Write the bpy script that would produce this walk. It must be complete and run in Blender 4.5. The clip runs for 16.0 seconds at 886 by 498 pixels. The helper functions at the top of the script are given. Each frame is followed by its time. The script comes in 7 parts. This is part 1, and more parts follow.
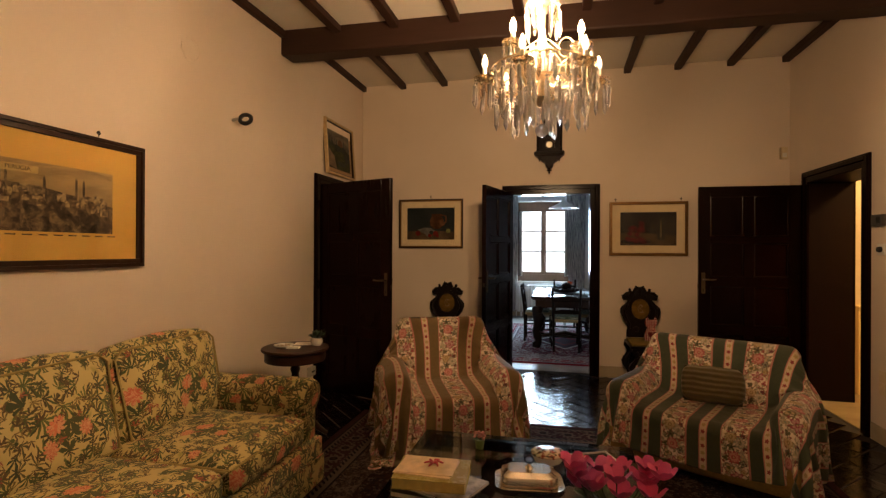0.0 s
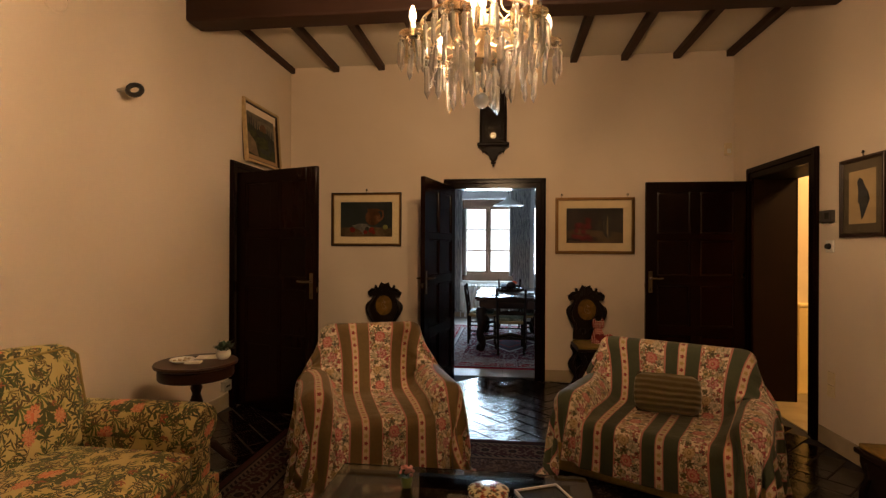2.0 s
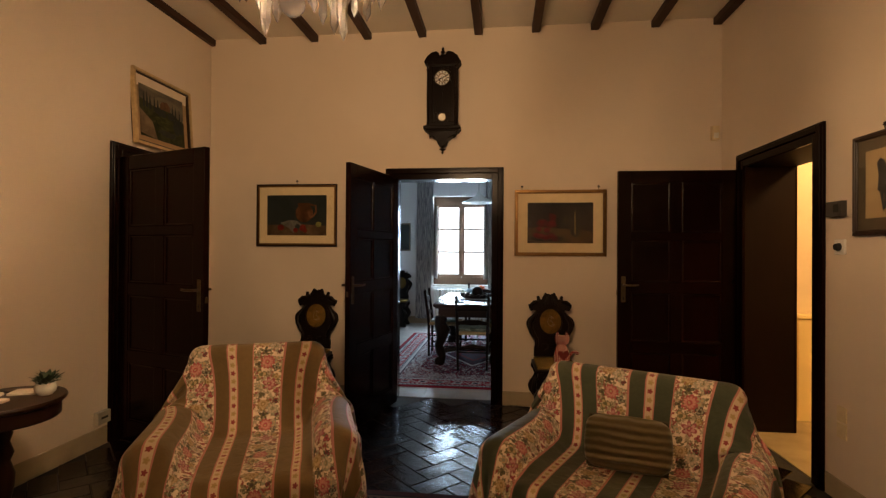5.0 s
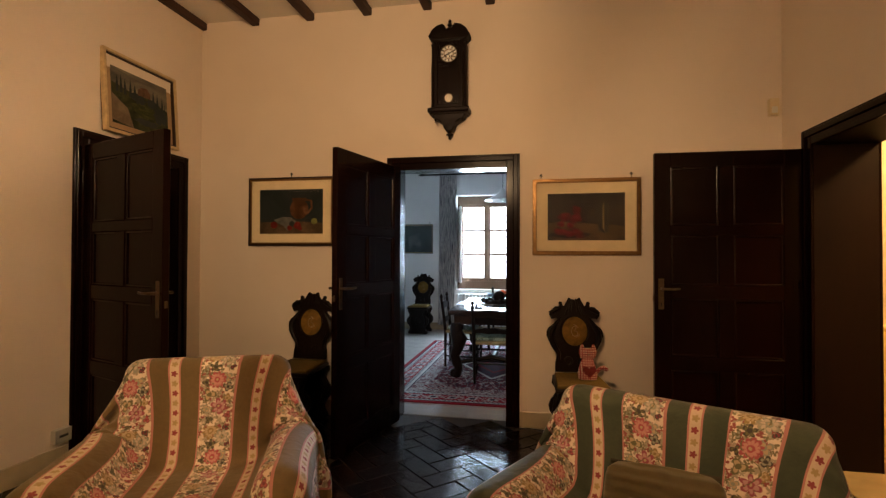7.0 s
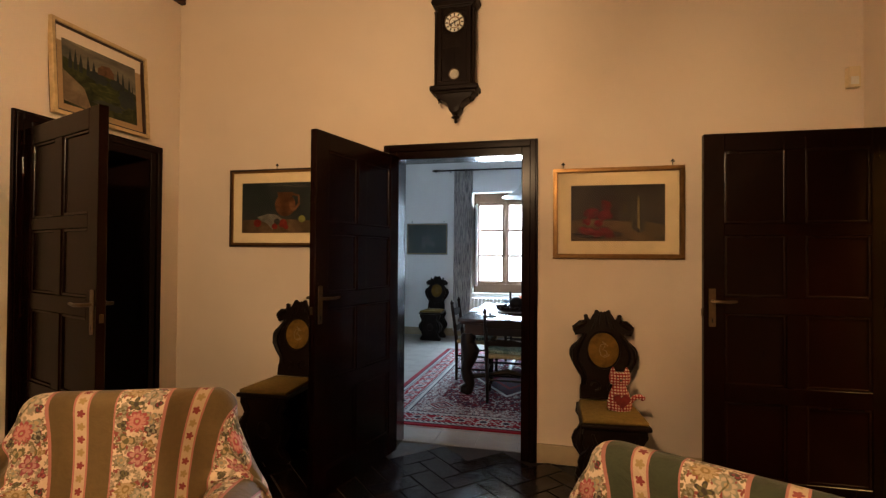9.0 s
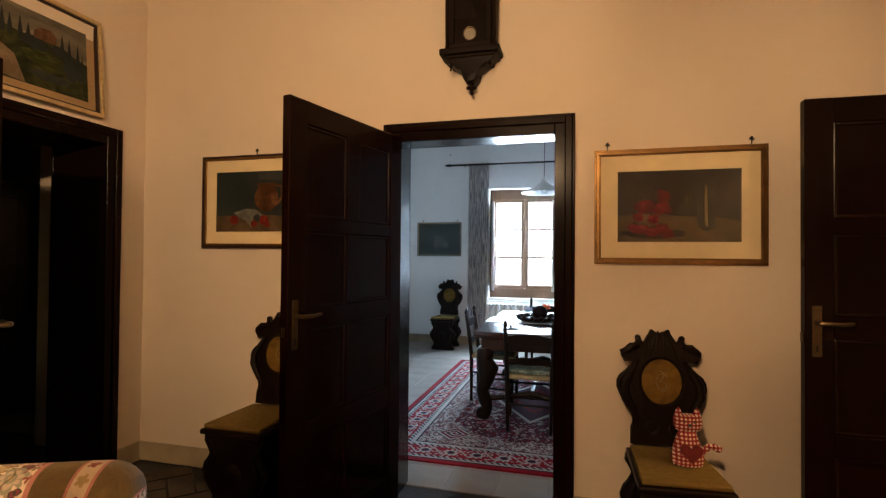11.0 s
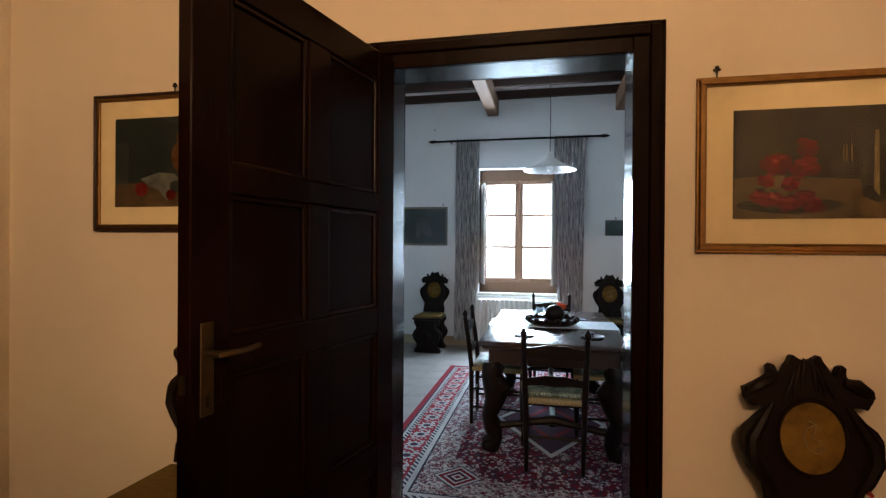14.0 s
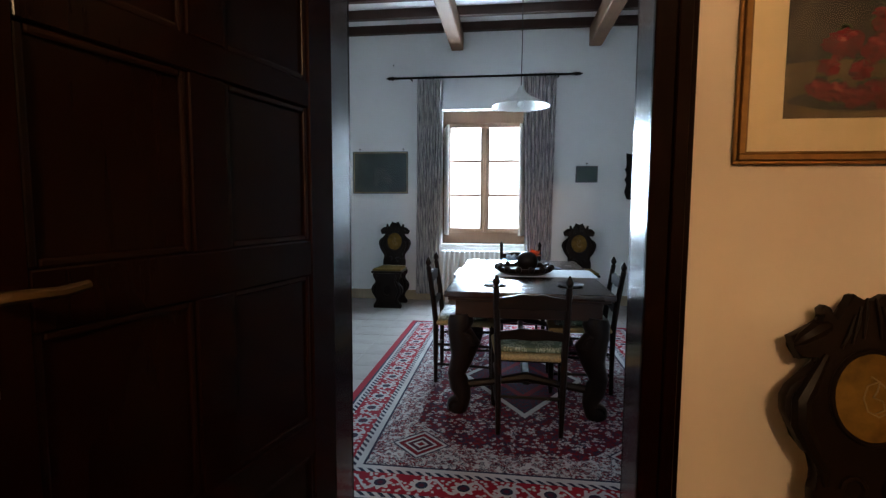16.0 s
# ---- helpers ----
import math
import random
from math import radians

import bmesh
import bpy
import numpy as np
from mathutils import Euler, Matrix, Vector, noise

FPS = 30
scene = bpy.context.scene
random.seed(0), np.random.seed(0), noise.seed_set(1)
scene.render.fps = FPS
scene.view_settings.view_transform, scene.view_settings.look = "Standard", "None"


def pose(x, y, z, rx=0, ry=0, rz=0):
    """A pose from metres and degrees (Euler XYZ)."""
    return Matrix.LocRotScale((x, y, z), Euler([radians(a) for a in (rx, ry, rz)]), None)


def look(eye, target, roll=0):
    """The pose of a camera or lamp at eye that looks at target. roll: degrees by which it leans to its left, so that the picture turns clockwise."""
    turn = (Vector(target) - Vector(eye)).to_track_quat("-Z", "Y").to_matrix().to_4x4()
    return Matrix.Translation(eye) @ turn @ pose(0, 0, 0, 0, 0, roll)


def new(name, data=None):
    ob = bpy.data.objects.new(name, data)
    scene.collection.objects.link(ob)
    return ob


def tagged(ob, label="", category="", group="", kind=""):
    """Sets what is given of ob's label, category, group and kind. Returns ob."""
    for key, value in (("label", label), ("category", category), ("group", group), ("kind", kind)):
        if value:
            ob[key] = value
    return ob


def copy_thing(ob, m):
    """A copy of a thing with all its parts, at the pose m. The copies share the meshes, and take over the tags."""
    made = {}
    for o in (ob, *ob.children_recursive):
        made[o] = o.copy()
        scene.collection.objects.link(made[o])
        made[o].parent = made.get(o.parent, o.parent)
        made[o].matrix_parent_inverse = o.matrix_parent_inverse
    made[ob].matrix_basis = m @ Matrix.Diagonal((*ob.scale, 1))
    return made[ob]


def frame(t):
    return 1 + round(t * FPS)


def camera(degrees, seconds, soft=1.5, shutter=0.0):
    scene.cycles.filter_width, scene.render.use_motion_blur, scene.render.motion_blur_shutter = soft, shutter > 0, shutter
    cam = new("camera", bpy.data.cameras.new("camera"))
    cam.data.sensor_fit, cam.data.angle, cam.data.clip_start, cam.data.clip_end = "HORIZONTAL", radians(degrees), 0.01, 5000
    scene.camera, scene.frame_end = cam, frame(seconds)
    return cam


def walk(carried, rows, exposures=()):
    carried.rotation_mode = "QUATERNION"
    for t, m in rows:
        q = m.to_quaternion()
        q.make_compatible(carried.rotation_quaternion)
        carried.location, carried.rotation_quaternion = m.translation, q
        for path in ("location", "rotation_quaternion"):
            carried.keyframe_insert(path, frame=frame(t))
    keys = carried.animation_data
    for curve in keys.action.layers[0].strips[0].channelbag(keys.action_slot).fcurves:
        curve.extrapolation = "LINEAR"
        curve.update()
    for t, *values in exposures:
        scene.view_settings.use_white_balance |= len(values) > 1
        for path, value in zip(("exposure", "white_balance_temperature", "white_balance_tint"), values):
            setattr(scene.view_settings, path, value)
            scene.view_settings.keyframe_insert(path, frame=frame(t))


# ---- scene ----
cam = camera(83.2, 16.0, soft=1.35)
PATH = [
    (0, (0.021, -0.261, 1.396), (-0.437, 1.685, 1.399), 0.3),
    (0.5, (-0.024, -0.15, 1.398), (-0.428, 1.809, 1.4), 0.3),
    (1, (-0.052, -0.059, 1.394), (-0.4, 1.91, 1.399), 0.3),
    (1.5, (-0.044, 0.046, 1.383), (-0.34, 2.024, 1.385), 0.3),
    (2, (0.029, 0.179, 1.377), (-0.22, 2.164, 1.38), 0.3),
    (2.5, (0.097, 0.311, 1.394), (-0.114, 2.3, 1.396), 0.2),
    (3, (0.169, 0.439, 1.398), (-0.019, 2.43, 1.4), 0.2),
    (3.5, (0.228, 0.577, 1.377), (0.049, 2.569, 1.38), 0.3),
    (4, (0.295, 0.722, 1.387), (0.11, 2.713, 1.39), 0.3),
    (6.5, (0.562, 1.409, 1.339), (0.222, 3.38, 1.364), 0.3),
    (7, (0.591, 1.565, 1.329), (0.214, 3.529, 1.358), 0.2),
    (7.5, (0.606, 1.731, 1.341), (0.196, 3.689, 1.371), 0.3),
    (8, (0.606, 1.869, 1.346), (0.176, 3.822, 1.375), 0.3),
    (10.5, (0.54, 2.629, 1.366), (0.032, 4.564, 1.396), 0.5),
    (11, (0.456, 2.79, 1.371), (-0.062, 4.721, 1.401), 0.5),
    (11.5, (0.403, 2.923, 1.35), (-0.122, 4.853, 1.383), 0.7),
    (12, (0.348, 3.093, 1.346), (-0.175, 5.023, 1.376), 0.7),
    (12.5, (0.296, 3.227, 1.353), (-0.215, 5.16, 1.381), 0.7),
    (13, (0.223, 3.372, 1.342), (-0.265, 5.311, 1.362), 0.6),
    (13.5, (0.138, 3.537, 1.345), (-0.316, 5.485, 1.353), 0.6),
    (14, (0.054, 3.677, 1.353), (-0.355, 5.635, 1.346), 0.4),
    (14.5, (0.015, 3.799, 1.343), (-0.352, 5.765, 1.313), 0.4),
    (15, (-0.012, 3.941, 1.344), (-0.332, 5.914, 1.279), 0.3),
    (15.5, (-0.014, 4.024, 1.302), (-0.294, 6.001, 1.193), 0.4),
    (16, (-0.026, 4.118, 1.232), (-0.282, 6.094, 1.057), 0.3),
]
walk(cam, [(t, look(eye, target, roll)) for t, eye, target, roll in PATH], exposures=[(0.0, 0.0), (4.0, 0.05), (7.0, 0.52), (11.0, 0.85), (16.0, 0.70)])

# ---- light ----
world = bpy.data.worlds.new("sky")
scene.world = world
world.use_nodes = True
wn = world.node_tree.nodes
sky = wn.new("ShaderNodeTexSky")
sky.sky_type, sky.sun_disc, sky.sun_elevation, sky.sun_rotation = "NISHITA", False, radians(48), radians(150)
world.node_tree.links.new(sky.outputs[0], wn["Background"].inputs[0])
wn["Background"].inputs[1].default_value = 0.15
sun = new("sun", bpy.data.lights.new("sun", "SUN"))
sun.data.energy, sun.data.angle, sun.data.color = 2.5, radians(0.5), (1, 0.95, 0.86)
sun.matrix_world = look((0, 0, 0), (-0.55, 0.75, -1.0))


def area_lamp(name, at, to, sx, sy, power, color):
    ob = new(name, bpy.data.lights.new(name, "AREA"))
    ob.data.shape, ob.data.size, ob.data.size_y, ob.data.energy, ob.data.color = "RECTANGLE", sx, sy, power, color
    ob.matrix_world = look(at, to)
    return ob


def point_lamp(name, at, power, color, radius):
    ob = new(name, bpy.data.lights.new(name, "POINT"))
    ob.data.energy, ob.data.color, ob.data.shadow_soft_size = power, color, radius
    ob.location = at
    return ob


WARM = (1.0, 0.64, 0.345)
CHX, CHY = -0.067, 2.115   # chandelier axis
area_lamp("dining_window_daylight", (-0.31, 10.86, 1.6), (-0.31, 6.0, 0.9), 1.0, 1.5, 245, (0.60, 0.80, 1.0))
UPPER_R, UPPER_A = 0.18, radians(-13)   # ring of the upper candles
for k, power in enumerate((64, 4, 79)):
    a = UPPER_A + 2 * math.pi * k / 3
    point_lamp("chandelier_light", (CHX + UPPER_R * math.cos(a), CHY + UPPER_R * math.sin(a), 2.405), power, WARM, 0.02)
point_lamp("corridor_light", (3.45, 4.35, 2.72), 120, (1.0, 0.59, 0.21), 0.15)

# ---- node materials ----


class Mat:
    """A principled material with short calls for the nodes that feed it."""

    def __init__(self, name):
        self.m = bpy.data.materials.new(name)
        self.m.use_nodes = True
        self.t = self.m.node_tree
        self.b = self.t.nodes["Principled BSDF"]

    def put(self, socket, v):
        if hasattr(v, "is_output"):
            self.t.links.new(v, socket)
        elif isinstance(v, tuple) and len(v) == 3 and socket.type == "RGBA":
            socket.default_value = (*v, 1)
        else:
            socket.default_value = v

    def node(self, kind, out=0, **put):
        n = self.t.nodes.new("ShaderNode" + kind)
        for k, v in put.items():
            self.put(n.inputs[k.replace("_", " ")], v)
        return n.outputs[out]

    def coord(self, what="Object"):
        return self.t.nodes.new("ShaderNodeTexCoord").outputs[what]

    def rnd(self):
        return self.t.nodes.new("ShaderNodeObjectInfo").outputs["Random"]

    def map(self, v, scale=(1, 1, 1), rot=(0, 0, 0), loc=(0, 0, 0)):
        return self.node("Mapping", Vector=v, Scale=scale, Rotation=rot, Location=loc)

    def noise(self, v, scale, detail=4.0, rough=0.55, distort=0.0, out=0):
        return self.node("TexNoise", out, Vector=v, Scale=scale, Detail=detail, Roughness=rough, Distortion=distort)

    def math(self, op, a, b=0.0, c=0.0, clamp=False):
        n = self.t.nodes.new("ShaderNodeMath")
        n.operation, n.use_clamp = op, clamp
        for i, v in enumerate((a, b, c)):
            self.put(n.inputs[i], v)
        return n.outputs[0]

    def vmath(self, op, a, b=(0, 0, 0), out=0):
        n = self.t.nodes.new("ShaderNodeVectorMath")
        n.operation = op
        self.put(n.inputs[0], a)
        self.put(n.inputs[1], b)
        return n.outputs[out]

    def xyz(self, v):
        n = self.t.nodes.new("ShaderNodeSeparateXYZ")
        self.put(n.inputs[0], v)
        return n.outputs[0], n.outputs[1], n.outputs[2]

    def join(self, x, y, z=0.0):
        return self.node("CombineXYZ", X=x, Y=y, Z=z)

    def ramp(self, v, stops, mode="LINEAR"):
        n = self.t.nodes.new("ShaderNodeValToRGB")
        n.color_ramp.interpolation = mode
        e = n.color_ramp.elements
        while len(e) < len(stops):
            e.new(0.5)
        for el, (p, c) in zip(e, stops):
            el.position = p
            el.color = (*c, 1) if isinstance(c, tuple) else (c, c, c, 1)
        self.put(n.inputs[0], v)
        return n.outputs[0]

    def step(self, v, a, b):
        """0 below a, 1 above b."""
        return self.node("MapRange", Value=v, From_Min=a, From_Max=b)

    def mix(self, f, a, b, mode="MIX"):
        n = self.t.nodes.new("ShaderNodeMix")
        n.data_type, n.blend_type = "RGBA", mode
        self.put(n.inputs[0], f)
        self.put(n.inputs[6], a)
        self.put(n.inputs[7], b)
        return n.outputs[2]

    def bump(self, h, strength=0.3, dist=0.01, normal=None):
        n = self.t.nodes.new("ShaderNodeBump")
        self.put(n.inputs["Height"], h)
        n.inputs["Strength"].default_value, n.inputs["Distance"].default_value = strength, dist
        if normal is not None:
            self.put(n.inputs["Normal"], normal)
        return n.outputs[0]

    def voro(self, v, scale, dims="2D", feature="F1"):
        n = self.t.nodes.new("ShaderNodeTexVoronoi")
        n.voronoi_dimensions, n.feature = dims, feature
        self.put(n.inputs["Vector"], v)
        n.inputs["Scale"].default_value = scale
        return n

    def blooms(self, v, scale, radius, lobes, power, keep, seed, fan=False):
        """A mask of scattered star or petal shapes, one in a cell: (mask, radius 0..1 inside, cell random)."""
        p = self.map(v, loc=(seed, seed * 1.7, 0))
        n = self.voro(p, scale)
        lx, ly, _ = self.xyz(self.vmath("SUBTRACT", p, n.outputs["Position"]))
        r = self.math("SQRT", self.math("ADD", self.math("MULTIPLY", lx, lx), self.math("MULTIPLY", ly, ly)))
        cr, cg, cb = self.xyz(n.outputs["Color"])
        ang = self.math("ADD", self.math("ARCTAN2", ly, lx), self.math("MULTIPLY", cr, 6.28))
        lobe = self.math("POWER", self.math("ABSOLUTE", self.math("COSINE", self.math("MULTIPLY", ang, lobes / 2))), power)
        if fan:
            lobe = self.math("MULTIPLY", lobe, self.math("MULTIPLY_ADD", self.math("COSINE", self.math("ADD", ang, self.math("MULTIPLY", cb, 4.0))), 0.75, 0.45, True))
        rad = self.math("MULTIPLY", self.math("MULTIPLY_ADD", lobe, 0.92 if fan else 0.85, 0.08 if fan else 0.15), self.math("MULTIPLY", self.math("MULTIPLY_ADD", cb, 0.6, 0.6), radius))
        inside = self.math("DIVIDE", r, rad)
        mask = self.math("MULTIPLY", self.step(inside, 1.0, 0.85), self.math("LESS_THAN", cg, keep))
        return mask, inside, cr

    def done(self, color, rough=0.6, metal=0.0, normal=None, **more):
        b = self.b.inputs
        self.put(b["Base Color"], color)
        self.put(b["Roughness"], rough)
        self.put(b["Metallic"], metal)
        if normal is not None:
            self.put(b["Normal"], normal)
        for k, v in more.items():
            self.put(b[k.replace("_", " ")], v)
        return self.m


def plaster(name, base, tint):
    m = Mat(name)
    p = m.coord()
    big, mid, fine = m.noise(p, 0.7, 3), m.noise(p, 5, 5), m.noise(p, 60, 4)
    c = m.mix(m.step(big, 0.35, 0.7), base, tint)
    c = m.mix(m.math("MULTIPLY", m.step(mid, 0.55, 0.8), 0.25), c, tuple(x * 0.86 for x in base))
    return m.done(c, 0.88, normal=m.bump(fine, 0.12, 0.004, m.bump(mid, 0.18, 0.012)))


def wood(name, dark, light, rough=0.35, grain=(30, 30, 2.5), coat=0.0, spec=0.35):
    m = Mat(name)
    p = m.coord()
    g = m.noise(m.map(p, grain), 1.0, 6, 0.6, 0.4)
    big = m.noise(p, 3.0, 3)
    c = m.mix(m.math("MULTIPLY_ADD", m.rnd(), 0.25, m.math("MULTIPLY", g, 0.75)), dark, light)
    c = m.mix(m.math("MULTIPLY", m.step(big, 0.4, 0.8), 0.3), c, tuple(x * 0.7 for x in dark))
    r = m.math("MULTIPLY_ADD", m.noise(p, 2.5, 2), 0.12, rough - 0.06)
    return m.done(c, r, normal=m.bump(g, 0.04, 0.002), Coat_Weight=coat, Coat_Roughness=0.12, Specular_IOR_Level=spec)


def simple(name, color, rough=0.5, metal=0.0, vary=0.15, scale=20, bump=0.1, **more):
    m = Mat(name)
    p = m.coord()
    n, f = m.noise(p, scale, 4), m.noise(p, scale * 6, 3)
    c = m.mix(m.step(n, 0.35, 0.7), tuple(min(1, x * (1 + vary)) for x in color), tuple(x * (1 - vary) for x in color))
    return m.done(c, m.math("MULTIPLY_ADD", n, 0.15, max(0.02, rough - 0.07)), metal, normal=m.bump(f, bump, 0.002), **more)


WALL = plaster("cream_plaster", (0.70, 0.595, 0.485), (0.65, 0.54, 0.42))
WALL_COOL = plaster("white_plaster", (0.80, 0.80, 0.79), (0.74, 0.74, 0.74))
WALL_YELLOW = plaster("yellow_plaster", (0.82, 0.68, 0.38), (0.80, 0.62, 0.33))
SKIRT = simple("painted_skirting", (0.36, 0.29, 0.19), 0.6, scale=4)
CEIL = plaster("ceiling_plaster", (0.78, 0.72, 0.62), (0.72, 0.66, 0.55))
DOOR_MATT = wood("door_reveal_wood", (0.0042, 0.0013, 0.0009), (0.0110, 0.0032, 0.0018), 0.62, (26, 26, 2.2), 0.0, 0.10)
DOOR_GLOSS = wood("polished_jamb_wood", (0.0042, 0.0013, 0.0009), (0.0110, 0.0032, 0.0018), 0.22, (26, 26, 2.2), 0.5, 0.5)
BEAM = wood("beam_wood", (0.024, 0.009, 0.005), (0.055, 0.021, 0.011), 0.6, (3, 30, 30))
BEAM_Y = wood("joist_wood", (0.024, 0.009, 0.005), (0.055, 0.021, 0.011), 0.6, (30, 3, 30))
BEAM_DINE = wood("chestnut_beam", (0.10, 0.045, 0.022), (0.20, 0.10, 0.05), 0.6, (30, 3, 30))
DOOR = wood("door_wood", (0.0029, 0.0009, 0.0006), (0.0098, 0.0025, 0.0014), 0.20, (26, 26, 2.2), 0.0, 0.08)

MOULD = wood("door_moulding_wood", (0.0042, 0.0013, 0.0009), (0.0130, 0.0036, 0.0020), 0.24, (26, 26, 2.2), 0.0, 0.16)

# ---- mesh helpers ----


def box_uv(bm):
    """Metre-sized UVs by the face's main direction."""
    lay = bm.loops.layers.uv.verify()
    for f in bm.faces:
        a = [abs(c) for c in f.normal]
        i = a.index(max(a))
        for l in f.loops:
            c = l.vert.co
            l[lay].uv = ((c.y, c.z), (c.x, c.z), (c.x, c.y))[i]


def mesh_of(bm, name, material, smooth=False, uv=True):
    if uv:
        bm.normal_update()
        box_uv(bm)
    me = bpy.data.meshes.new(name)
    bm.to_mesh(me)
    bm.free()
    if smooth:
        me.shade_smooth()
        me.set_sharp_from_angle(angle=radians(38))
    me.materials.append(material)
    return me


def part(name, bm, material, parent=None, label="", smooth=False, uv=True, m=None):
    ob = new(name, mesh_of(bm, name, material, smooth, uv))
    if parent is not None:
        ob.parent = parent
    if m is not None:
        ob.matrix_local = m
    if label:
        tagged(ob, label)
    return ob


def thing(name, m, label, category, group="", kind=""):
    ob = new(name)
    ob.empty_display_size = 0.1
    ob.matrix_basis = m
    return tagged(ob, label, category, group, kind)


def box(bm, x0, x1, y0, y1, z0, z1, bevel=0.0, segs=2):
    v = [bm.verts.new((x, y, z)) for x in (x0, x1) for y in (y0, y1) for z in (z0, z1)]
    fs = [bm.faces.new([v[i] for i in q]) for q in ((0, 1, 3, 2), (4, 6, 7, 5), (0, 4, 5, 1), (2, 3, 7, 6), (0, 2, 6, 4), (1, 5, 7, 3))]
    if bevel:
        es = list({e for f in fs for e in f.edges})
        bmesh.ops.bevel(bm, geom=es, offset=bevel, segments=segs, profile=0.5, affect="EDGES")
    return bm


def abox(*a, **k):
    return box(bmesh.new(), *a, **k)


def lathe(profile, segs=20, bm=None, at=(0, 0, 0)):
    """A turned body from (radius, height) pairs."""
    bm = bm or bmesh.new()
    rings = []
    for r, z in profile:
        if r < 1e-5:
            rings.append([bm.verts.new((at[0], at[1], at[2] + z))])
        else:
            rings.append([bm.verts.new((at[0] + r * math.cos(2 * math.pi * i / segs), at[1] + r * math.sin(2 * math.pi * i / segs), at[2] + z)) for i in range(segs)])
    for a, b in zip(rings, rings[1:]):
        for i in range(segs):
            j = (i + 1) % segs
            if len(a) == 1 and len(b) > 1:
                bm.faces.new((a[0], b[j], b[i]))
            elif len(b) == 1 and len(a) > 1:
                bm.faces.new((a[i], a[j], b[0]))
            elif len(a) > 1:
                bm.faces.new((a[i], a[j], b[j], b[i]))
    return bm


def slab(points, y0, y1, bm=None, bevel=0.0):
    """An outline of (x, z) points made thick from y0 to y1."""
    bm = bm or bmesh.new()
    a = [bm.verts.new((x, y0, z)) for x, z in points]
    b = [bm.verts.new((x, y1, z)) for x, z in points]
    front, n = bm.faces.new(a), len(a)
    back = bm.faces.new(b[::-1])
    for i in range(n):
        bm.faces.new((a[i], b[i], b[(i + 1) % n], a[(i + 1) % n]))
    if bevel:
        es = [e for f in (front, back) for e in f.edges]
        bmesh.ops.bevel(bm, geom=es, offset=bevel, segments=2, profile=0.5, affect="EDGES")
    bmesh.ops.recalc_face_normals(bm, faces=bm.faces[:])
    return bm


def tube(pts, radius, segs=8, bm=None):
    """A round bar along points; radius is a number or one for each point."""
    bm = bm or bmesh.new()
    pts = [Vector(p) for p in pts]
    rad = radius if isinstance(radius, (list, tuple)) else [radius] * len(pts)
    rings = []
    for i, p in enumerate(pts):
        d = (pts[min(i + 1, len(pts) - 1)] - pts[max(i - 1, 0)]).normalized()
        s = d.orthogonal().normalized() if not rings else (last - d * last.dot(d)).normalized()
        last = s
        u = d.cross(s)
        rings.append([bm.verts.new(p + (s * math.cos(a) + u * math.sin(a)) * rad[i]) for a in (2 * math.pi * k / segs for k in range(segs))])
    for a, b in zip(rings, rings[1:]):
        for i in range(segs):
            bm.faces.new((a[i], a[(i + 1) % segs], b[(i + 1) % segs], b[i]))
    bm.faces.new(rings[0][::-1])
    bm.faces.new(rings[-1])
    return bm


def wall_with_holes(name, axis, at, thick, u0, u1, z0, z1, holes, material, label):
    """A wall of constant axis from `at` to `at + thick`; holes are (u0, u1, z0, z1)."""
    us = sorted({u0, u1, *(h[0] for h in holes), *(h[1] for h in holes)})
    zs = sorted({z0, z1, *(h[2] for h in holes), *(h[3] for h in holes)})
    bm = bmesh.new()
    for a, b in zip(us, us[1:]):
        for c, d in zip(zs, zs[1:]):
            if any(h[0] <= a and b <= h[1] and h[2] <= c and d <= h[3] for h in holes):
                continue
            if axis == "y":
                box(bm, a, b, at, at + thick, c, d)
            else:
                box(bm, at, at + thick, a, b, c, d)
    bmesh.ops.remove_doubles(bm, verts=bm.verts[:], dist=1e-4)
    bm.verts.index_update()
    seen = {}
    for f in bm.faces:
        seen.setdefault(tuple(sorted(v.index for v in f.verts)), []).append(f)
    bmesh.ops.delete(bm, geom=[f for g in seen.values() if len(g) > 1 for f in g], context="FACES_ONLY")
    bmesh.ops.recalc_face_normals(bm, faces=bm.faces[:])
    return tagged(part(name, bm, material), label, "wall", kind="structure")


# ---- the two rooms: walls, floors, ceilings ----
XL, XR, YF, YN, YD = -2.365, 2.30, 5.515, -2.2, 10.47   # left, right, door wall, near wall, window wall
DT = 0.14                                               # thickness of the wall between the rooms
CZ, JZ = 3.40, 3.335                                    # ceiling boards, underside of the joists
CN = 3.30                                               # boards of the bay this side of the beam
DL, DR = -3.0, 2.9                                      # dining room's side walls

wall_with_holes("wall_north", "y", YF, DT, DL - 0.3, DR + 0.3, 0, 3.7, [(-0.552, 0.362, -0.01, 2.052)], WALL, "cream plastered wall with a doorway to the dining room")
wall_with_holes("wall_west", "x", XL - 0.42, 0.42, YN - 0.3, YF, 0, 3.7, [(4.348, 5.242, -0.01, 2.072)], WALL, "cream plastered wall with a deep dark doorway")
wall_with_holes("wall_east", "x", XR, 0.36, YN - 0.3, YF, 0, 3.7, [(4.213, 5.122, -0.01, 2.067)], WALL, "cream plastered wall with a doorway to a lit corridor")
wall_with_holes("wall_south", "y", YN - 0.3, 0.3, XL, XR, 0, 3.7, [], WALL, "plain cream plastered wall")
wall_with_holes("wall_window_side", "y", YD, 0.45, DL - 0.3, DR + 0.3, 0, 3.7, [(-0.875, 0.215, 0.70, 2.43)], WALL_COOL, "white plastered wall with a deep window opening")
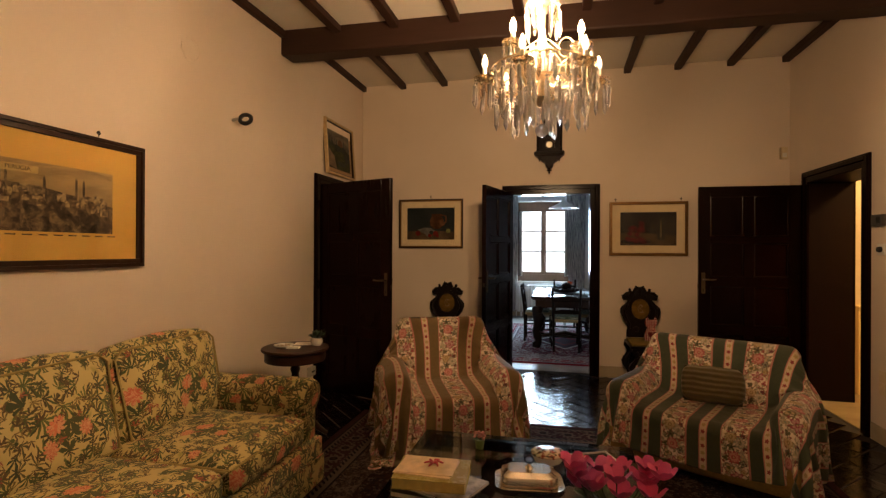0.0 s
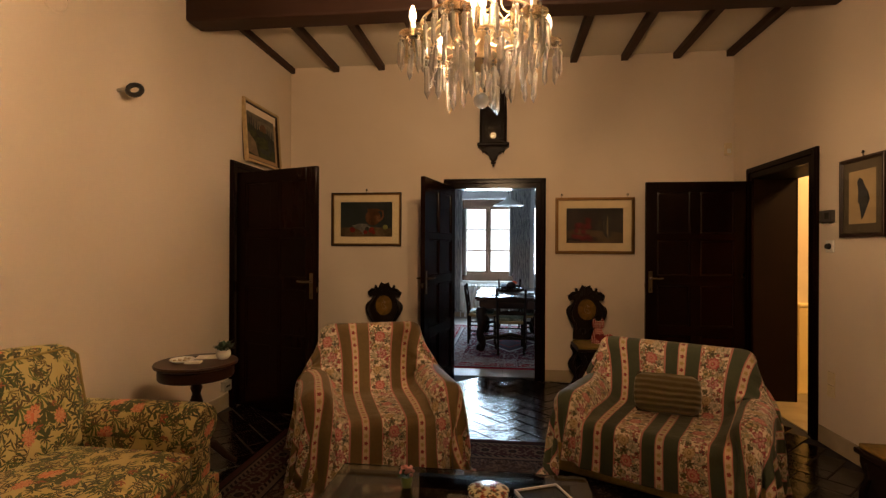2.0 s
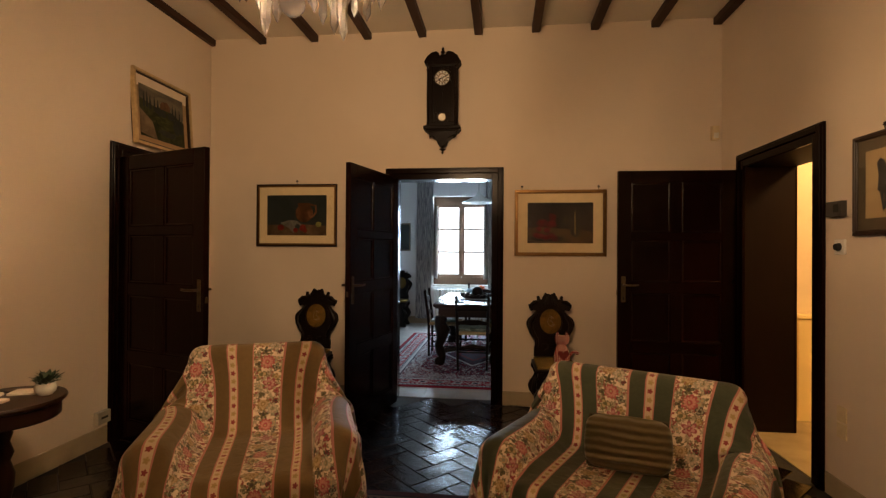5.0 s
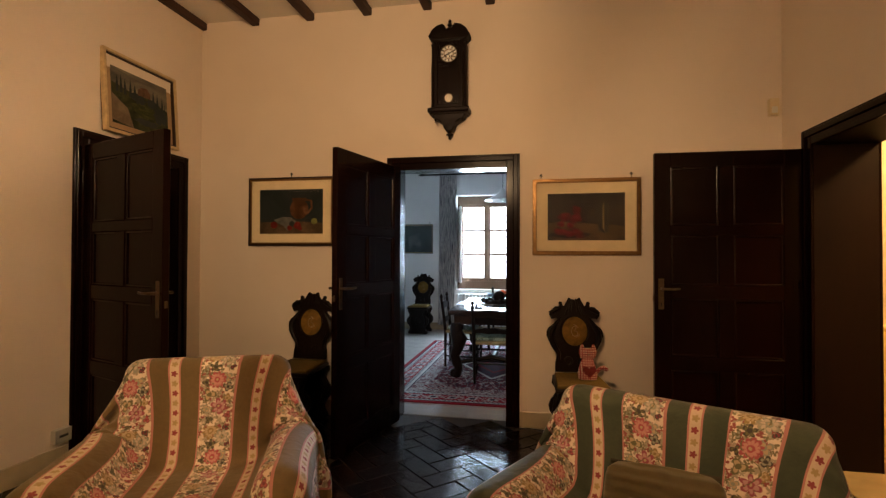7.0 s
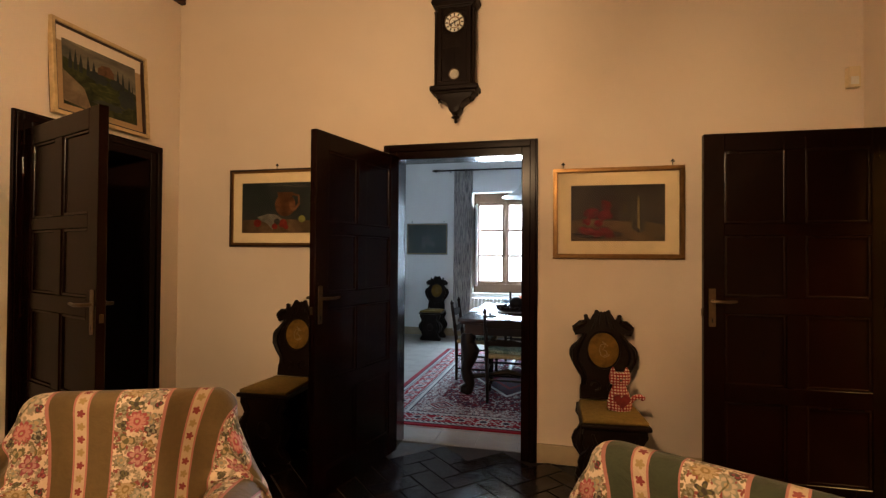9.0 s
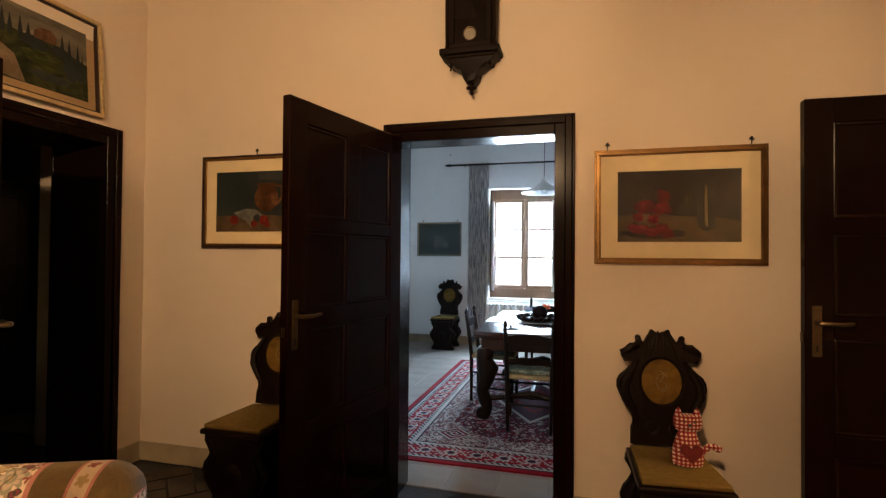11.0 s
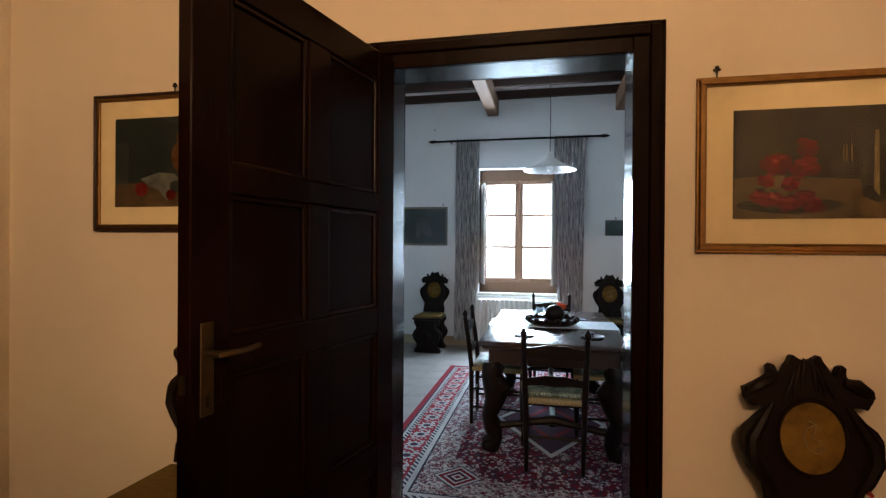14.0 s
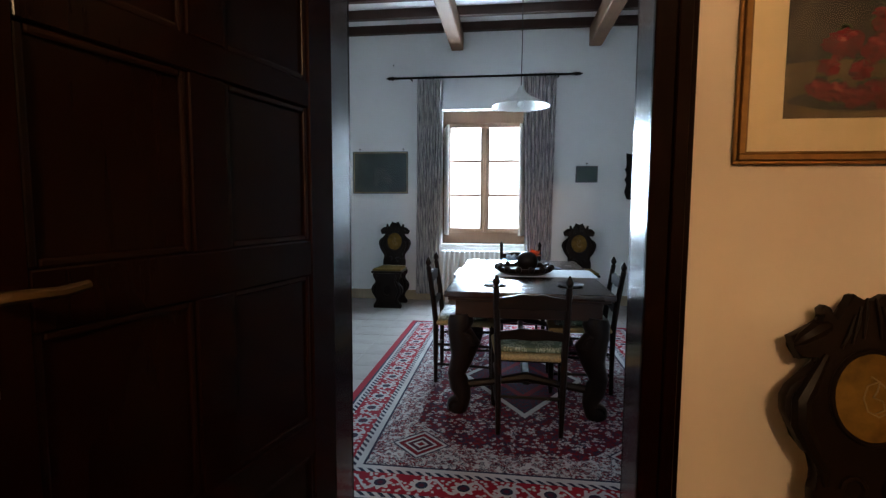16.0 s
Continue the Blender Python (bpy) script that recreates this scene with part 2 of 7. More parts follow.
wall_with_holes("wall_dining_west", "x", DL - 0.3, 0.3, YF + DT, YD, 0, 3.7, [], WALL_COOL, "white plastered dining room wall")
wall_with_holes("wall_dining_east", "x", DR, 0.3, YF + DT, YD, 0, 3.7, [], WALL_COOL, "white plastered dining room wall")
# skin of white plaster on the dining side of the shared wall
wall_with_holes("wall_dining_south", "y", YF + DT + 0.002, 0.012, DL, DR, 0, 3.5, [(-0.62, 0.43, -0.01, 2.12)], WALL_COOL, "white plastered dining room wall")

# rooms beyond the side doorways
for nm, x0, x1, mt in (("wall_side_room", XL - 2.9, XL - 0.42, WALL), ("wall_corridor", XR + 0.36, XR + 4.4, WALL_YELLOW)):
    bm = bmesh.new()
    y0, y1 = 2.6, 7.4
    box(bm, x0 - 0.1, x1, y0 - 0.1, y0, 0, 3.0)
    box(bm, x0 - 0.1, x1, y1, y1 + 0.1, 0, 3.0)
    if x0 < 0:
        box(bm, x0 - 0.1, x0, y0, y1, 0, 3.0)
    else:
        box(bm, x1, x1 + 0.1, y0 - 0.1, y1 + 0.1, 0, 3.0)
    tagged(part(nm, bm, mt), "plastered walls of the adjoining room", "wall", kind="structure")
    tagged(part("ceiling_" + nm[5:], abox(x0 - 0.1, x1 + 0.1, y0, y1, 3.0, 3.1), CEIL), "plain plaster ceiling of the adjoining room", "ceiling", kind="structure")

FLOOR_BASE = simple("floor_mortar", (0.018, 0.014, 0.012), 0.8, scale=30)
tagged(part("floor", abox(-6, 7, YN - 0.3, YF + DT, -0.25, -0.006), FLOOR_BASE), "dark mortar bed under glossy terracotta tiles", "floor", kind="structure")
tagged(part("floor_corridor", abox(XR + 0.02, XR + 4.4, 4.235, YF, -0.006, 0.003), simple("pale_corridor_tile", (0.30, 0.23, 0.14), 0.45, scale=5)), "pale glazed corridor floor", "floor", kind="structure")
tagged(part("floor_dining", abox(-6, 7, YF + DT, YD + 0.45, -0.25, -0.006), simple("grey_mortar", (0.15, 0.14, 0.13), 0.8, scale=30)), "mortar bed under the dining room tiles", "floor", kind="structure")

# living room ceiling: boards, joists along y, one main beam along x
def ceiling_living():
    tagged(part("ceiling", box(abox(XL, XR, 3.80, YF, CZ, CZ + 0.1), XL, XR, YN, 3.80, CN, CZ + 0.1), CEIL), "cream plastered ceiling between dark joists", "ceiling", kind="structure")
    bm = bmesh.new()
    for i in range(10):
        x = -2.352 + 0.5125 * i
        for a, b, z in ((YN, 3.80, CN), (3.80, YF, CZ)):
            box(bm, max(x - 0.036, XL), min(x + 0.036, XR), a, b, z - 0.065, z, 0.006, 1)
    tagged(part("ceiling_joists", bm, BEAM_Y), "dark brown wooden ceiling joists", "ceiling", kind="structure")
    bm = abox(XL, XR, 3.70, 3.90, 3.085, CZ, 0.016, 2)
    bmesh.ops.subdivide_edges(bm, edges=[e for e in bm.edges if abs(e.verts[0].co.x - e.verts[1].co.x) > 3], cuts=24)
    for v in bm.verts:
        v.co.y += 0.022 * v.co.x
        if v.co.z < 3.3 and abs(v.co.x) < 2.25:
            v.co.z += 0.008 * noise.noise((v.co.x * 2.0, 0.3, 0))
            v.co.y += 0.006 * noise.noise((v.co.x * 2.4, 4.3, v.co.y))
    tagged(part("ceiling_beam", bm, BEAM), "thick dark brown wooden ceiling beam", "ceiling", kind="structure")


ceiling_living()


def ceiling_dining():
    cz = 3.46
    tagged(part("ceiling_dining", abox(DL, DR, YF + DT, YD, cz, cz + 0.1), WALL_COOL), "white plastered ceiling between brown joists", "ceiling", kind="structure")
    bm = bmesh.new()
    y = YD - 0.03
    while y > YF + 0.3:
        box(bm, DL, DR, y - 0.035, y + 0.035, 3.36, cz)
        y -= 0.50
    tagged(part("ceiling_joists_dining", bm, BEAM), "brown wooden ceiling joists", "ceiling", kind="structure")
    for x in (-2.28, -0.68, 0.98, 2.6):
        tagged(part("ceiling_beam_dining", abox(x - 0.075, x + 0.075, YF + DT, YD, 3.14, 3.36, 0.01, 1), BEAM_DINE), "squared chestnut ceiling beam", "ceiling", kind="structure")


ceiling_dining()


def skirting(x0, x1, y0, y1, nm="baseboard"):
    tagged(part(nm, abox(x0, x1, y0, y1, 0, 0.125, 0.004, 1), SKIRT), "painted ochre-grey skirting band", "baseboard", kind="structure")


skirting(XL, -0.64, YF - 0.012, YF)
skirting(0.44, XR, YF - 0.012, YF)
skirting(XL, XL + 0.012, YN, 4.26)
skirting(XL, XL + 0.012, 5.33, YF - 0.012)
skirting(XR - 0.012, XR, YN, 4.12)
skirting(XR - 0.012, XR, 5.21, YF - 0.012)
skirting(DL, DR, YD - 0.012, YD)


# ---- doors: frames with moulded casings, leaves with eight sunk panels ----
BRASS = simple("worn_brass", (0.115, 0.082, 0.048), 0.40, 1.0, scale=40)
IRON = simple("dark_iron", (0.03, 0.027, 0.025), 0.5, 0.8, scale=60)


def door_frame(name, m, w, h, depth, label, lining):
    """Opening w wide and h high, centred on the local origin; local -y faces the living room."""
    t = thing(name, m, label, "door frame", kind="structure")
    c = 0.105
    for nm, a, b in (("jamb", -w / 2 - 0.02, -w / 2), ("jamb", w / 2, w / 2 + 0.02)):
        part(nm, abox(a, b, 0.0, depth, 0, h), lining, t)
    part("lintel_board", abox(-w / 2 - 0.02, w / 2 + 0.02, 0.0, depth, h, h + 0.02), lining, t)
    for side in (0, 1):
        y = (lambda v: -v) if side == 0 else (lambda v: depth + v)
        for steps in ((0.0, 0.055, 0.018), (0.055, 0.09, 0.030), (0.09, c, 0.022)):
            a, b, d = steps
            y0, y1 = sorted((y(0.0), y(d)))
            for s in (-1, 1):
                x0, x1 = sorted((s * (w / 2 + a), s * (w / 2 + b)))
                part("casing", abox(x0, x1, y0, y1, 0, h + b, 0.003, 1), DOOR, t)
            part("casing", abox(-w / 2 - a, w / 2 + a, y0, y1, h + a, h + b, 0.003, 1), DOOR, t)
    return t


def door_leaf(name, m, w, h, label, lever=1):
    """Leaf hinged on the local z axis, running along +x; panels on both sides, lever handle at the free edge."""
    t = thing(name, m, label, "door", kind="structure")
    th = 0.042
    st, rail = 0.105, 0.10
    mid = w / 2
    zs = [0.012, 0.16, 0.57, 0.66, 1.05, 1.14, 1.475, 1.54, h - 0.10, h]
    xs = [0.0, st, mid - 0.045, mid + 0.045, w - st, w]
    zr = [(zs[0], zs[1]), (zs[2], zs[3]), (zs[4], zs[5]), (zs[6], zs[7]), (zs[8], zs[9])]
    for a, b in ((xs[0], xs[1]), (xs[4], xs[5])):
        part("stile", abox(a, b, 0, th, zs[0], h, 0.003, 1), DOOR, t)
    for a, b in zr:
        part("rail", abox(xs[1], xs[4], 0.0005, th - 0.0005, a, b, 0.003, 1), DOOR, t)
    for a, b in ((zs[1], zs[2]), (zs[3], zs[4]), (zs[5], zs[6]), (zs[7], zs[8])):
        part("mullion", abox(xs[2], xs[3], 0.0005, th - 0.0005, a, b, 0.003, 1), DOOR, t)
        for c, d in ((xs[1], xs[2]), (xs[3], xs[4])):
            part("panel", abox(c, d, 0.015, th - 0.015, a, b), DOOR, t)
            bm = bmesh.new()
            for y0, y1 in ((0.006, 0.016), (th - 0.016, th - 0.006)):      # moulding round the panel
                for q in ((c, c + 0.015, a, b), (d - 0.015, d, a, b), (c + 0.015, d - 0.015, a, a + 0.015), (c + 0.015, d - 0.015, b - 0.015, b)):
                    box(bm, q[0], q[1], y0, y1, q[2], q[3], 0.0045, 2)
            part("moulding", bm, MOULD, t)
    hx = w - 0.042
    for s, y in ((-1, 0.0), (1, th)):
        plate = part("handle_plate", abox(hx - 0.018, hx + 0.018, min(y, y + s * 0.004), max(y, y + s * 0.004), 0.975, 1.183, 0.0018, 1), BRASS, t, "worn brass plate")
        part("lever", tube([(hx, y, 1.115), (hx, y + s * 0.045, 1.115), (hx - 0.02, y + s * 0.052, 1.115), (hx - 0.07, y + s * 0.05, 1.113), (hx - 0.108, y + s * 0.05, 1.118)], [0.009, 0.009, 0.009, 0.008, 0.007], 8), BRASS, plate, smooth=True)
        part("keyhole", abox(hx - 0.004, hx + 0.004, min(y + s * 0.0038, y + s * 0.0048), max(y + s * 0.0038, y + s * 0.0048), 0.995, 1.02), IRON, plate)
    part("latch", abox(w, w + 0.006, th / 2 - 0.008, th / 2 + 0.008, 1.03, 1.07), BRASS, t)
    for z in (0.25, 1.0, h - 0.25):
        part("hinge", tube([(-0.004, -0.004, z), (-0.004, -0.004, z + 0.09)], 0.008, 8), DOOR, t)
    return t


door_frame("door_frame_1", pose(-0.095, YF - 0.001, 0), 0.87, 2.03, DT + 0.016, "dark brown moulded wooden door frame", DOOR_GLOSS)
door_frame("door_frame_2", pose(XL + 0.001, 4.795, 0, 0, 0, 90), 0.85, 2.05, 0.42, "dark brown moulded wooden frame of a deep doorway", DOOR_MATT)
door_frame("door_frame_3", pose(XR - 0.001, 4.6675, 0, 0, 0, -90), 0.865, 2.045, 0.36, "dark brown moulded wooden frame of a deep doorway", DOOR_MATT)


def swing(x, y, x1, y1):
    """Pose at the hinge that turns +x to the free edge."""
    return pose(x, y, 0, 0, 0, math.degrees(math.atan2(y1 - y, x1 - x)))


door_leaf("door_1", swing(-0.545, 5.46, -0.735, 4.62), 0.86, 2.04, "open dark brown eight-panel wooden door with a brass lever handle")
door_leaf("door_2", swing(-2.32, 4.31, -1.465, 4.01), 0.89, 2.045, "half-open dark brown panelled wooden door with a brass lever handle")
door_leaf("door_3", swing(2.266, 5.215, 1.357, 5.20), 0.905, 2.035, "dark brown panelled wooden door folded back against the wall")

# ---- fabrics ----


def striped_cloth():
    """Cream floral stripes edged in pink, between plain bands with a narrow rose ribbon; UVs in metres, u across the stripes."""
    m = Mat("striped_floral_cloth")
    uv = m.coord("UV")
    wob = m.vmath("MULTIPLY", m.vmath("SUBTRACT", m.node("TexNoise", 1, Vector=uv, Scale=60.0, Detail=2.0), (0.5, 0.5, 0.5)), (0.012, 0.012, 0))
    u, v, _ = m.xyz(uv)
    p = m.math("FRACT", m.math("ADD", m.math("DIVIDE", u, 0.325), 0.22))          # one repeat, 0..1
    d = m.math("ABSOLUTE", m.math("SUBTRACT", p, 0.22))                            # from the middle of the floral stripe
    e = m.math("ABSOLUTE", m.math("SUBTRACT", p, 0.72))                            # from the middle of the rose ribbon
    fine = m.noise(uv, 55, 3)
    wu, wv, _ = m.xyz(wob)
    s = m.math("ADD", m.math("MULTIPLY", m.math("SUBTRACT", p, 0.22), 0.325), wu)  # metres from the stripe's middle
    w = m.math("ADD", m.math("MULTIPLY", m.math("FRACT", m.math("DIVIDE", v, 0.31)), 0.31), wv)
    c = m.mix(fine, (0.64, 0.52, 0.40), (0.76, 0.64, 0.50))
    c = m.mix(m.math("MULTIPLY", m.step(m.noise(uv, 28, 3), 0.52, 0.64), 0.55), c, (0.42, 0.31, 0.21))
    OLIVE_T, DARK_T, GREY_T = (0.13, 0.115, 0.045), (0.050, 0.040, 0.026), (0.27, 0.26, 0.19)
    PINK_T, WINE_T, GOLD_T, FAWN_T = (0.40, 0.10, 0.095), (0.20, 0.030, 0.040), (0.27, 0.18, 0.06), (0.45, 0.33, 0.19)
    for scale, rad, lobes, power, keep, seed, col in ((46, 0.013, 4, 0.9, 0.6, 3.1, (0.17, 0.14, 0.07)), (38, 0.017, 5, 0.7, 0.55, 7.7, (0.33, 0.27, 0.19)), (52, 0.011, 3, 0.9, 0.40, 1.3, (0.25, 0.06, 0.05))):
        mask, r, cr = m.blooms(m.vmath("ADD", uv, wob), scale, rad, lobes, power, keep, seed)
        c = m.mix(mask, c, col)
    # sprays of the repeat: across, along, radius, petals, sharpness, outline, fill
    for cx, cv, r, lobes, power, rim, fill in (
            (-0.030, 0.185, 0.030, 3, 1.4, OLIVE_T, FAWN_T), (0.030, 0.118, 0.026, 4, 0.9, GREY_T, FAWN_T),
            (0.042, 0.200, 0.018, 4, 0.4, GOLD_T, FAWN_T), (-0.018, 0.020, 0.036, 11, 0.5, GOLD_T, FAWN_T),
            (0.030, 0.045, 0.034, 7, 0.6, GREY_T, (0.50, 0.40, 0.30)), (-0.014, 0.072, 0.024, 5, 1.2, DARK_T, OLIVE_T),
            (0.045, 0.008, 0.017, 3, 0.8, DARK_T, WINE_T), (0.052, 0.075, 0.013, 2, 0.8, DARK_T, WINE_T),
            (-0.046, 0.088, 0.016, 3, 1.0, OLIVE_T, GREY_T), (-0.004, 0.125, 0.037, 11, 0.30, (0.36, 0.07, 0.075), (0.52, 0.24, 0.20)),
            (0.040, 0.155, 0.021, 4, 0.7, DARK_T, GREY_T), (-0.045, 0.135, 0.017, 3, 0.9, DARK_T, OLIVE_T),
            (0.010, 0.232, 0.036, 6, 0.8, (0.30, 0.065, 0.085), (0.48, 0.26, 0.24)), (-0.040, 0.240, 0.020, 4, 0.8, GREY_T, FAWN_T),
            (-0.028, 0.285, 0.017, 3, 0.8, DARK_T, OLIVE_T), (0.048, 0.268, 0.016, 3, 0.9, WINE_T, PINK_T)):
        x, y = m.math("SUBTRACT", s, cx), m.math("SUBTRACT", w, cv)
        rr = m.math("SQRT", m.math("ADD", m.math("MULTIPLY", x, x), m.math("MULTIPLY", y, y)))
        ang = m.math("ADD", m.math("ARCTAN2", y, x), cx * 70)
        lobe = m.math("POWER", m.math("ABSOLUTE", m.math("COSINE", m.math("MULTIPLY", ang, lobes / 2))), power)
        q = m.math("DIVIDE", rr, m.math("MULTIPLY", m.math("MULTIPLY_ADD", lobe, 0.62, 0.38), r))
        c = m.mix(m.step(q, 1.0, 0.90), c, rim)
        c = m.mix(m.step(q, 0.74, 0.64), c, fill)
        c = m.mix(m.step(m.math("DIVIDE", rr, r), 0.34, 0.28), c, rim)
        if r > 0.033:
            c = m.mix(m.step(m.math("DIVIDE", rr, r), 0.16, 0.12), c, FAWN_T)
    stem = m.math("ABSOLUTE", m.math("SUBTRACT", m.math("MULTIPLY", m.math("SINE", m.math("MULTIPLY", v, 40.5)), 0.032), s))
    c = m.mix(m.math("MULTIPLY", m.step(stem, 0.0028, 0.0014), m.step(fine, 0.42, 0.5)), c, OLIVE_T)
    green = m.mix(fine, (0.032, 0.042, 0.021), (0.052, 0.060, 0.029))
    brown = m.mix(fine, (0.110, 0.070, 0.021), (0.150, 0.098, 0.031))
    band = m.mix(m.math("GREATER_THAN", m.t.nodes.new("ShaderNodeObjectInfo").outputs["Alpha"], 0.5), green, brown)
    edge = (0.44, 0.175, 0.15)
    c = m.mix(m.math("GREATER_THAN", d, 0.205), c, edge)
    c = m.mix(m.math("GREATER_THAN", d, 0.235), c, band)
    ribbon = m.mix(m.math("LESS_THAN", e, 0.050), edge, m.mix(fine, (0.50, 0.38, 0.26), (0.60, 0.47, 0.33)))
    re, rv = m.math("MULTIPLY", m.math("SUBTRACT", p, 0.72), 0.325), m.math("DIVIDE", m.math("SUBTRACT", m.math("FRACT", m.math("DIVIDE", v, 0.0388)), 0.5), 1 / 0.0388)
    rr = m.math("SQRT", m.math("ADD", m.math("MULTIPLY", re, re), m.math("MULTIPLY", rv, rv)))
    lobe = m.math("MULTIPLY_ADD", m.math("ABSOLUTE", m.math("COSINE", m.math("MULTIPLY", m.math("ARCTAN2", rv, re), 2.5))), 0.006, 0.0065)
    tone = m.mix(m.math("GREATER_THAN", m.math("FRACT", m.math("DIVIDE", v, 0.0776)), 0.5), (0.24, 0.035, 0.035), (0.36, 0.26, 0.11))
    ribbon = m.mix(m.math("LESS_THAN", rr, lobe), ribbon, tone)
    c = m.mix(m.math("LESS_THAN", e, 0.068), c, ribbon)
    weave = m.noise(m.map(uv, (900, 900, 1)), 1.0, 1)
    crease = m.noise(uv, 14, 4, 0.6, 0.6)
    return m.done(c, 0.85, normal=m.bump(weave, 0.15, 0.001, m.bump(crease, 0.5, 0.016)), Sheen_Weight=0.15)


def bamboo_floral():
    """Straw-coloured cloth with green bamboo sprays and coral peonies."""
    m = Mat("bamboo_floral_cloth")
    uv = m.coord("UV")
    warp = m.vmath("ADD", uv, m.vmath("MULTIPLY", m.vmath("SUBTRACT", m.node("TexNoise", 1, Vector=uv, Scale=7.0, Detail=2.0), (0.5, 0.5, 0.5)), (0.05, 0.05, 0)))
    warp2 = m.vmath("ADD", warp, m.vmath("MULTIPLY", m.vmath("SUBTRACT", m.node("TexNoise", 1, Vector=uv, Scale=26.0, Detail=2.0), (0.5, 0.5, 0.5)), (0.016, 0.016, 0)))
    fine = m.noise(uv, 50, 3)
    c = m.mix(m.noise(uv, 3.5, 3), (0.42, 0.33, 0.125), (0.60, 0.48, 0.21))
    c = m.mix(m.step(m.noise(warp, 9, 3), 0.60, 0.68), c, (0.34, 0.30, 0.10))
    for scale, rad, lobes, power, keep, seed, cols in (
            (10, 0.095, 11, 2.6, 0.85, 2.3, ((0.050, 0.075, 0.018), (0.11, 0.13, 0.03))),
            (12, 0.085, 9, 3.2, 0.85, 8.8, ((0.030, 0.045, 0.014), (0.085, 0.10, 0.025))),
            (17, 0.062, 9, 3.0, 0.85, 5.1, ((0.16, 0.11, 0.03), (0.045, 0.055, 0.02))),
            (21, 0.050, 7, 3.0, 0.75, 12.7, ((0.10, 0.055, 0.02), (0.035, 0.042, 0.016))),
            (9, 0.075, 7, 1.0, 0.22, 14.2, ((0.035, 0.050, 0.016), (0.075, 0.085, 0.022))),
            (15, 0.034, 8, 1.6, 0.34, 6.4, ((0.25, 0.045, 0.03), (0.32, 0.11, 0.05)))):
        mask, r, cr = m.blooms(warp2, scale, rad, lobes, power, keep, seed, True)
        c = m.mix(mask, c, m.mix(cr, cols[0], cols[1]))
    for seed, keep, col in ((4.2, 0.26, ((0.44, 0.12, 0.06), (0.58, 0.22, 0.11))), (9.6, 0.14, ((0.46, 0.09, 0.05), (0.62, 0.18, 0.09)))):
        mask, r, cr = m.blooms(warp, 5.4, 0.048, 11, 0.25, keep, seed)
        petal = m.noise(uv, 45, 3, 0.6, 1.2)
        bloom = m.mix(m.step(petal, 0.44, 0.58), m.mix(cr, *col), (0.66, 0.33, 0.19))
        c = m.mix(mask, c, m.mix(m.step(petal, 0.60, 0.66), bloom, (0.36, 0.06, 0.03)))
    weave = m.noise(m.map(uv, (800, 800, 1)), 1.0, 1)
    return m.done(c, 0.8, normal=m.bump(weave, 0.12, 0.001, m.bump(m.noise(uv, 11, 4), 0.25, 0.012)), Sheen_Weight=0.1)


CLOTH = striped_cloth()
FLORAL = bamboo_floral()
PIPING = simple("floral_piping", (0.30, 0.23, 0.08), 0.8)
OCHRE = simple("ochre_upholstery", (0.26, 0.17, 0.055), 0.85, scale=60)
DARKWOOD = wood("walnut_wood", (0.014, 0.005, 0.003), (0.036, 0.013, 0.0065), 0.40, (18, 18, 4), 0.05, 0.25)
CARVED = wood("carved_dark_wood", (0.0045, 0.0025, 0.0018), (0.012, 0.0055, 0.0035), 0.42, (18, 18, 5), 0.0, 0.11)


def cushion(hx, hy, hz, r, puff=0.0, n=10):
    """A rounded, slightly puffed block about the origin."""
    bm = bmesh.new()
    bmesh.ops.create_cube(bm, size=2)
    bmesh.ops.subdivide_edges(bm, edges=bm.edges[:], cuts=n, use_grid_fill=True)
    half = Vector((hx, hy, hz))
    for v in bm.verts:
        c = v.co.copy()
        full = Vector((c[i] * half[i] for i in range(3)))
        core = Vector((max(-(half[i] - r), min(half[i] - r, full[i])) for i in range(3)))
        off = full - core
        p = core + off.normalized() * r if off.length > 1e-6 else full
        k = 0.06 * noise.noise(Vector((hx * 31 + p.x * 5, hy * 17 + p.y * 5, p.z * 5)))
        for i in range(3):
            j, l = (i + 1) % 3, (i + 2) % 3
            p[i] += c[i] * (puff + k * r) * (1 - c[j] ** 2) * (1 - c[l] ** 2)
        v.co = p
    bmesh.ops.recalc_face_normals(bm, faces=bm.faces[:])
    return bm


def loop_tube(pts, radius, segs=6):
    return tube(list(pts) + [pts[0]], radius, segs)


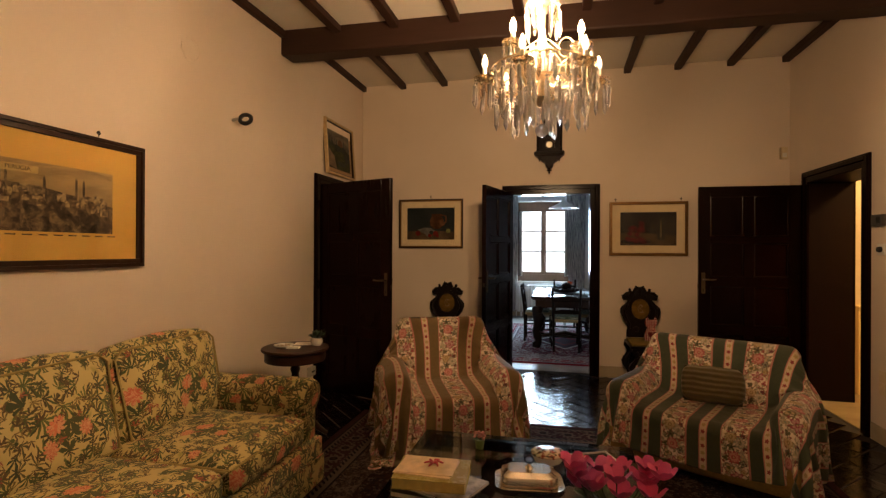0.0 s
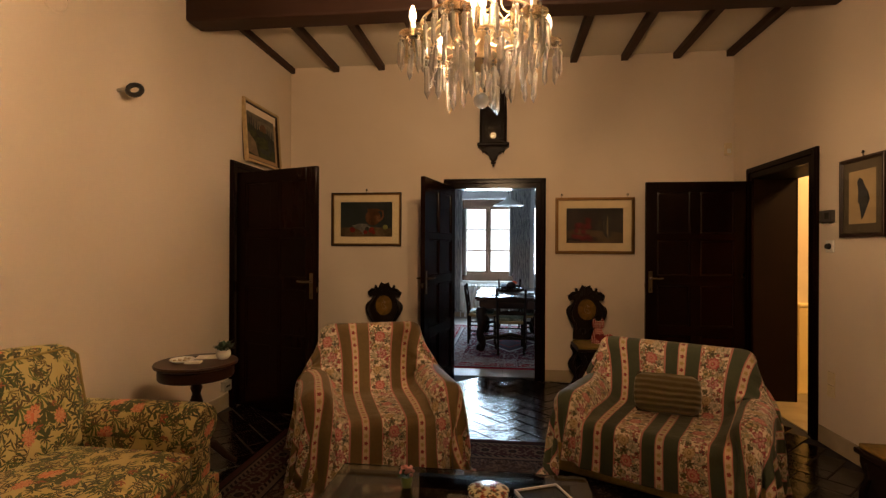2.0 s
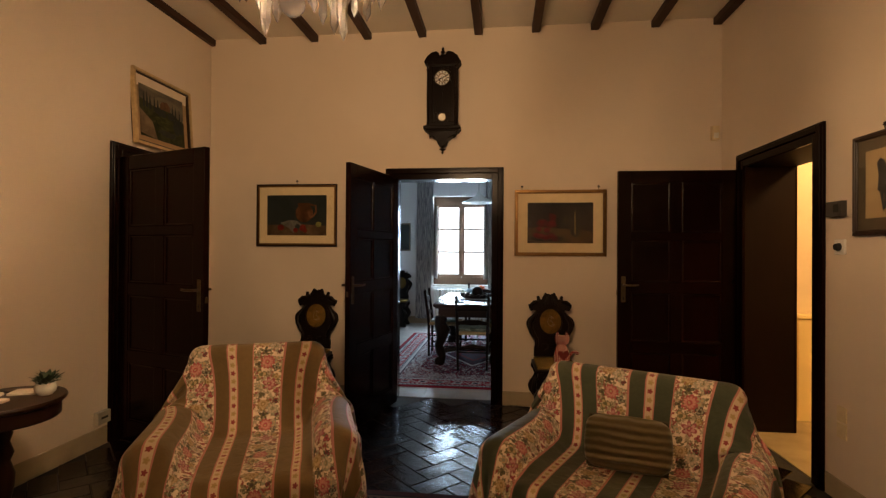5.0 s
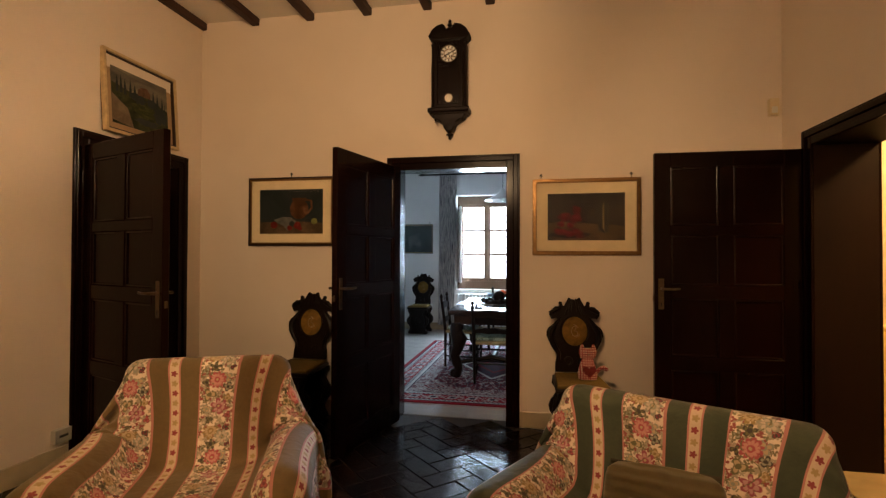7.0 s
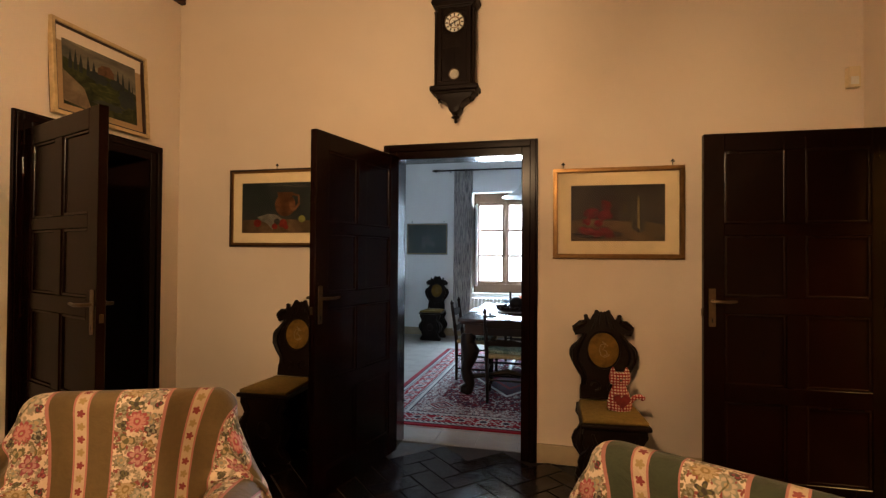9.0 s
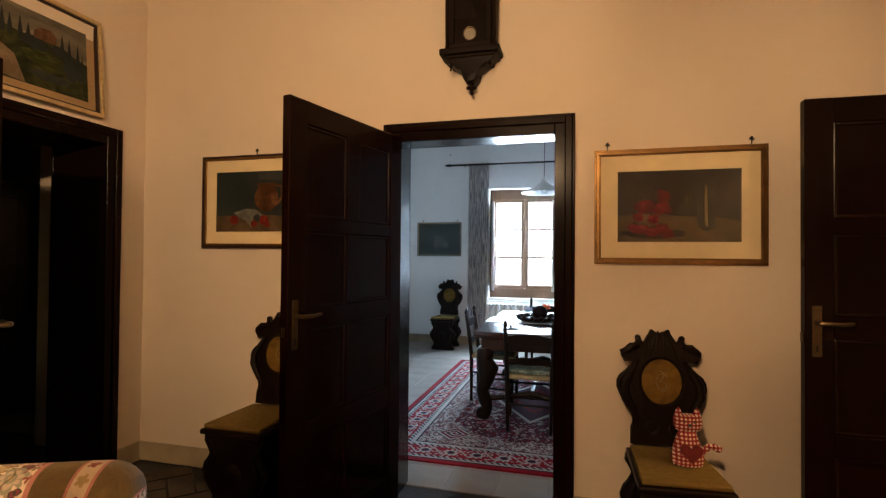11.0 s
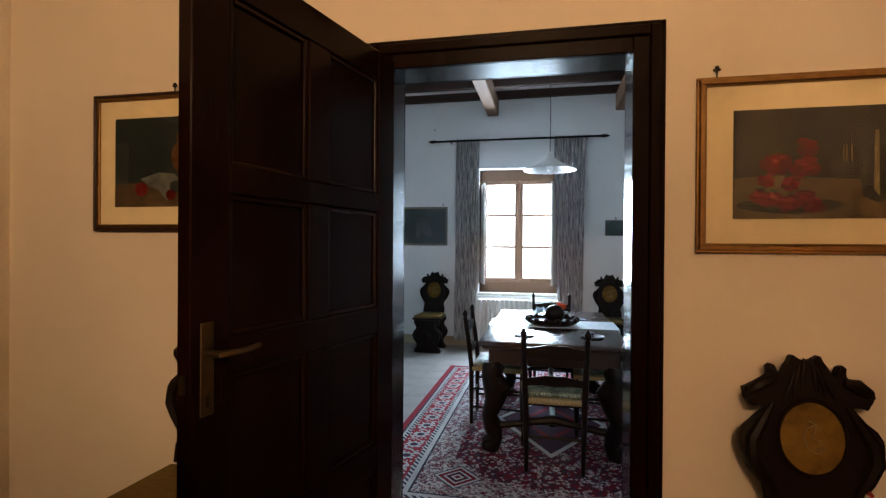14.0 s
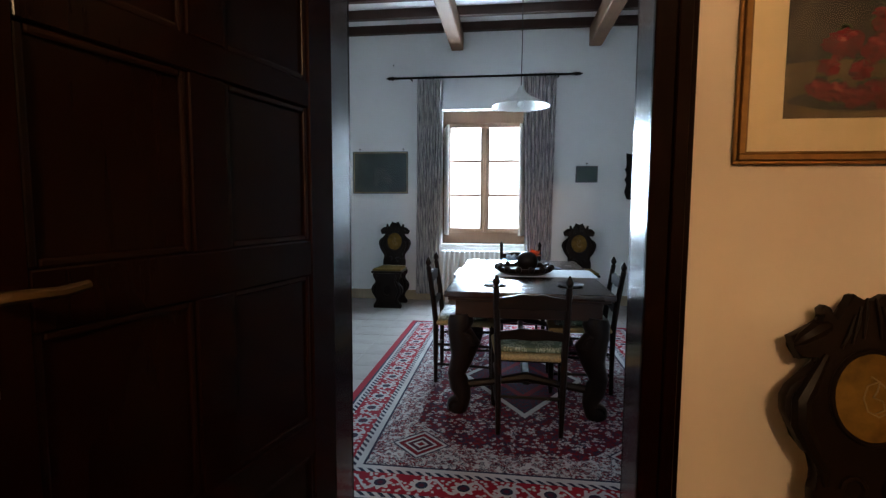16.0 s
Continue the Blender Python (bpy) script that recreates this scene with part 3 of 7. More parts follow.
# ---- floral sofa along the left wall ----
def sofa():
    y0, y1 = 0.02, 2.47            # outer ends of the arms
    xb, xf = -2.30, -1.37
    t = thing("sofa", pose(0, 0, 0), "straw-yellow sofa upholstered in bamboo and coral peony print", "sofa")
    part("base", abox(xb, xf + 0.03, y0 + 0.02, y1 - 0.02, 0.07, 0.30, 0.015), FLORAL, t, smooth=True)
    part("skirt", abox(xf + 0.03, xf + 0.045, y0 + 0.03, y1 - 0.03, 0.05, 0.20, 0.005), FLORAL, t)
    part("seat_deck", abox(xf - 0.02, xf + 0.052, y0 + 0.22, y1 - 0.22, 0.20, 0.325, 0.03, 3), FLORAL, t, smooth=True)
    bm = cushion(0.12, (y1 - y0) / 2 - 0.03, 0.30, 0.07)
    part("backrest", bm, FLORAL, t, smooth=True, m=pose(-2.19, (y0 + y1) / 2, 0.53, 0, -6, 0))
    inner0, inner1 = y0 + 0.20, y1 - 0.20
    n, w = 3, (inner1 - inner0) / 3
    for i in range(n):
        yc = inner0 + w * (i + 0.5)
        s = part("seat_cushion", cushion(0.41, w / 2 - 0.004, 0.085, 0.06, 0.02), FLORAL, t, smooth=True, m=pose(-1.745, yc, 0.395))
        wb = (inner1 + 0.10 - inner0) / 3
        b = part("back_cushion", cushion(0.095, wb / 2 - 0.006, 0.245, 0.065, 0.035), FLORAL, t, smooth=True, m=pose(-2.06, inner0 + wb * (i + 0.5), 0.665 + 0.008 * (i % 2), 0, -13, 0))
        for ob, hx, hy, hz in ((s, 0.405, w / 2 - 0.01, 0.055), ):
            part("piping", loop_tube([(hx, -hy, hz), (hx, hy, hz), (-hx, hy, hz), (-hx, -hy, hz)], 0.006), PIPING, ob, smooth=True)
        q, k = wb / 2 - 0.035, 0.215
        part("piping", loop_tube([(0.085, -q, -k), (0.085, q, -k), (0.085, q + 0.015, k - 0.03), (0.085, q - 0.03, k + 0.01), (0.085, -q + 0.03, k + 0.01), (0.085, -q - 0.015, k - 0.03)], 0.006), PIPING, b, smooth=True)
    for ya, yb, s in ((y0, y0 + 0.20, -1), (y1 - 0.20, y1, 1)):
        bm = cushion(0.45, 0.095, 0.25, 0.05)
        arm = part("arm", bm, FLORAL, t, smooth=True, m=pose(-1.83, (ya + yb) / 2, 0.33))
        bm = tube([(-0.44, 0, 0), (-0.40, 0, 0.004), (-0.1, 0, 0.0), (0.2, 0, 0.004), (0.43, 0, 0.0), (0.455, 0, -0.003), (0.462, 0, -0.004)], [0.09, 0.105, 0.108, 0.11, 0.112, 0.10, 0.06], 20)
        roll = part("arm_roll", bm, FLORAL, arm, smooth=True, m=pose(0, s * 0.008, 0.205))
    for x in (xb + 0.08, xf - 0.06):
        for y in (y0 + 0.1, y1 - 0.1):
            part("leg", lathe([(0.0, 0), (0.022, 0), (0.03, 0.07), (0, 0.07)], 12), DARKWOOD, t, m=pose(x, y, 0))
    return t


sofa()


# ---- armchairs under striped throws ----
def push_out(P, centre, half, r, lean=0.0):
    """Lifts points out of a rounded block that leans about x; returns the mask of those it touched."""
    c, s = math.cos(lean), math.sin(lean)
    q = P - centre
    q = np.stack((q[:, 0], q[:, 1] * c + q[:, 2] * s, -q[:, 1] * s + q[:, 2] * c), 1)
    core = np.clip(q, -(half - r), half - r)
    d = q - core
    n = np.sqrt((d * d).sum(1))
    inside = n < r
    if not inside.any():
        return inside
    deep = n < 1e-6
    room = (half - r) - np.abs(q)
    ax = room.argmin(1)
    unit = np.zeros_like(q)
    unit[np.arange(len(q)), ax] = np.where(q[np.arange(len(q)), ax] < 0, -1.0, 1.0)
    flat = q.copy()
    flat[np.arange(len(q)), ax] = unit[np.arange(len(q)), ax] * half[ax]
    out = np.where(deep[:, None], flat, core + d / np.maximum(n, 1e-6)[:, None] * r)
    out = np.stack((out[:, 0], out[:, 1] * c - out[:, 2] * s, out[:, 1] * s + out[:, 2] * c), 1) + centre
    P[inside] = out[inside]
    return inside


def drape(wb, wi, wo, hb, arm_z, seat_z, front, front_len, side_len, rear_len, seed, h=0.023):
    """A cloth laid over back, arms and seat and left to settle: positions and flat cloth coordinates."""
    lean = radians(-9)
    back_h = hb - 0.06
    blocks = [
        (np.array((0, 0.075 - 0.156 * back_h / 2, hb - back_h / 2)), np.array((wb / 2, 0.075, back_h / 2)), 0.06, lean),
        (np.array((0, (front + 0.16) / 2, seat_z / 2)), np.array((wi + 0.10, (0.16 - front) / 2 - 0.015, seat_z / 2)), 0.06, 0.0),
    ]
    for sx in (-1, 1):
        blocks.append((np.array((sx * (wi + wo) / 2, (front + 0.10) / 2 + 0.015, arm_z / 2)), np.array(((wo - wi) / 2, (0.10 - front) / 2 - 0.03, arm_z / 2)), (wo - wi) / 2 - 0.004, 0.0))
    # the fall of the middle line: rear hem, over the back, down to the seat, out to the front
    crease = (-0.01 - 0.156 * (hb - seat_z), seat_z + 0.01)
    line = [(0.19, hb - rear_len), (0.165, hb - 0.02), (0.13, hb + 0.008), (0.0, hb + 0.008), crease, (front, seat_z + 0.01), (front - 0.01, seat_z - front_len)]
    seg = [math.dist(a, b) for a, b in zip(line, line[1:])]
    total = sum(seg)
    nv = int(total / h) + 1
    mark = np.concatenate(([0], np.cumsum(seg)))
    sv = np.arange(nv) * h
    py = np.interp(sv, mark, [p[0] for p in line])
    pz = np.interp(sv, mark, [p[1] for p in line])
    half_u = wo + 0.10 + side_len
    nu = int(half_u / h)
    u = np.arange(-nu, nu + 1) * h
    P = np.zeros((len(u), nv, 3))
    for j in range(nv):
        lo = sv[j] > mark[5]
        if lo:
            path = [(0, pz[j]), (wo, pz[j]), (wo + 0.03, pz[j] - 2)]
        elif pz[j] < arm_z and sv[j] > mark[3]:
            path = [(0, pz[j]), (wi - 0.01, pz[j]), (wi, arm_z + 0.012), (wo, arm_z + 0.012), (wo + 0.04, arm_z - 2)]
        elif sv[j] > mark[1]:
            path = [(0, pz[j]), (wb / 2, pz[j]), (wb / 2 + 0.02, arm_z + 0.012), (wo, arm_z + 0.012), (wo + 0.04, arm_z - 2)]
        else:
            path = [(0, pz[j]), (wb / 2 + 0.03, pz[j]), (wb / 2 + 0.10, pz[j] - 2)]
        a = np.concatenate(([0], np.cumsum([math.dist(p, q) for p, q in zip(path, path[1:])])))
        x = np.interp(np.abs(u), a, [p[0] for p in path])
        P[:, j, 0] = np.sign(u) * x
        P[:, j, 1] = py[j]
        P[:, j, 2] = np.maximum(np.interp(np.abs(u), a, [p[1] for p in path]), 0.012)
    rs = np.random.RandomState(seed)
    P += rs.uniform(-0.004, 0.004, P.shape)
    V = np.zeros_like(P)
    # cloth that was tucked in by hand stays there: back crease, feet of the arms, top edge
    rest_at, held = P.copy(), np.zeros(P.shape[:2], bool)
    jc, ja, jt = int(mark[4] / h), int((mark[4] - (arm_z - seat_z)) / h), int((mark[3] - 0.03) / h)
    held[np.ix_(np.abs(u) < wi, range(jc - 1, jc + 2))] = True
    for s in (-1, 1):
        i = int(np.abs(u - s * (wi - 0.012)).argmin())
        held[i - 1:i + 2, ja:int((mark[5] - 0.10) / h)] = True
        i = int(np.abs(u - s * (wb / 2 - 0.012)).argmin())
        held[i, jt:int((mark[4] - (arm_z - seat_z) - 0.04) / h)] = True
    held[np.abs(u) < wb / 2 - 0.02, jt] = True
    pairs = []
    for di, dj, soft in ((1, 0, 1.0), (0, 1, 1.0), (1, 1, 0.25), (1, -1, 0.25), (2, 0, 0.10), (0, 2, 0.10)):
        for k in range(2 if max(di, abs(dj)) == 1 else 4):
            step = 2 if max(di, abs(dj)) == 1 else 4
            n0, n1 = P.shape[:2]
            if di:
                i0 = slice(k, n0 - di, step)
                i1 = slice(k + di, n0, step)
                j0 = slice(0, n1 - 1) if dj == 1 else slice(1, n1) if dj == -1 else slice(0, n1)
                j1 = slice(1, n1) if dj == 1 else slice(0, n1 - 1) if dj == -1 else slice(0, n1)
            else:
                i0 = i1 = slice(0, n0)
                j0, j1 = slice(k, n1 - dj, step), slice(k + dj, n1, step)
            pairs.append((i0, j0, i1, j1, 1.03 * h * math.hypot(di, dj), soft))
    steps = 110
    for it in range(steps):
        V *= 0.96
        V[..., 2] -= 0.0011
        old = P.copy()
        P = P + V
        hit = np.zeros(P.shape[0] * P.shape[1], bool)
        for sub in range(9):
            for i0, j0, i1, j1, rest, soft in pairs:
                a, b = P[i0, j0], P[i1, j1]
                d = b - a
                n = np.sqrt((d * d).sum(-1, keepdims=True)) + 1e-9
                k = np.where(n > rest, soft, soft * 0.30)
                w = np.clip(0.5 * k * (n - rest) / n, -0.25, 0.25) * d
                np.clip(w, -0.006, 0.006, out=w)
                P[i0, j0] = a + w
                P[i1, j1] = b - w
            if sub % 3 == 2:
                flat = P.reshape(-1, 3)
                for b in blocks:
                    hit |= push_out(flat, *b)
                P = flat.reshape(P.shape)
        P[held] += (rest_at[held] - P[held]) * (0.5 if it < steps * 0.85 else 0.2)
        flat = P.reshape(-1, 3)
        for b in blocks:
            hit |= push_out(flat, *b)
        low = flat[:, 2] < 0.012
        flat[low, 2] = 0.012
        P = flat.reshape(P.shape)
        V = P - old
        V[(hit | low).reshape(V.shape[:2])] *= 0.25
        np.clip(V, -0.03, 0.03, out=V)
    return P, u, sv - mark[3]


def throw_mesh(P, u, v, shift):
    bm = bmesh.new()
    lay = bm.loops.layers.uv.verify()
    n0, n1 = P.shape[:2]
    vs = [[bm.verts.new(P[i, j]) for j in range(n1)] for i in range(n0)]
    for i in range(n0 - 1):
        for j in range(n1 - 1):
            ids = ((i, j), (i, j + 1), (i + 1, j + 1), (i + 1, j))
            f = bm.faces.new([vs[a][b] for a, b in ids])
            for l, (a, b) in zip(f.loops, ids):
                l[lay].uv = (u[a] + shift, v[b])
    bm.normal_update()
    return bm


def armchair(m, label, colour_alpha, shift, seed, wb, wi, wo, hb, arm_z, seat_z, front, front_len, side_len, rear_len):
    """Local origin on the floor under the front of the back's top edge; local -y is the front."""
    t = thing("armchair", m, label, "armchair", "armchairs at the coffee table")
    g = 0.012
    part("body", abox(-wo + 0.02, wo - 0.02, front + 0.035, 0.14, 0.06, seat_z - 0.14, 0.03, 3), OCHRE, t, "ochre upholstered base", smooth=True)
    part("seat_cushion", cushion(wi - g, (-front) / 2 - 0.03, 0.065, 0.05), OCHRE, t, smooth=True, m=pose(0, front / 2 - 0.005, seat_z - 0.075))
    part("backrest", cushion(wb / 2 - g, 0.06, (hb - 0.16) / 2 - g, 0.045), OCHRE, t, smooth=True, m=pose(0, 0.075 - 0.156 * (hb - 0.13) / 2, (hb + 0.13) / 2 - 0.008, -9, 0, 0))
    for s in (-1, 1):
        part("arm", cushion((wo - wi) / 2 - g, (0.10 - front) / 2 - 0.05, arm_z / 2 - 0.05, (wo - wi) / 2 - g - 0.005), OCHRE, t, smooth=True, m=pose(s * (wi + wo) / 2, (front + 0.10) / 2 + 0.015, arm_z / 2 + 0.032))
    for x in (-wo + 0.09, wo - 0.09):
        for y in (front + 0.10, 0.07):
            part("leg", lathe([(0, 0), (0.02, 0), (0.028, 0.07), (0, 0.07)], 10), DARKWOOD, t, m=pose(x, y, 0))
    P, u, v = drape(wb, wi, wo, hb, arm_z, seat_z, front, front_len, side_len, rear_len, seed)
    ob = part("throw", throw_mesh(P, u, v, shift), CLOTH, t, "cream, pink and green striped floral throw", smooth=True, uv=False)
    ob.data.shade_smooth()
    ob.color = (1, 1, 1, colour_alpha)
    mod = ob.modifiers.new("rounding", "SUBSURF")
    mod.levels = mod.render_levels = 1
    mod = ob.modifiers.new("thickness", "SOLIDIFY")
    mod.thickness, mod.offset = 0.004, 0
    return t


LEFT_CHAIR = pose(-0.90, 3.613, 0, 0, 0, 22)
RIGHT_CHAIR = pose(1.083, 3.54, 0, 0, 0, -27.8)
armchair(LEFT_CHAIR, "armchair draped in a cream, brown and pink striped floral throw", 1.0, -0.046, 3, 0.72, 0.29, 0.495, 0.855, 0.57, 0.40, -0.70, 0.40, 0.50, 0.50)
armchair(RIGHT_CHAIR, "wide armchair draped in a cream, green and pink striped floral throw", 0.0, 0.10, 8, 0.93, 0.38, 0.565, 0.785, 0.53, 0.385, -0.66, 0.17, 0.40, 0.50)


def ribbed_pillow():
    m = Mat("olive_pleated_velvet")
    p = m.coord()
    _, _, z = m.xyz(p)
    w = m.math("SINE", m.math("MULTIPLY", m.math("ADD", z, m.math("MULTIPLY", m.noise(p, 6, 3), 0.03)), 190))
    c = m.mix(m.noise(p, 12, 4), (0.075, 0.054, 0.018), (0.135, 0.100, 0.034))
    mat = m.done(c, 0.65, normal=m.bump(w, 0.7, 0.006), Sheen_Weight=0.3)
    t = thing("cushion", RIGHT_CHAIR @ pose(0.03, -0.27, 0.530, -20, 0, 12), "olive pleated velvet cushion leaning on the armchair", "cushion")
    part("pad", cushion(0.172, 0.042, 0.105, 0.034, 0.012), mat, t, smooth=True)
    rim = simple("dark_olive_cord", (0.05, 0.04, 0.018), 0.8)
    part("cord", loop_tube([(-0.163, 0, -0.107), (0.163, 0, -0.107), (0.168, 0, 0), (0.163, 0, 0.107), (-0.163, 0, 0.107), (-0.168, 0, 0)], 0.009), rim, t, "dark olive cord edge", smooth=True)


ribbed_pillow()


# ---- round side table with its small things ----
CERAMIC = simple("white_ceramic", (0.78, 0.76, 0.70), 0.22, scale=8, bump=0.02)
PAPER = simple("white_paper", (0.76, 0.72, 0.63), 0.8, scale=10)
LEAF = simple("leaf_green", (0.035, 0.075, 0.022), 0.55, vary=0.5, scale=30)
LEAF_DARK = simple("leaf_dark_green", (0.016, 0.036, 0.014), 0.5, vary=0.5, scale=30)


def leaf_clump(n, r, length, width, seed, up=0.6, curl=0.4):
    rs = random.Random(seed)
    bm = bmesh.new()
    for _ in range(n):
        a, e, l = rs.uniform(0, 6.28), rs.uniform(0.15, 1.3) * up, length * rs.uniform(0.6, 1.1)
        d = Vector((math.cos(a) * math.cos(e), math.sin(a) * math.cos(e), math.sin(e)))
        s = Vector((-math.sin(a), math.cos(a), 0)) * width * rs.uniform(0.7, 1.2)
        b = Vector((math.cos(a), math.sin(a), 0)) * r * rs.uniform(0, 1) + Vector((0, 0, rs.uniform(0, 0.3) * length))
        mid = b + d * l * 0.55 + Vector((0, 0, curl * width))
        tip = b + d * l - Vector((0, 0, curl * l * 0.25))
        v = [bm.verts.new(q) for q in (b, mid + s, tip, mid - s, mid - Vector((0, 0, width * 0.3)))]
        for q in ((0, 1, 4), (1, 2, 4), (2, 3, 4), (3, 0, 4)):
            bm.faces.new([v[i] for i in q])
    return bm


ST = (-1.885, 3.085)
STZ = 0.672


def side_table():
    t = thing("side_table", pose(ST[0], ST[1], 0), "round dark walnut pedestal table beside the sofa", "side table")
    part("tabletop", lathe([(0, 0.645), (0.225, 0.645), (0.238, 0.652), (0.242, 0.662), (0.238, 0.672), (0, 0.672)], 40), DARKWOOD, t, smooth=True)
    part("apron", lathe([(0.0, 0.575), (0.212, 0.575), (0.218, 0.582), (0.218, 0.645), (0, 0.645)], 40), DARKWOOD, t, smooth=True)
    part("pedestal", lathe([(0, 0.12), (0.05, 0.12), (0.055, 0.16), (0.03, 0.20), (0.042, 0.26), (0.045, 0.32), (0.026, 0.38), (0.040, 0.42), (0.024, 0.47), (0.036, 0.51), (0.022, 0.55), (0.05, 0.576), (0, 0.576)], 18), DARKWOOD, t, smooth=True)
    for i in range(3):
        part("foot", tube([(0.02, 0, 0.17), (0.10, 0, 0.14), (0.17, 0, 0.06), (0.22, 0, 0.02), (0.235, 0, 0.018)], [0.03, 0.028, 0.022, 0.018, 0.016], 8), DARKWOOD, t, smooth=True, m=pose(0, 0, 0, 0, 0, 30 + 120 * i))


side_table()


def bowl_plant(x, y, z):
    t = thing("potted_plant", pose(x, y, z), "small succulent in a round white ceramic pot", "plant")
    part("pot", lathe([(0, 0), (0.028, 0), (0.043, 0.018), (0.046, 0.036), (0.040, 0.056), (0.035, 0.058), (0.035, 0.05), (0, 0.05)], 22), CERAMIC, t, smooth=True)
    part("foliage", leaf_clump(60, 0.03, 0.07, 0.011, 4, 1.0), LEAF_DARK, t, m=pose(0, 0, 0.05))


bowl_plant(ST[0] + 0.125, ST[1] + 0.09, STZ)


def saucer_of_shells():
    t = thing("saucer", pose(ST[0] - 0.075, ST[1] - 0.03, STZ), "pale saucer holding small pebbles and shells", "dish")
    part("dish", lathe([(0, 0.002), (0.055, 0.002), (0.075, 0.016), (0.072, 0.019), (0.05, 0.006), (0, 0.006)], 24), CERAMIC, t, smooth=True)
    rs = random.Random(5)
    st = simple("shells", (0.42, 0.34, 0.24), 0.5, vary=0.6, scale=60)
    for i in range(16):
        a, r = rs.uniform(0, 6.28), 0.05 * math.sqrt(rs.random())
        bm = bmesh.new()
        bmesh.ops.create_icosphere(bm, subdivisions=1, radius=rs.uniform(0.007, 0.012), matrix=pose(r * math.cos(a), r * math.sin(a), 0.013) @ Matrix.Diagonal((1, rs.uniform(0.6, 1.2), 0.7, 1)))
        part("shell", bm, st, t)


saucer_of_shells()
for i, (dx, dy, w, d, h, a) in enumerate(((0.015, -0.055, 0.09, 0.05, 0.012, 12), (0.02, 0.11, 0.15, 0.09, 0.010, 20))):
    tagged(part("booklet", box(bmesh.new(), -w / 2, w / 2, -d / 2, d / 2, 0, h, 0.001, 1), PAPER, m=pose(ST[0] + dx, ST[1] + dy, STZ, 0, 0, a)), "small white paper booklet on the side table", "booklet")
tagged(part("pen", tube([(-0.06, 0, 0.005), (0.06, 0, 0.005)], 0.004, 8), IRON, m=pose(ST[0] - 0.06, ST[1] + 0.08, STZ, 0, 0, -10)), "thin dark pen lying on the side table", "pen")

# ---- crystal chandelier ----
def glass(name, tint=(1, 1, 1), rough=0.02):
    m = Mat(name)
    return m.done(tint, rough, Transmission_Weight=1.0, IOR=1.5, Specular_IOR_Level=0.7)


def pane_glass(name, rough=0.03):
    """A thin clear pane: clear straight through, with mirror gloss by angle."""
    m = Mat(name)
    t = m.t
    clear, gloss, mixer, fr = (t.nodes.new("ShaderNode" + k) for k in ("BsdfTransparent", "BsdfGlossy", "MixShader", "Fresnel"))
    gloss.inputs["Roughness"].default_value = rough
    fr.inputs["IOR"].default_value = 1.5
    t.links.new(fr.outputs[0], mixer.inputs[0])
    t.links.new(clear.outputs[0], mixer.inputs[1])
    t.links.new(gloss.outputs[0], mixer.inputs[2])
    t.links.new(mixer.outputs[0], t.nodes["Material Output"].inputs[0])
    return m.m


def sheet(x0, x1, y, z0, z1):
    """One face that looks along -y."""
    bm = bmesh.new()
    bm.faces.new([bm.verts.new(q) for q in ((x0, y, z0), (x1, y, z0), (x1, y, z1), (x0, y, z1))])
    return bm


def glow(name, color, strength):
    m = Mat(name)
    return m.done(color, 0.4, Emission_Color=color, Emission_Strength=strength)


CRYSTAL = Mat("cut_crystal").done((0.88, 0.87, 0.87), 0.04, Transmission_Weight=0.66, IOR=1.5, Specular_IOR_Level=0.8)
AMBER = Mat("amber_crystal").done((0.78, 0.64, 0.48), 0.05, Transmission_Weight=0.78, IOR=1.5, Specular_IOR_Level=0.8)
PANE = pane_glass("picture_glass")
GILT_WIRE = simple("gilt_wire", (0.72, 0.56, 0.36), 0.35, 0.8)
WAX = simple("ivory_candle_sleeve", (0.85, 0.80, 0.68), 0.5)
BULB_ON = glow("lit_bulb", (1.0, 0.72, 0.38), 60.0)
# unlit candle bulbs get a faint glow of their own to look white
BULB_OFF_GLOW = glow("unlit_bulb_glow", (1.0, 0.80, 0.55), 2.5)


def prism_mesh(length, r, material):
    bm = lathe([(0.0, 0.0), (r * 0.5, -0.004), (r * 0.35, -0.012), (r, -0.02), (r * 0.85, -length * 0.45), (r, -length * 0.8), (0.0, -length)], 6)
    lathe([(0.0, 0.016), (r * 0.8, 0.008), (0.0, 0.0)], 6, bm)
    return mesh_of(bm, "prism", material)


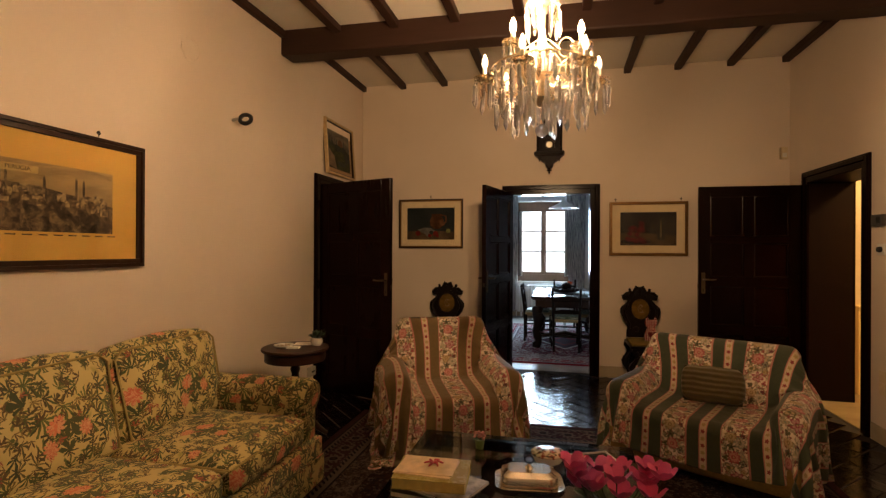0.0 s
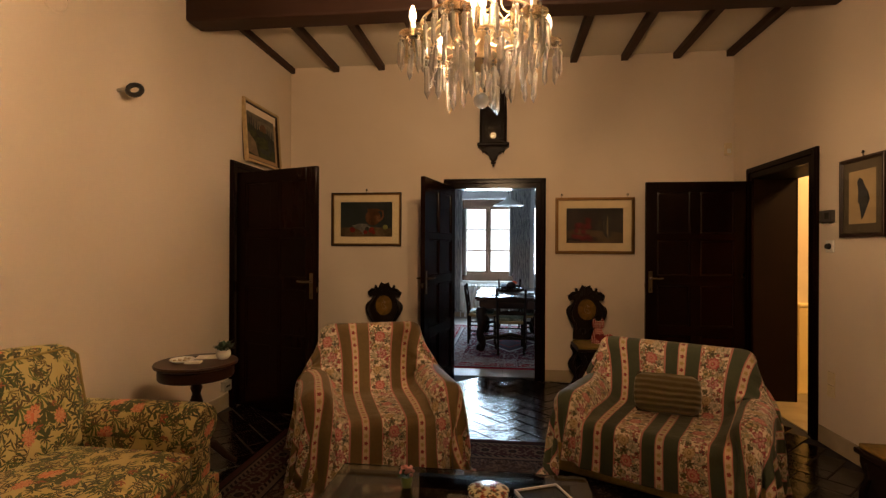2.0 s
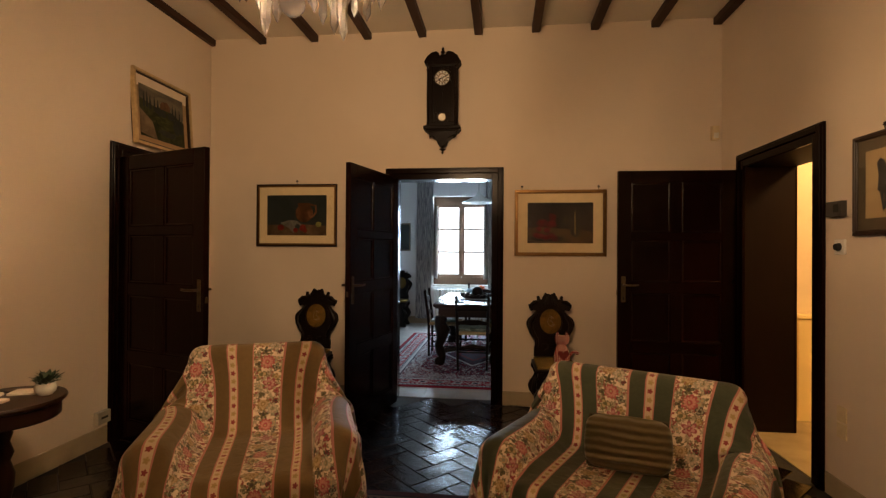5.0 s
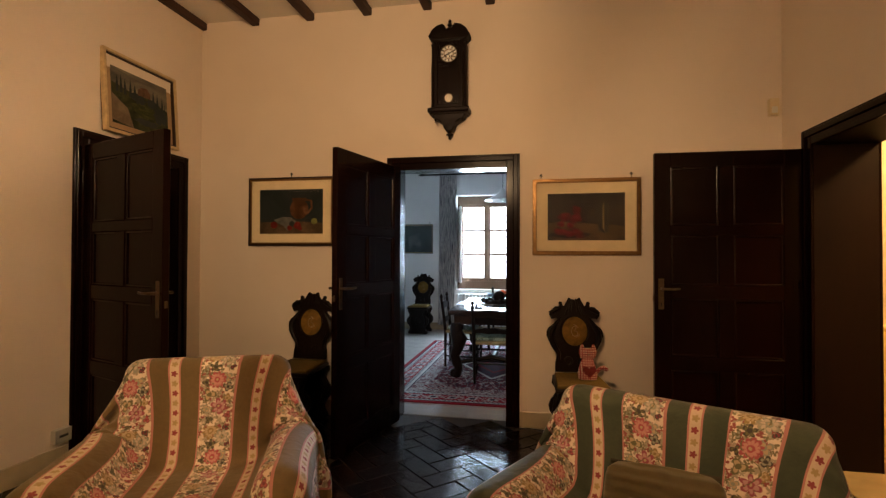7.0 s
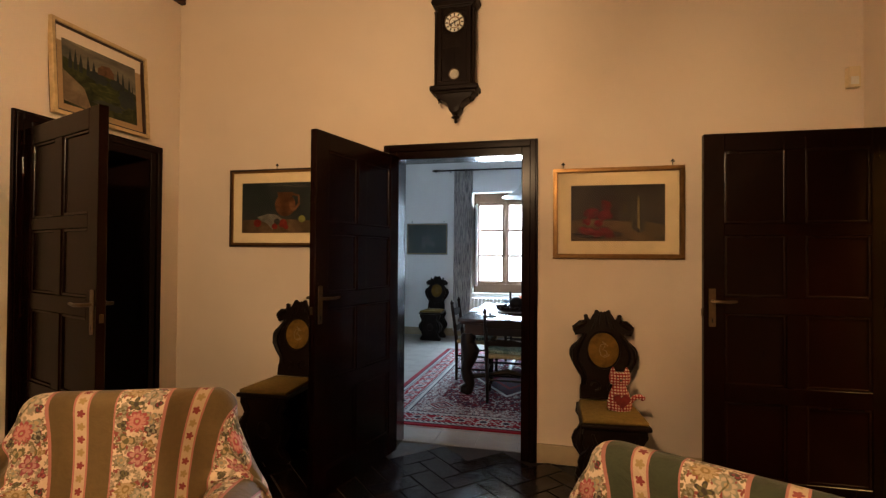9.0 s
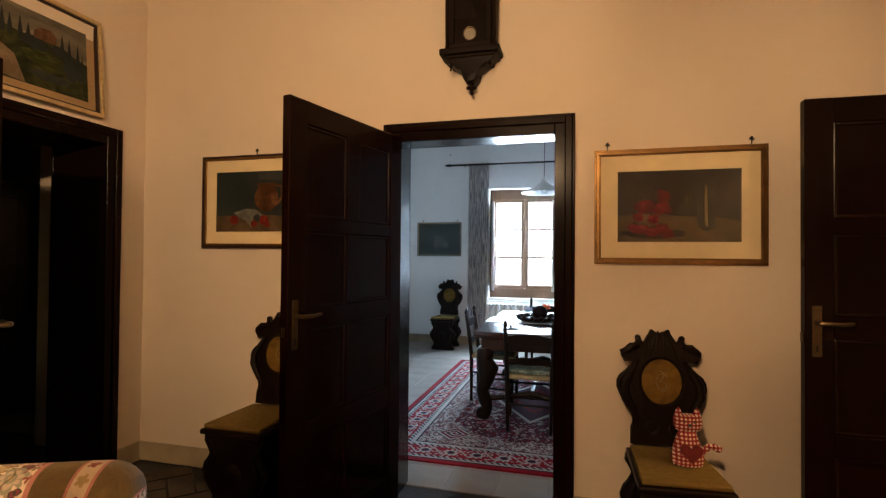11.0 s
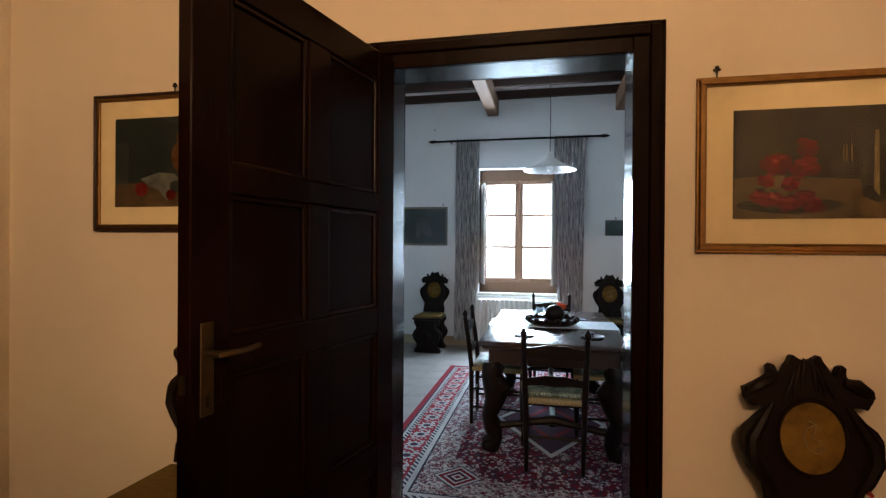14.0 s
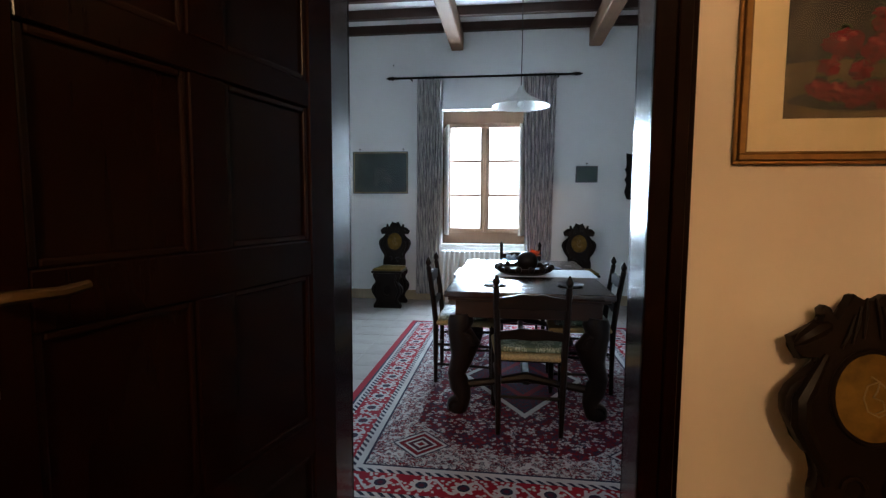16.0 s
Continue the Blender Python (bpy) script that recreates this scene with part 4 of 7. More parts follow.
def chandelier():
    zb = 1.925
    t = thing("chandelier", pose(CHX, CHY, zb), "gilt chandelier hung with clear crystal prisms, candle bulbs lit", "chandelier")
    meshes = [prism_mesh(0.115, 0.0105, CRYSTAL), prism_mesh(0.095, 0.0095, CRYSTAL), prism_mesh(0.14, 0.012, CRYSTAL), prism_mesh(0.10, 0.0105, AMBER)]
    rs = random.Random(11)

    def hang(parent, x, y, z, k=None):
        ob = new("prism", meshes[rs.choice((0, 0, 1, 2, 0, 3)) if k is None else k])
        ob.parent = parent
        ob.matrix_local = pose(x, y, z, rs.uniform(-4, 4), rs.uniform(-4, 4), rs.uniform(0, 360))
        return ob
    bm = bmesh.new()
    bmesh.ops.create_uvsphere(bm, u_segments=24, v_segments=14, radius=0.031, matrix=Matrix.Translation((0, 0, 0.031)))
    ball = part("crystal_ball", bm, CRYSTAL, t, smooth=True)
    ball.visible_shadow = False
    part("ball_chain", lathe([(0, 0.06), (0.006, 0.062), (0.008, 0.075), (0.003, 0.085), (0.009, 0.10), (0.003, 0.115), (0.008, 0.13), (0, 0.145)], 8), GILT_WIRE, t, smooth=True)
    part("stem", lathe([(0, 0.14), (0.02, 0.145), (0.055, 0.17), (0.06, 0.178), (0.02, 0.19), (0.016, 0.24), (0.03, 0.28), (0.034, 0.32), (0.014, 0.38), (0.022, 0.44), (0.012, 0.52), (0.018, 0.60), (0.008, 0.68), (0.006, 0.70), (0, 0.70)], 14), GILT_WIRE, t, smooth=True)
    crown = part("crown", lathe([(0.0, 0.60), (0.07, 0.605), (0.078, 0.62), (0.07, 0.625), (0.0, 0.612)], 20), GILT_WIRE, t, smooth=True)
    for i in range(12):
        a = i * math.pi / 6
        hang(crown, 0.075 * math.cos(a), 0.075 * math.sin(a), 0.60)
    lower = part("lower_ring", lathe([(0.10, 0.262), (0.115, 0.262), (0.115, 0.268), (0.10, 0.268), (0.10, 0.262)], 28), GILT_WIRE, t, smooth=True)
    for i in range(14):
        a = i * 2 * math.pi / 14
        hang(lower, 0.108 * math.cos(a), 0.108 * math.sin(a), 0.225, rs.choice((0, 2, 2)))
    for i in range(8):
        a = i * math.pi / 4 + 0.2
        hang(lower, 0.055 * math.cos(a), 0.055 * math.sin(a), 0.165, 0)
    wide = part("wide_ring", lathe([(0.190, 0.232), (0.198, 0.232), (0.198, 0.238), (0.190, 0.238), (0.190, 0.232)], 36), GILT_WIRE, t, smooth=True)
    for i in range(22):
        a = i * 2 * math.pi / 22
        hang(wide, 0.194 * math.cos(a), 0.194 * math.sin(a), 0.215, rs.choice((0, 1, 0, 2)))
    swag = part("swag_ring", lathe([(0.231, 0.312), (0.239, 0.312), (0.239, 0.318), (0.231, 0.318), (0.231, 0.312)], 36), GILT_WIRE, t, smooth=True)
    for i in range(24):
        a = i * 2 * math.pi / 24
        hang(swag, 0.235 * math.cos(a), 0.235 * math.sin(a), 0.300, rs.choice((0, 1, 3)))
    for i in range(3):
        a = i * 2 * math.pi / 3 + 0.9
        part("swag_stay", tube([(0.235 * math.cos(a), 0.235 * math.sin(a), 0.315), (0.12 * math.cos(a), 0.12 * math.sin(a), 0.40), (0.016 * math.cos(a), 0.016 * math.sin(a), 0.46)], 0.003, 5), GILT_WIRE, swag, smooth=True)
    mid = part("middle_ring", lathe([(0.045, 0.40), (0.055, 0.40), (0.055, 0.406), (0.045, 0.406), (0.045, 0.40)], 20), GILT_WIRE, t, smooth=True)
    for i in range(9):
        a = i * 2 * math.pi / 9
        hang(mid, 0.05 * math.cos(a), 0.05 * math.sin(a), 0.39)
    tier = [(0.268, 0.255, 2 * math.pi * k / 6 + 0.25) for k in range(6)] + [(UPPER_R, 0.385, 2 * math.pi * k / 3 + UPPER_A) for k in range(3)]
    lit = {6, 7, 8}
    for k, (R, zc, a) in enumerate(tier):
        c, s = math.cos(a), math.sin(a)
        pts = [(0.02, 0.26), (0.07, 0.22), (R * 0.5, 0.19), (R * 0.78, 0.185), (R * 0.97, 0.21), (R, zc)] if k < 6 else [(0.02, 0.36), (0.07, 0.325), (0.13, 0.32), (R * 0.96, 0.34), (R, zc)]
        arm = part("arm", tube([(r * c, r * s, z) for r, z in pts], 0.0055, 7), GILT_WIRE, t, smooth=True)
        curl = [(0.03 * c + (R * 0.45 + 0.035 * math.cos(q)) * c, (R * 0.45 + 0.035 * math.cos(q)) * s, zc + 0.02 + 0.045 * math.sin(q)) for q in [j * 0.55 for j in range(10)]]
        part("scroll", tube(curl, 0.0035, 5), GILT_WIRE, arm, smooth=True)
        pan = part("drip_pan", lathe([(0.0, zc), (0.012, zc - 0.006), (0.030, zc + 0.002), (0.050, zc + 0.016), (0.052, zc + 0.019), (0.028, zc + 0.008), (0.0, zc + 0.006)], 14, at=(R * c, R * s, 0)), AMBER, arm, "pale amber glass pan", smooth=True)
        part("candle_sleeve", lathe([(0.0, zc), (0.0105, zc + 0.002), (0.0105, zc + 0.060), (0.0, zc + 0.062)], 12, at=(R * c, R * s, 0)), WAX, arm, smooth=True)
        bulb = part("bulb", lathe([(0.0, zc + 0.058), (0.008, zc + 0.062), (0.0150, zc + 0.082), (0.0130, zc + 0.102), (0.004, zc + 0.126), (0, zc + 0.128)], 12, at=(R * c, R * s, 0)), BULB_ON if k in lit else BULB_OFF_GLOW, arm, smooth=True)
        bulb.visible_shadow = False
        for j in range(7 if k < 6 else 6):
            q = j * 2 * math.pi / 7
            hang(arm, R * c + 0.046 * math.cos(q), R * s + 0.046 * math.sin(q), zc - 0.004)
        if k < 6:
            for f in (0.45, 0.62, 0.80):
                hang(arm, R * f * c, R * f * s, 0.165, 2)
    part("top_rod", tube([(0, 0, 0.69), (0, 0, 1.30)], 0.005, 8), GILT_WIRE, t)
    part("canopy", lathe([(0, CN - zb - 0.075), (0.05, CN - zb - 0.07), (0.06, CN - zb - 0.04), (0.02, CN - zb - 0.001), (0, CN - zb - 0.001)], 18), GILT_WIRE, t, smooth=True)
    part("hook_rod", tube([(0, 0, 1.29), (0, 0, CN - zb - 0.04)], 0.004, 6), GILT_WIRE, t)


chandelier()

# ---- coffee table and what lies on it ----
TZ = 0.45
TABLE_GLASS = glass("smoked_table_glass", (0.42, 0.46, 0.44), 0.03)
SILVER = simple("tarnished_silver", (0.70, 0.62, 0.50), 0.17, 1.0, vary=0.1, scale=14, bump=0.03)


def coffee_table():
    x0, x1, y0, y1 = -0.66, 0.36, 0.98, 2.28
    t = thing("coffee_table", pose(0, 0, 0), "low coffee table with a smoked glass top", "coffee table")
    top = part("glass_top", abox(x0, x1, y0, y1, TZ - 0.012, TZ, 0.002, 1), TABLE_GLASS, t, "smoked glass sheet")
    top.visible_shadow = False
    part("lower_shelf", abox(x0 + 0.10, x1 - 0.10, y0 + 0.10, y1 - 0.10, 0.12, 0.14, 0.003), DARKWOOD, t)
    for a, b, c, d in ((x0 + 0.04, x1 - 0.04, y0 + 0.04, y0 + 0.075), (x0 + 0.04, x1 - 0.04, y1 - 0.075, y1 - 0.04), (x0 + 0.04, x0 + 0.075, y0 + 0.075, y1 - 0.075), (x1 - 0.075, x1 - 0.04, y0 + 0.075, y1 - 0.075)):
        part("rail", abox(a, b, c, d, TZ - 0.06, TZ - 0.012, 0.003, 1), DARKWOOD, t)
    for x in (x0 + 0.07, x1 - 0.07):
        for y in (y0 + 0.07, y1 - 0.07):
            part("leg", lathe([(0, 0.012), (0.022, 0.012), (0.026, 0.05), (0.018, 0.10), (0.026, 0.13), (0.020, 0.25), (0.028, 0.34), (0.03, TZ - 0.06), (0, TZ - 0.06)], 14), DARKWOOD, t, smooth=True, m=pose(x, y, 0))


coffee_table()


def book(x, y, z, w, d, h, a, cover, pages, label):
    t = thing("book", pose(x, y, z, 0, 0, a), label, "book", "books on the coffee table")
    part("pages", abox(-w / 2 + 0.004, w / 2 - 0.004, -d / 2 + 0.004, d / 2 - 0.002, 0.002, h - 0.002), pages, t)
    bm = abox(-w / 2, w / 2, -d / 2, d / 2, 0, 0.002)
    box(bm, -w / 2, w / 2, -d / 2, d / 2, h - 0.002, h)
    box(bm, -w / 2, w / 2, d / 2 - 0.002, d / 2, 0.002, h - 0.002)
    part("cover", bm, cover, t)


def damask(name, base, motif):
    m = Mat(name)
    p = m.coord()
    mask, r, cr = m.blooms(p, 26, 0.03, 6, 0.6, 0.9, 1.1)
    c = m.mix(m.math("MULTIPLY", mask, m.step(m.noise(p, 90, 2), 0.4, 0.55)), base, motif)
    return m.done(c, 0.6, normal=m.bump(m.noise(p, 300, 2), 0.1, 0.001))


YELLOW_COVER = damask("mustard_patterned_cover", (0.36, 0.28, 0.045), (0.46, 0.39, 0.13))
DARK_COVER = simple("dark_cover", (0.03, 0.028, 0.03), 0.4)
BX, BY = -0.47, 1.665
book(BX + 0.02, BY - 0.01, TZ, 0.30, 0.235, 0.022, -6, DARK_COVER, PAPER, "large dark-covered book lying under others")
book(BX + 0.05, BY - 0.02, TZ + 0.022, 0.28, 0.22, 0.012, -22, simple("photo_cover", (0.35, 0.33, 0.30), 0.35, vary=0.6, scale=25), PAPER, "glossy photo book jutting out of the stack")
book(BX, BY, TZ + 0.034, 0.285, 0.215, 0.040, 4, YELLOW_COVER, simple("yellowed_page_edges", (0.62, 0.50, 0.16), 0.8), "thick book in a mustard patterned cover")
t = thing("envelope", pose(BX - 0.025, BY + 0.01, TZ + 0.074, 0, 0, -3), "cream card and envelope tied with a red bow", "envelope")
CARD = simple("cream_card", (0.78, 0.60, 0.36), 0.75)
part("card", abox(-0.115, 0.115, -0.085, 0.085, 0, 0.004, 0.001, 1), CARD, t)
part("sheet", abox(-0.11, 0.115, -0.08, 0.08, 0.0045, 0.0075, 0.001, 1), CARD, t, m=pose(0, 0.004, 0, 0, 0, 5))
RIBBON = simple("red_ribbon", (0.55, 0.06, 0.07), 0.5)
for i in range(6):
    part("bow_loop", tube([(0, 0, 0.009), (0.018, 0.004, 0.016), (0.034, 0, 0.011), (0.040, -0.003, 0.010)], [0.003, 0.0045, 0.004, 0.001], 5), RIBBON, t, smooth=True, m=pose(0.02, 0.025, 0, 0, 0, i * 60 + 15))


def butter_dish():
    t = thing("butter_dish", pose(-0.10, 1.80, TZ, 0, 0, 8), "oblong silver covered dish with a ring handle", "dish")

    def ring(hx, hy, r, z, n=7):
        pts = []
        for cx, cy, a0 in ((hx - r, hy - r, 0), (-hx + r, hy - r, 90), (-hx + r, -hy + r, 180), (hx - r, -hy + r, 270)):
            pts += [(cx + r * math.cos(radians(a0 + 90 * i / n)), cy + r * math.sin(radians(a0 + 90 * i / n)), z) for i in range(n + 1)]
        return pts

    def loft(rows):
        bm = bmesh.new()
        rings = [[bm.verts.new(p) for p in ring(*q)] for q in rows]
        for a, b in zip(rings, rings[1:]):
            for i in range(len(a)):
                bm.faces.new((a[i], a[(i + 1) % len(a)], b[(i + 1) % len(b)], b[i]))
        bm.faces.new(rings[0][::-1])
        bm.faces.new(rings[-1])
        return bm
    part("tray", loft([(0.105, 0.072, 0.035, 0.0), (0.135, 0.095, 0.05, 0.008), (0.137, 0.097, 0.05, 0.011), (0.105, 0.072, 0.04, 0.007)]), SILVER, t, smooth=True)
    part("lid", loft([(0.112, 0.075, 0.035, 0.010), (0.113, 0.076, 0.036, 0.020), (0.108, 0.070, 0.035, 0.045), (0.086, 0.050, 0.028, 0.058), (0.084, 0.048, 0.026, 0.060), (0.078, 0.042, 0.024, 0.060)]), SILVER, t, smooth=True)
    part("knob", lathe([(0, 0.058), (0.018, 0.060), (0.015, 0.066), (0.006, 0.072), (0.010, 0.078), (0.0, 0.080)], 14), SILVER, t, smooth=True)
    part("ring_handle", loop_tube([(0.018 * math.cos(a), 0.003 * math.sin(2 * a), 0.095 + 0.016 * math.sin(a)) for a in [i * math.pi / 8 for i in range(16)]], 0.0035), IRON, t, "dark ring handle", smooth=True)


butter_dish()


def painted_box():
    t = thing("ceramic_box", pose(-0.03, 2.04, TZ), "round lidded ceramic box painted with red flowers", "box")
    m = Mat("painted_lid")
    p = m.coord()
    c = (0.72, 0.62, 0.42)
    for sc, rad, lob, keep, sd, col in ((45, 0.014, 5, 0.5, 2.2, (0.30, 0.06, 0.03)), (60, 0.010, 4, 0.5, 6.1, (0.10, 0.08, 0.05))):
        mask, r, cr = m.blooms(p, sc, rad, lob, 0.5, keep, sd)
        c = m.mix(mask, c, col)
    lid = m.done(c, 0.25)
    part("bowl", lathe([(0, 0), (0.06, 0), (0.074, 0.02), (0.074, 0.032), (0, 0.032)], 28), CERAMIC, t, smooth=True)
    part("lid", lathe([(0.0, 0.032), (0.076, 0.032), (0.077, 0.037), (0.06, 0.045), (0, 0.050)], 28), lid, t, "lid painted with flowers", smooth=True)


painted_box()


def little_tray():
    t = thing("tray", pose(0.185, 2.06, TZ, 0, 0, 24), "square dark green tray with a white rim and small picture", "tray")
    part("base", abox(-0.085, 0.085, -0.085, 0.085, 0, 0.006, 0.001, 1), simple("dark_green_lacquer", (0.012, 0.022, 0.016), 0.2), t)
    bm = bmesh.new()
    for q in ((-0.09, 0.09, -0.09, -0.084), (-0.09, 0.09, 0.084, 0.09), (-0.09, -0.084, -0.084, 0.084), (0.084, 0.09, -0.084, 0.084)):
        box(bm, *q, 0.0, 0.013)
    part("rim", bm, CERAMIC, t, "white rim")
    part("picture_card", abox(-0.07, 0.03, -0.065, 0.0, 0.006, 0.0075), simple("sepia_picture", (0.30, 0.20, 0.10), 0.4, vary=0.7, scale=60), t)


little_tray()


def flower_pot(x, y):
    t = thing("flower_pot", pose(x, y, TZ), "tiny green pot of pale pink flowers", "plant")
    part("pot", lathe([(0, 0), (0.018, 0), (0.024, 0.042), (0.0, 0.04)], 16), simple("lime_pot", (0.26, 0.32, 0.08), 0.5), t, smooth=True)
    part("foliage", leaf_clump(30, 0.02, 0.03, 0.008, 9, 0.6), LEAF, t, m=pose(0, 0, 0.04))
    rs = random.Random(2)
    pk = simple("pale_pink_petals", (0.66, 0.30, 0.26), 0.6, vary=0.3, scale=80)
    for _ in range(22):
        bm = bmesh.new()
        bmesh.ops.create_icosphere(bm, subdivisions=1, radius=rs.uniform(0.006, 0.009), matrix=pose(rs.uniform(-0.024, 0.024), rs.uniform(-0.024, 0.024), 0.062 + rs.uniform(-0.008, 0.012)))
        part("blossom", bm, pk, t)


flower_pot(-0.35, 2.10)


def cyclamen():
    t = thing("cyclamen", pose(0.20, 1.46, TZ), "potted cyclamen with bright pink flowers on the table", "plant")
    part("pot", lathe([(0, 0), (0.05, 0), (0.065, 0.10), (0.07, 0.105), (0.062, 0.105), (0.06, 0.09), (0, 0.09)], 22), simple("terracotta_pot", (0.40, 0.17, 0.09), 0.8), t, smooth=True)
    pink = Mat("cyclamen_petals")
    p = pink.coord()
    pm = pink.done(pink.mix(pink.noise(p, 14, 3), (0.60, 0.030, 0.18), (0.80, 0.17, 0.38)), 0.5, Subsurface_Weight=0.1)
    part("leaves", leaf_clump(90, 0.09, 0.085, 0.024, 21, 0.5, 0.2), LEAF, t, m=pose(0, 0, 0.085))
    rs = random.Random(8)
    for i in range(17):
        a, r = rs.uniform(0, 6.28), 0.13 * math.sqrt(rs.random())
        x, y, z = r * math.cos(a) * 1.25, r * math.sin(a), rs.uniform(0.165, 0.225)
        st = part("flower_stalk", tube([(x * 0.2, y * 0.2, 0.09), (x * 0.7, y * 0.7, 0.14), (x, y, z)], 0.002, 5), LEAF_DARK, t, smooth=True)
        bm = bmesh.new()
        for k in range(5):
            q = k * 1.2566 + rs.uniform(-0.2, 0.2)
            d, s = Vector((math.cos(q), math.sin(q), 0)), Vector((-math.sin(q), math.cos(q), 0))
            rows = []
            for f, w, up in ((0.0, 0.007, 0.0), (0.30, 0.018, 0.014), (0.62, 0.021, 0.034), (0.9, 0.013, 0.050), (1.0, 0.003, 0.052)):
                o = Vector((x, y, z)) + d * (0.008 + 0.038 * f) + Vector((0, 0, up * 0.75))
                rows.append([bm.verts.new(o - s * w), bm.verts.new(o + d * 0.004), bm.verts.new(o + s * w)])
            for ra, rb in zip(rows, rows[1:]):
                for j in range(2):
                    bm.faces.new((ra[j], ra[j + 1], rb[j + 1], rb[j]))
        part("flower", bm, pm, st, "bright pink petals", smooth=True)


cyclamen()

# ---- pictures ----
GILT = simple("gilded_moulding", (0.24, 0.13, 0.045), 0.30, 0.85, scale=30)
DARKFRAME = wood("dark_frame_wood", (0.018, 0.008, 0.005), (0.04, 0.017, 0.009), 0.35)
PASSE = simple("cream_passepartout", (0.66, 0.54, 0.34), 0.85, vary=0.05, scale=10)
LINEN = simple("linen_mount", (0.36, 0.235, 0.125), 0.9, vary=0.08, scale=80)


def paint(name, stops, scale=5, seed=0.0, rough=0.5, stretch=(1, 1, 1)):
    m = Mat(name)
    p = m.map(m.coord(), stretch, loc=(seed, 0, seed))
    n = m.noise(p, scale, 6, 0.62, 0.7)
    strokes = m.noise(m.map(p, (40, 1, 90)), 1.0, 3)
    c = m.ramp(m.math("MULTIPLY_ADD", strokes, 0.16, m.math("MULTIPLY", n, 0.86)), stops)
    return m.done(c, rough, normal=m.bump(strokes, 0.12, 0.001), Specular_IOR_Level=0.12)


def ring_bars(w, h, a, b, y0, y1, bevel=0.0):
    """Four bars between the rectangles inset by a and by b; w and h are outer sizes, centred."""
    bm = bmesh.new()
    X0, X1, x0, x1 = -w / 2 + a, w / 2 - a, -w / 2 + b, w / 2 - b
    Z0, Z1, z0, z1 = -h / 2 + a, h / 2 - a, -h / 2 + b, h / 2 - b
    for q in ((X0, X1, Z0, z0), (X0, X1, z1, Z1), (X0, x0, z0, z1), (x1, X1, z0, z1)):
        box(bm, q[0], q[1], y0, y1, q[2], q[3], bevel, 1)
    return bm


def picture(m, w, h, label, frame_mat, steps, mount, mount_w, art, depth=0.028, pane=True, hooks=(0.0,)):
    """Framed picture; local -y looks into the room, the back is at y = 0. steps: (inset from, to, height) of the moulding."""
    t = thing("picture", m, label, "picture")
    part("backing", abox(-w / 2 + 0.004, w / 2 - 0.004, -0.008, 0, -h / 2 + 0.004, h / 2 - 0.004), DARKFRAME, t)
    for a, b, d, mt in steps:
        part("frame", ring_bars(w, h, a, b, -d, -0.0085, 0.002), mt or frame_mat, t)
    fw = max(s[1] for s in steps)
    mw, mh = w - 2 * fw, h - 2 * fw
    part("mount", abox(-mw / 2, mw / 2, -0.012, -0.0085, -mh / 2, mh / 2), mount, t)
    aw, ah = mw - 2 * mount_w[0], mh - 2 * mount_w[1]
    part("canvas", abox(-aw / 2, aw / 2, -0.0135, -0.012, -ah / 2, ah / 2), art, t)
    if pane:
        g = part("glass", sheet(-mw / 2, mw / 2, -0.0175, -mh / 2, mh / 2), PANE, t)
        g.visible_shadow = False
    for x in hooks:
        bm = tube([(x, -0.006, h / 2), (x, -0.010, h / 2 + 0.024)], 0.0025, 6)
        for k, (dx, dz, r) in enumerate(((0, 0.034, 0.008), (-0.008, 0.027, 0.005), (0.008, 0.027, 0.005), (0, 0.022, 0.005))):
            bmesh.ops.create_icosphere(bm, subdivisions=1, radius=r, matrix=pose(x + dx, -0.008, h / 2 + dz))
        part("hook", bm, IRON, t, "dark iron hook", smooth=True)
    return t, aw, ah


def dab(parent, name, pts, y, material):
    return part(name, slab(pts, y - 0.0008, y), material, parent)


def oval(cx, cz, rx, rz, n=20, wob=0.0, seed=0):
    rs = random.Random(seed)
    return [(cx + rx * math.cos(2 * math.pi * i / n) * (1 + wob * rs.uniform(-1, 1)), cz + rz * math.sin(2 * math.pi * i / n) * (1 + wob * rs.uniform(-1, 1))) for i in range(n)]


DUSK = paint("dusky_background", [(0.25, (0.010, 0.014, 0.014)), (0.55, (0.025, 0.030, 0.028)), (0.8, (0.06, 0.055, 0.04))], 2.4)
DUSK2 = paint("grey_brown_background", [(0.25, (0.006, 0.005, 0.006)), (0.5, (0.020, 0.016, 0.015)), (0.8, (0.08, 0.06, 0.045))], 2.2, 4)
TABLETONE = paint("painted_tabletop", [(0.3, (0.03, 0.02, 0.011)), (0.55, (0.095, 0.062, 0.032)), (0.8, (0.20, 0.14, 0.075))], 5, 2)
JUG = paint("painted_jug", [(0.3, (0.022, 0.008, 0.004)), (0.5, (0.085, 0.034, 0.013)), (0.75, (0.26, 0.13, 0.06))], 6, 1)
APPLE = paint("painted_apple", [(0.3, (0.05, 0.006, 0.006)), (0.6, (0.18, 0.018, 0.014)), (0.85, (0.40, 0.14, 0.07))], 14, 1)
PEAR = paint("painted_green_fruit", [(0.3, (0.08, 0.09, 0.02)), (0.7, (0.22, 0.22, 0.06))], 14, 1)
CLOTHTONE = paint("painted_white_cloth", [(0.3, (0.06, 0.06, 0.05)), (0.6, (0.15, 0.15, 0.125)), (0.85, (0.38, 0.36, 0.30))], 16, 5)
ROSE = paint("painted_red_roses", [(0.30, (0.015, 0.003, 0.005)), (0.46, (0.085, 0.005, 0.011)), (0.58, (0.15, 0.008, 0.016)), (0.78, (0.33, 0.07, 0.065))], 30, 3)
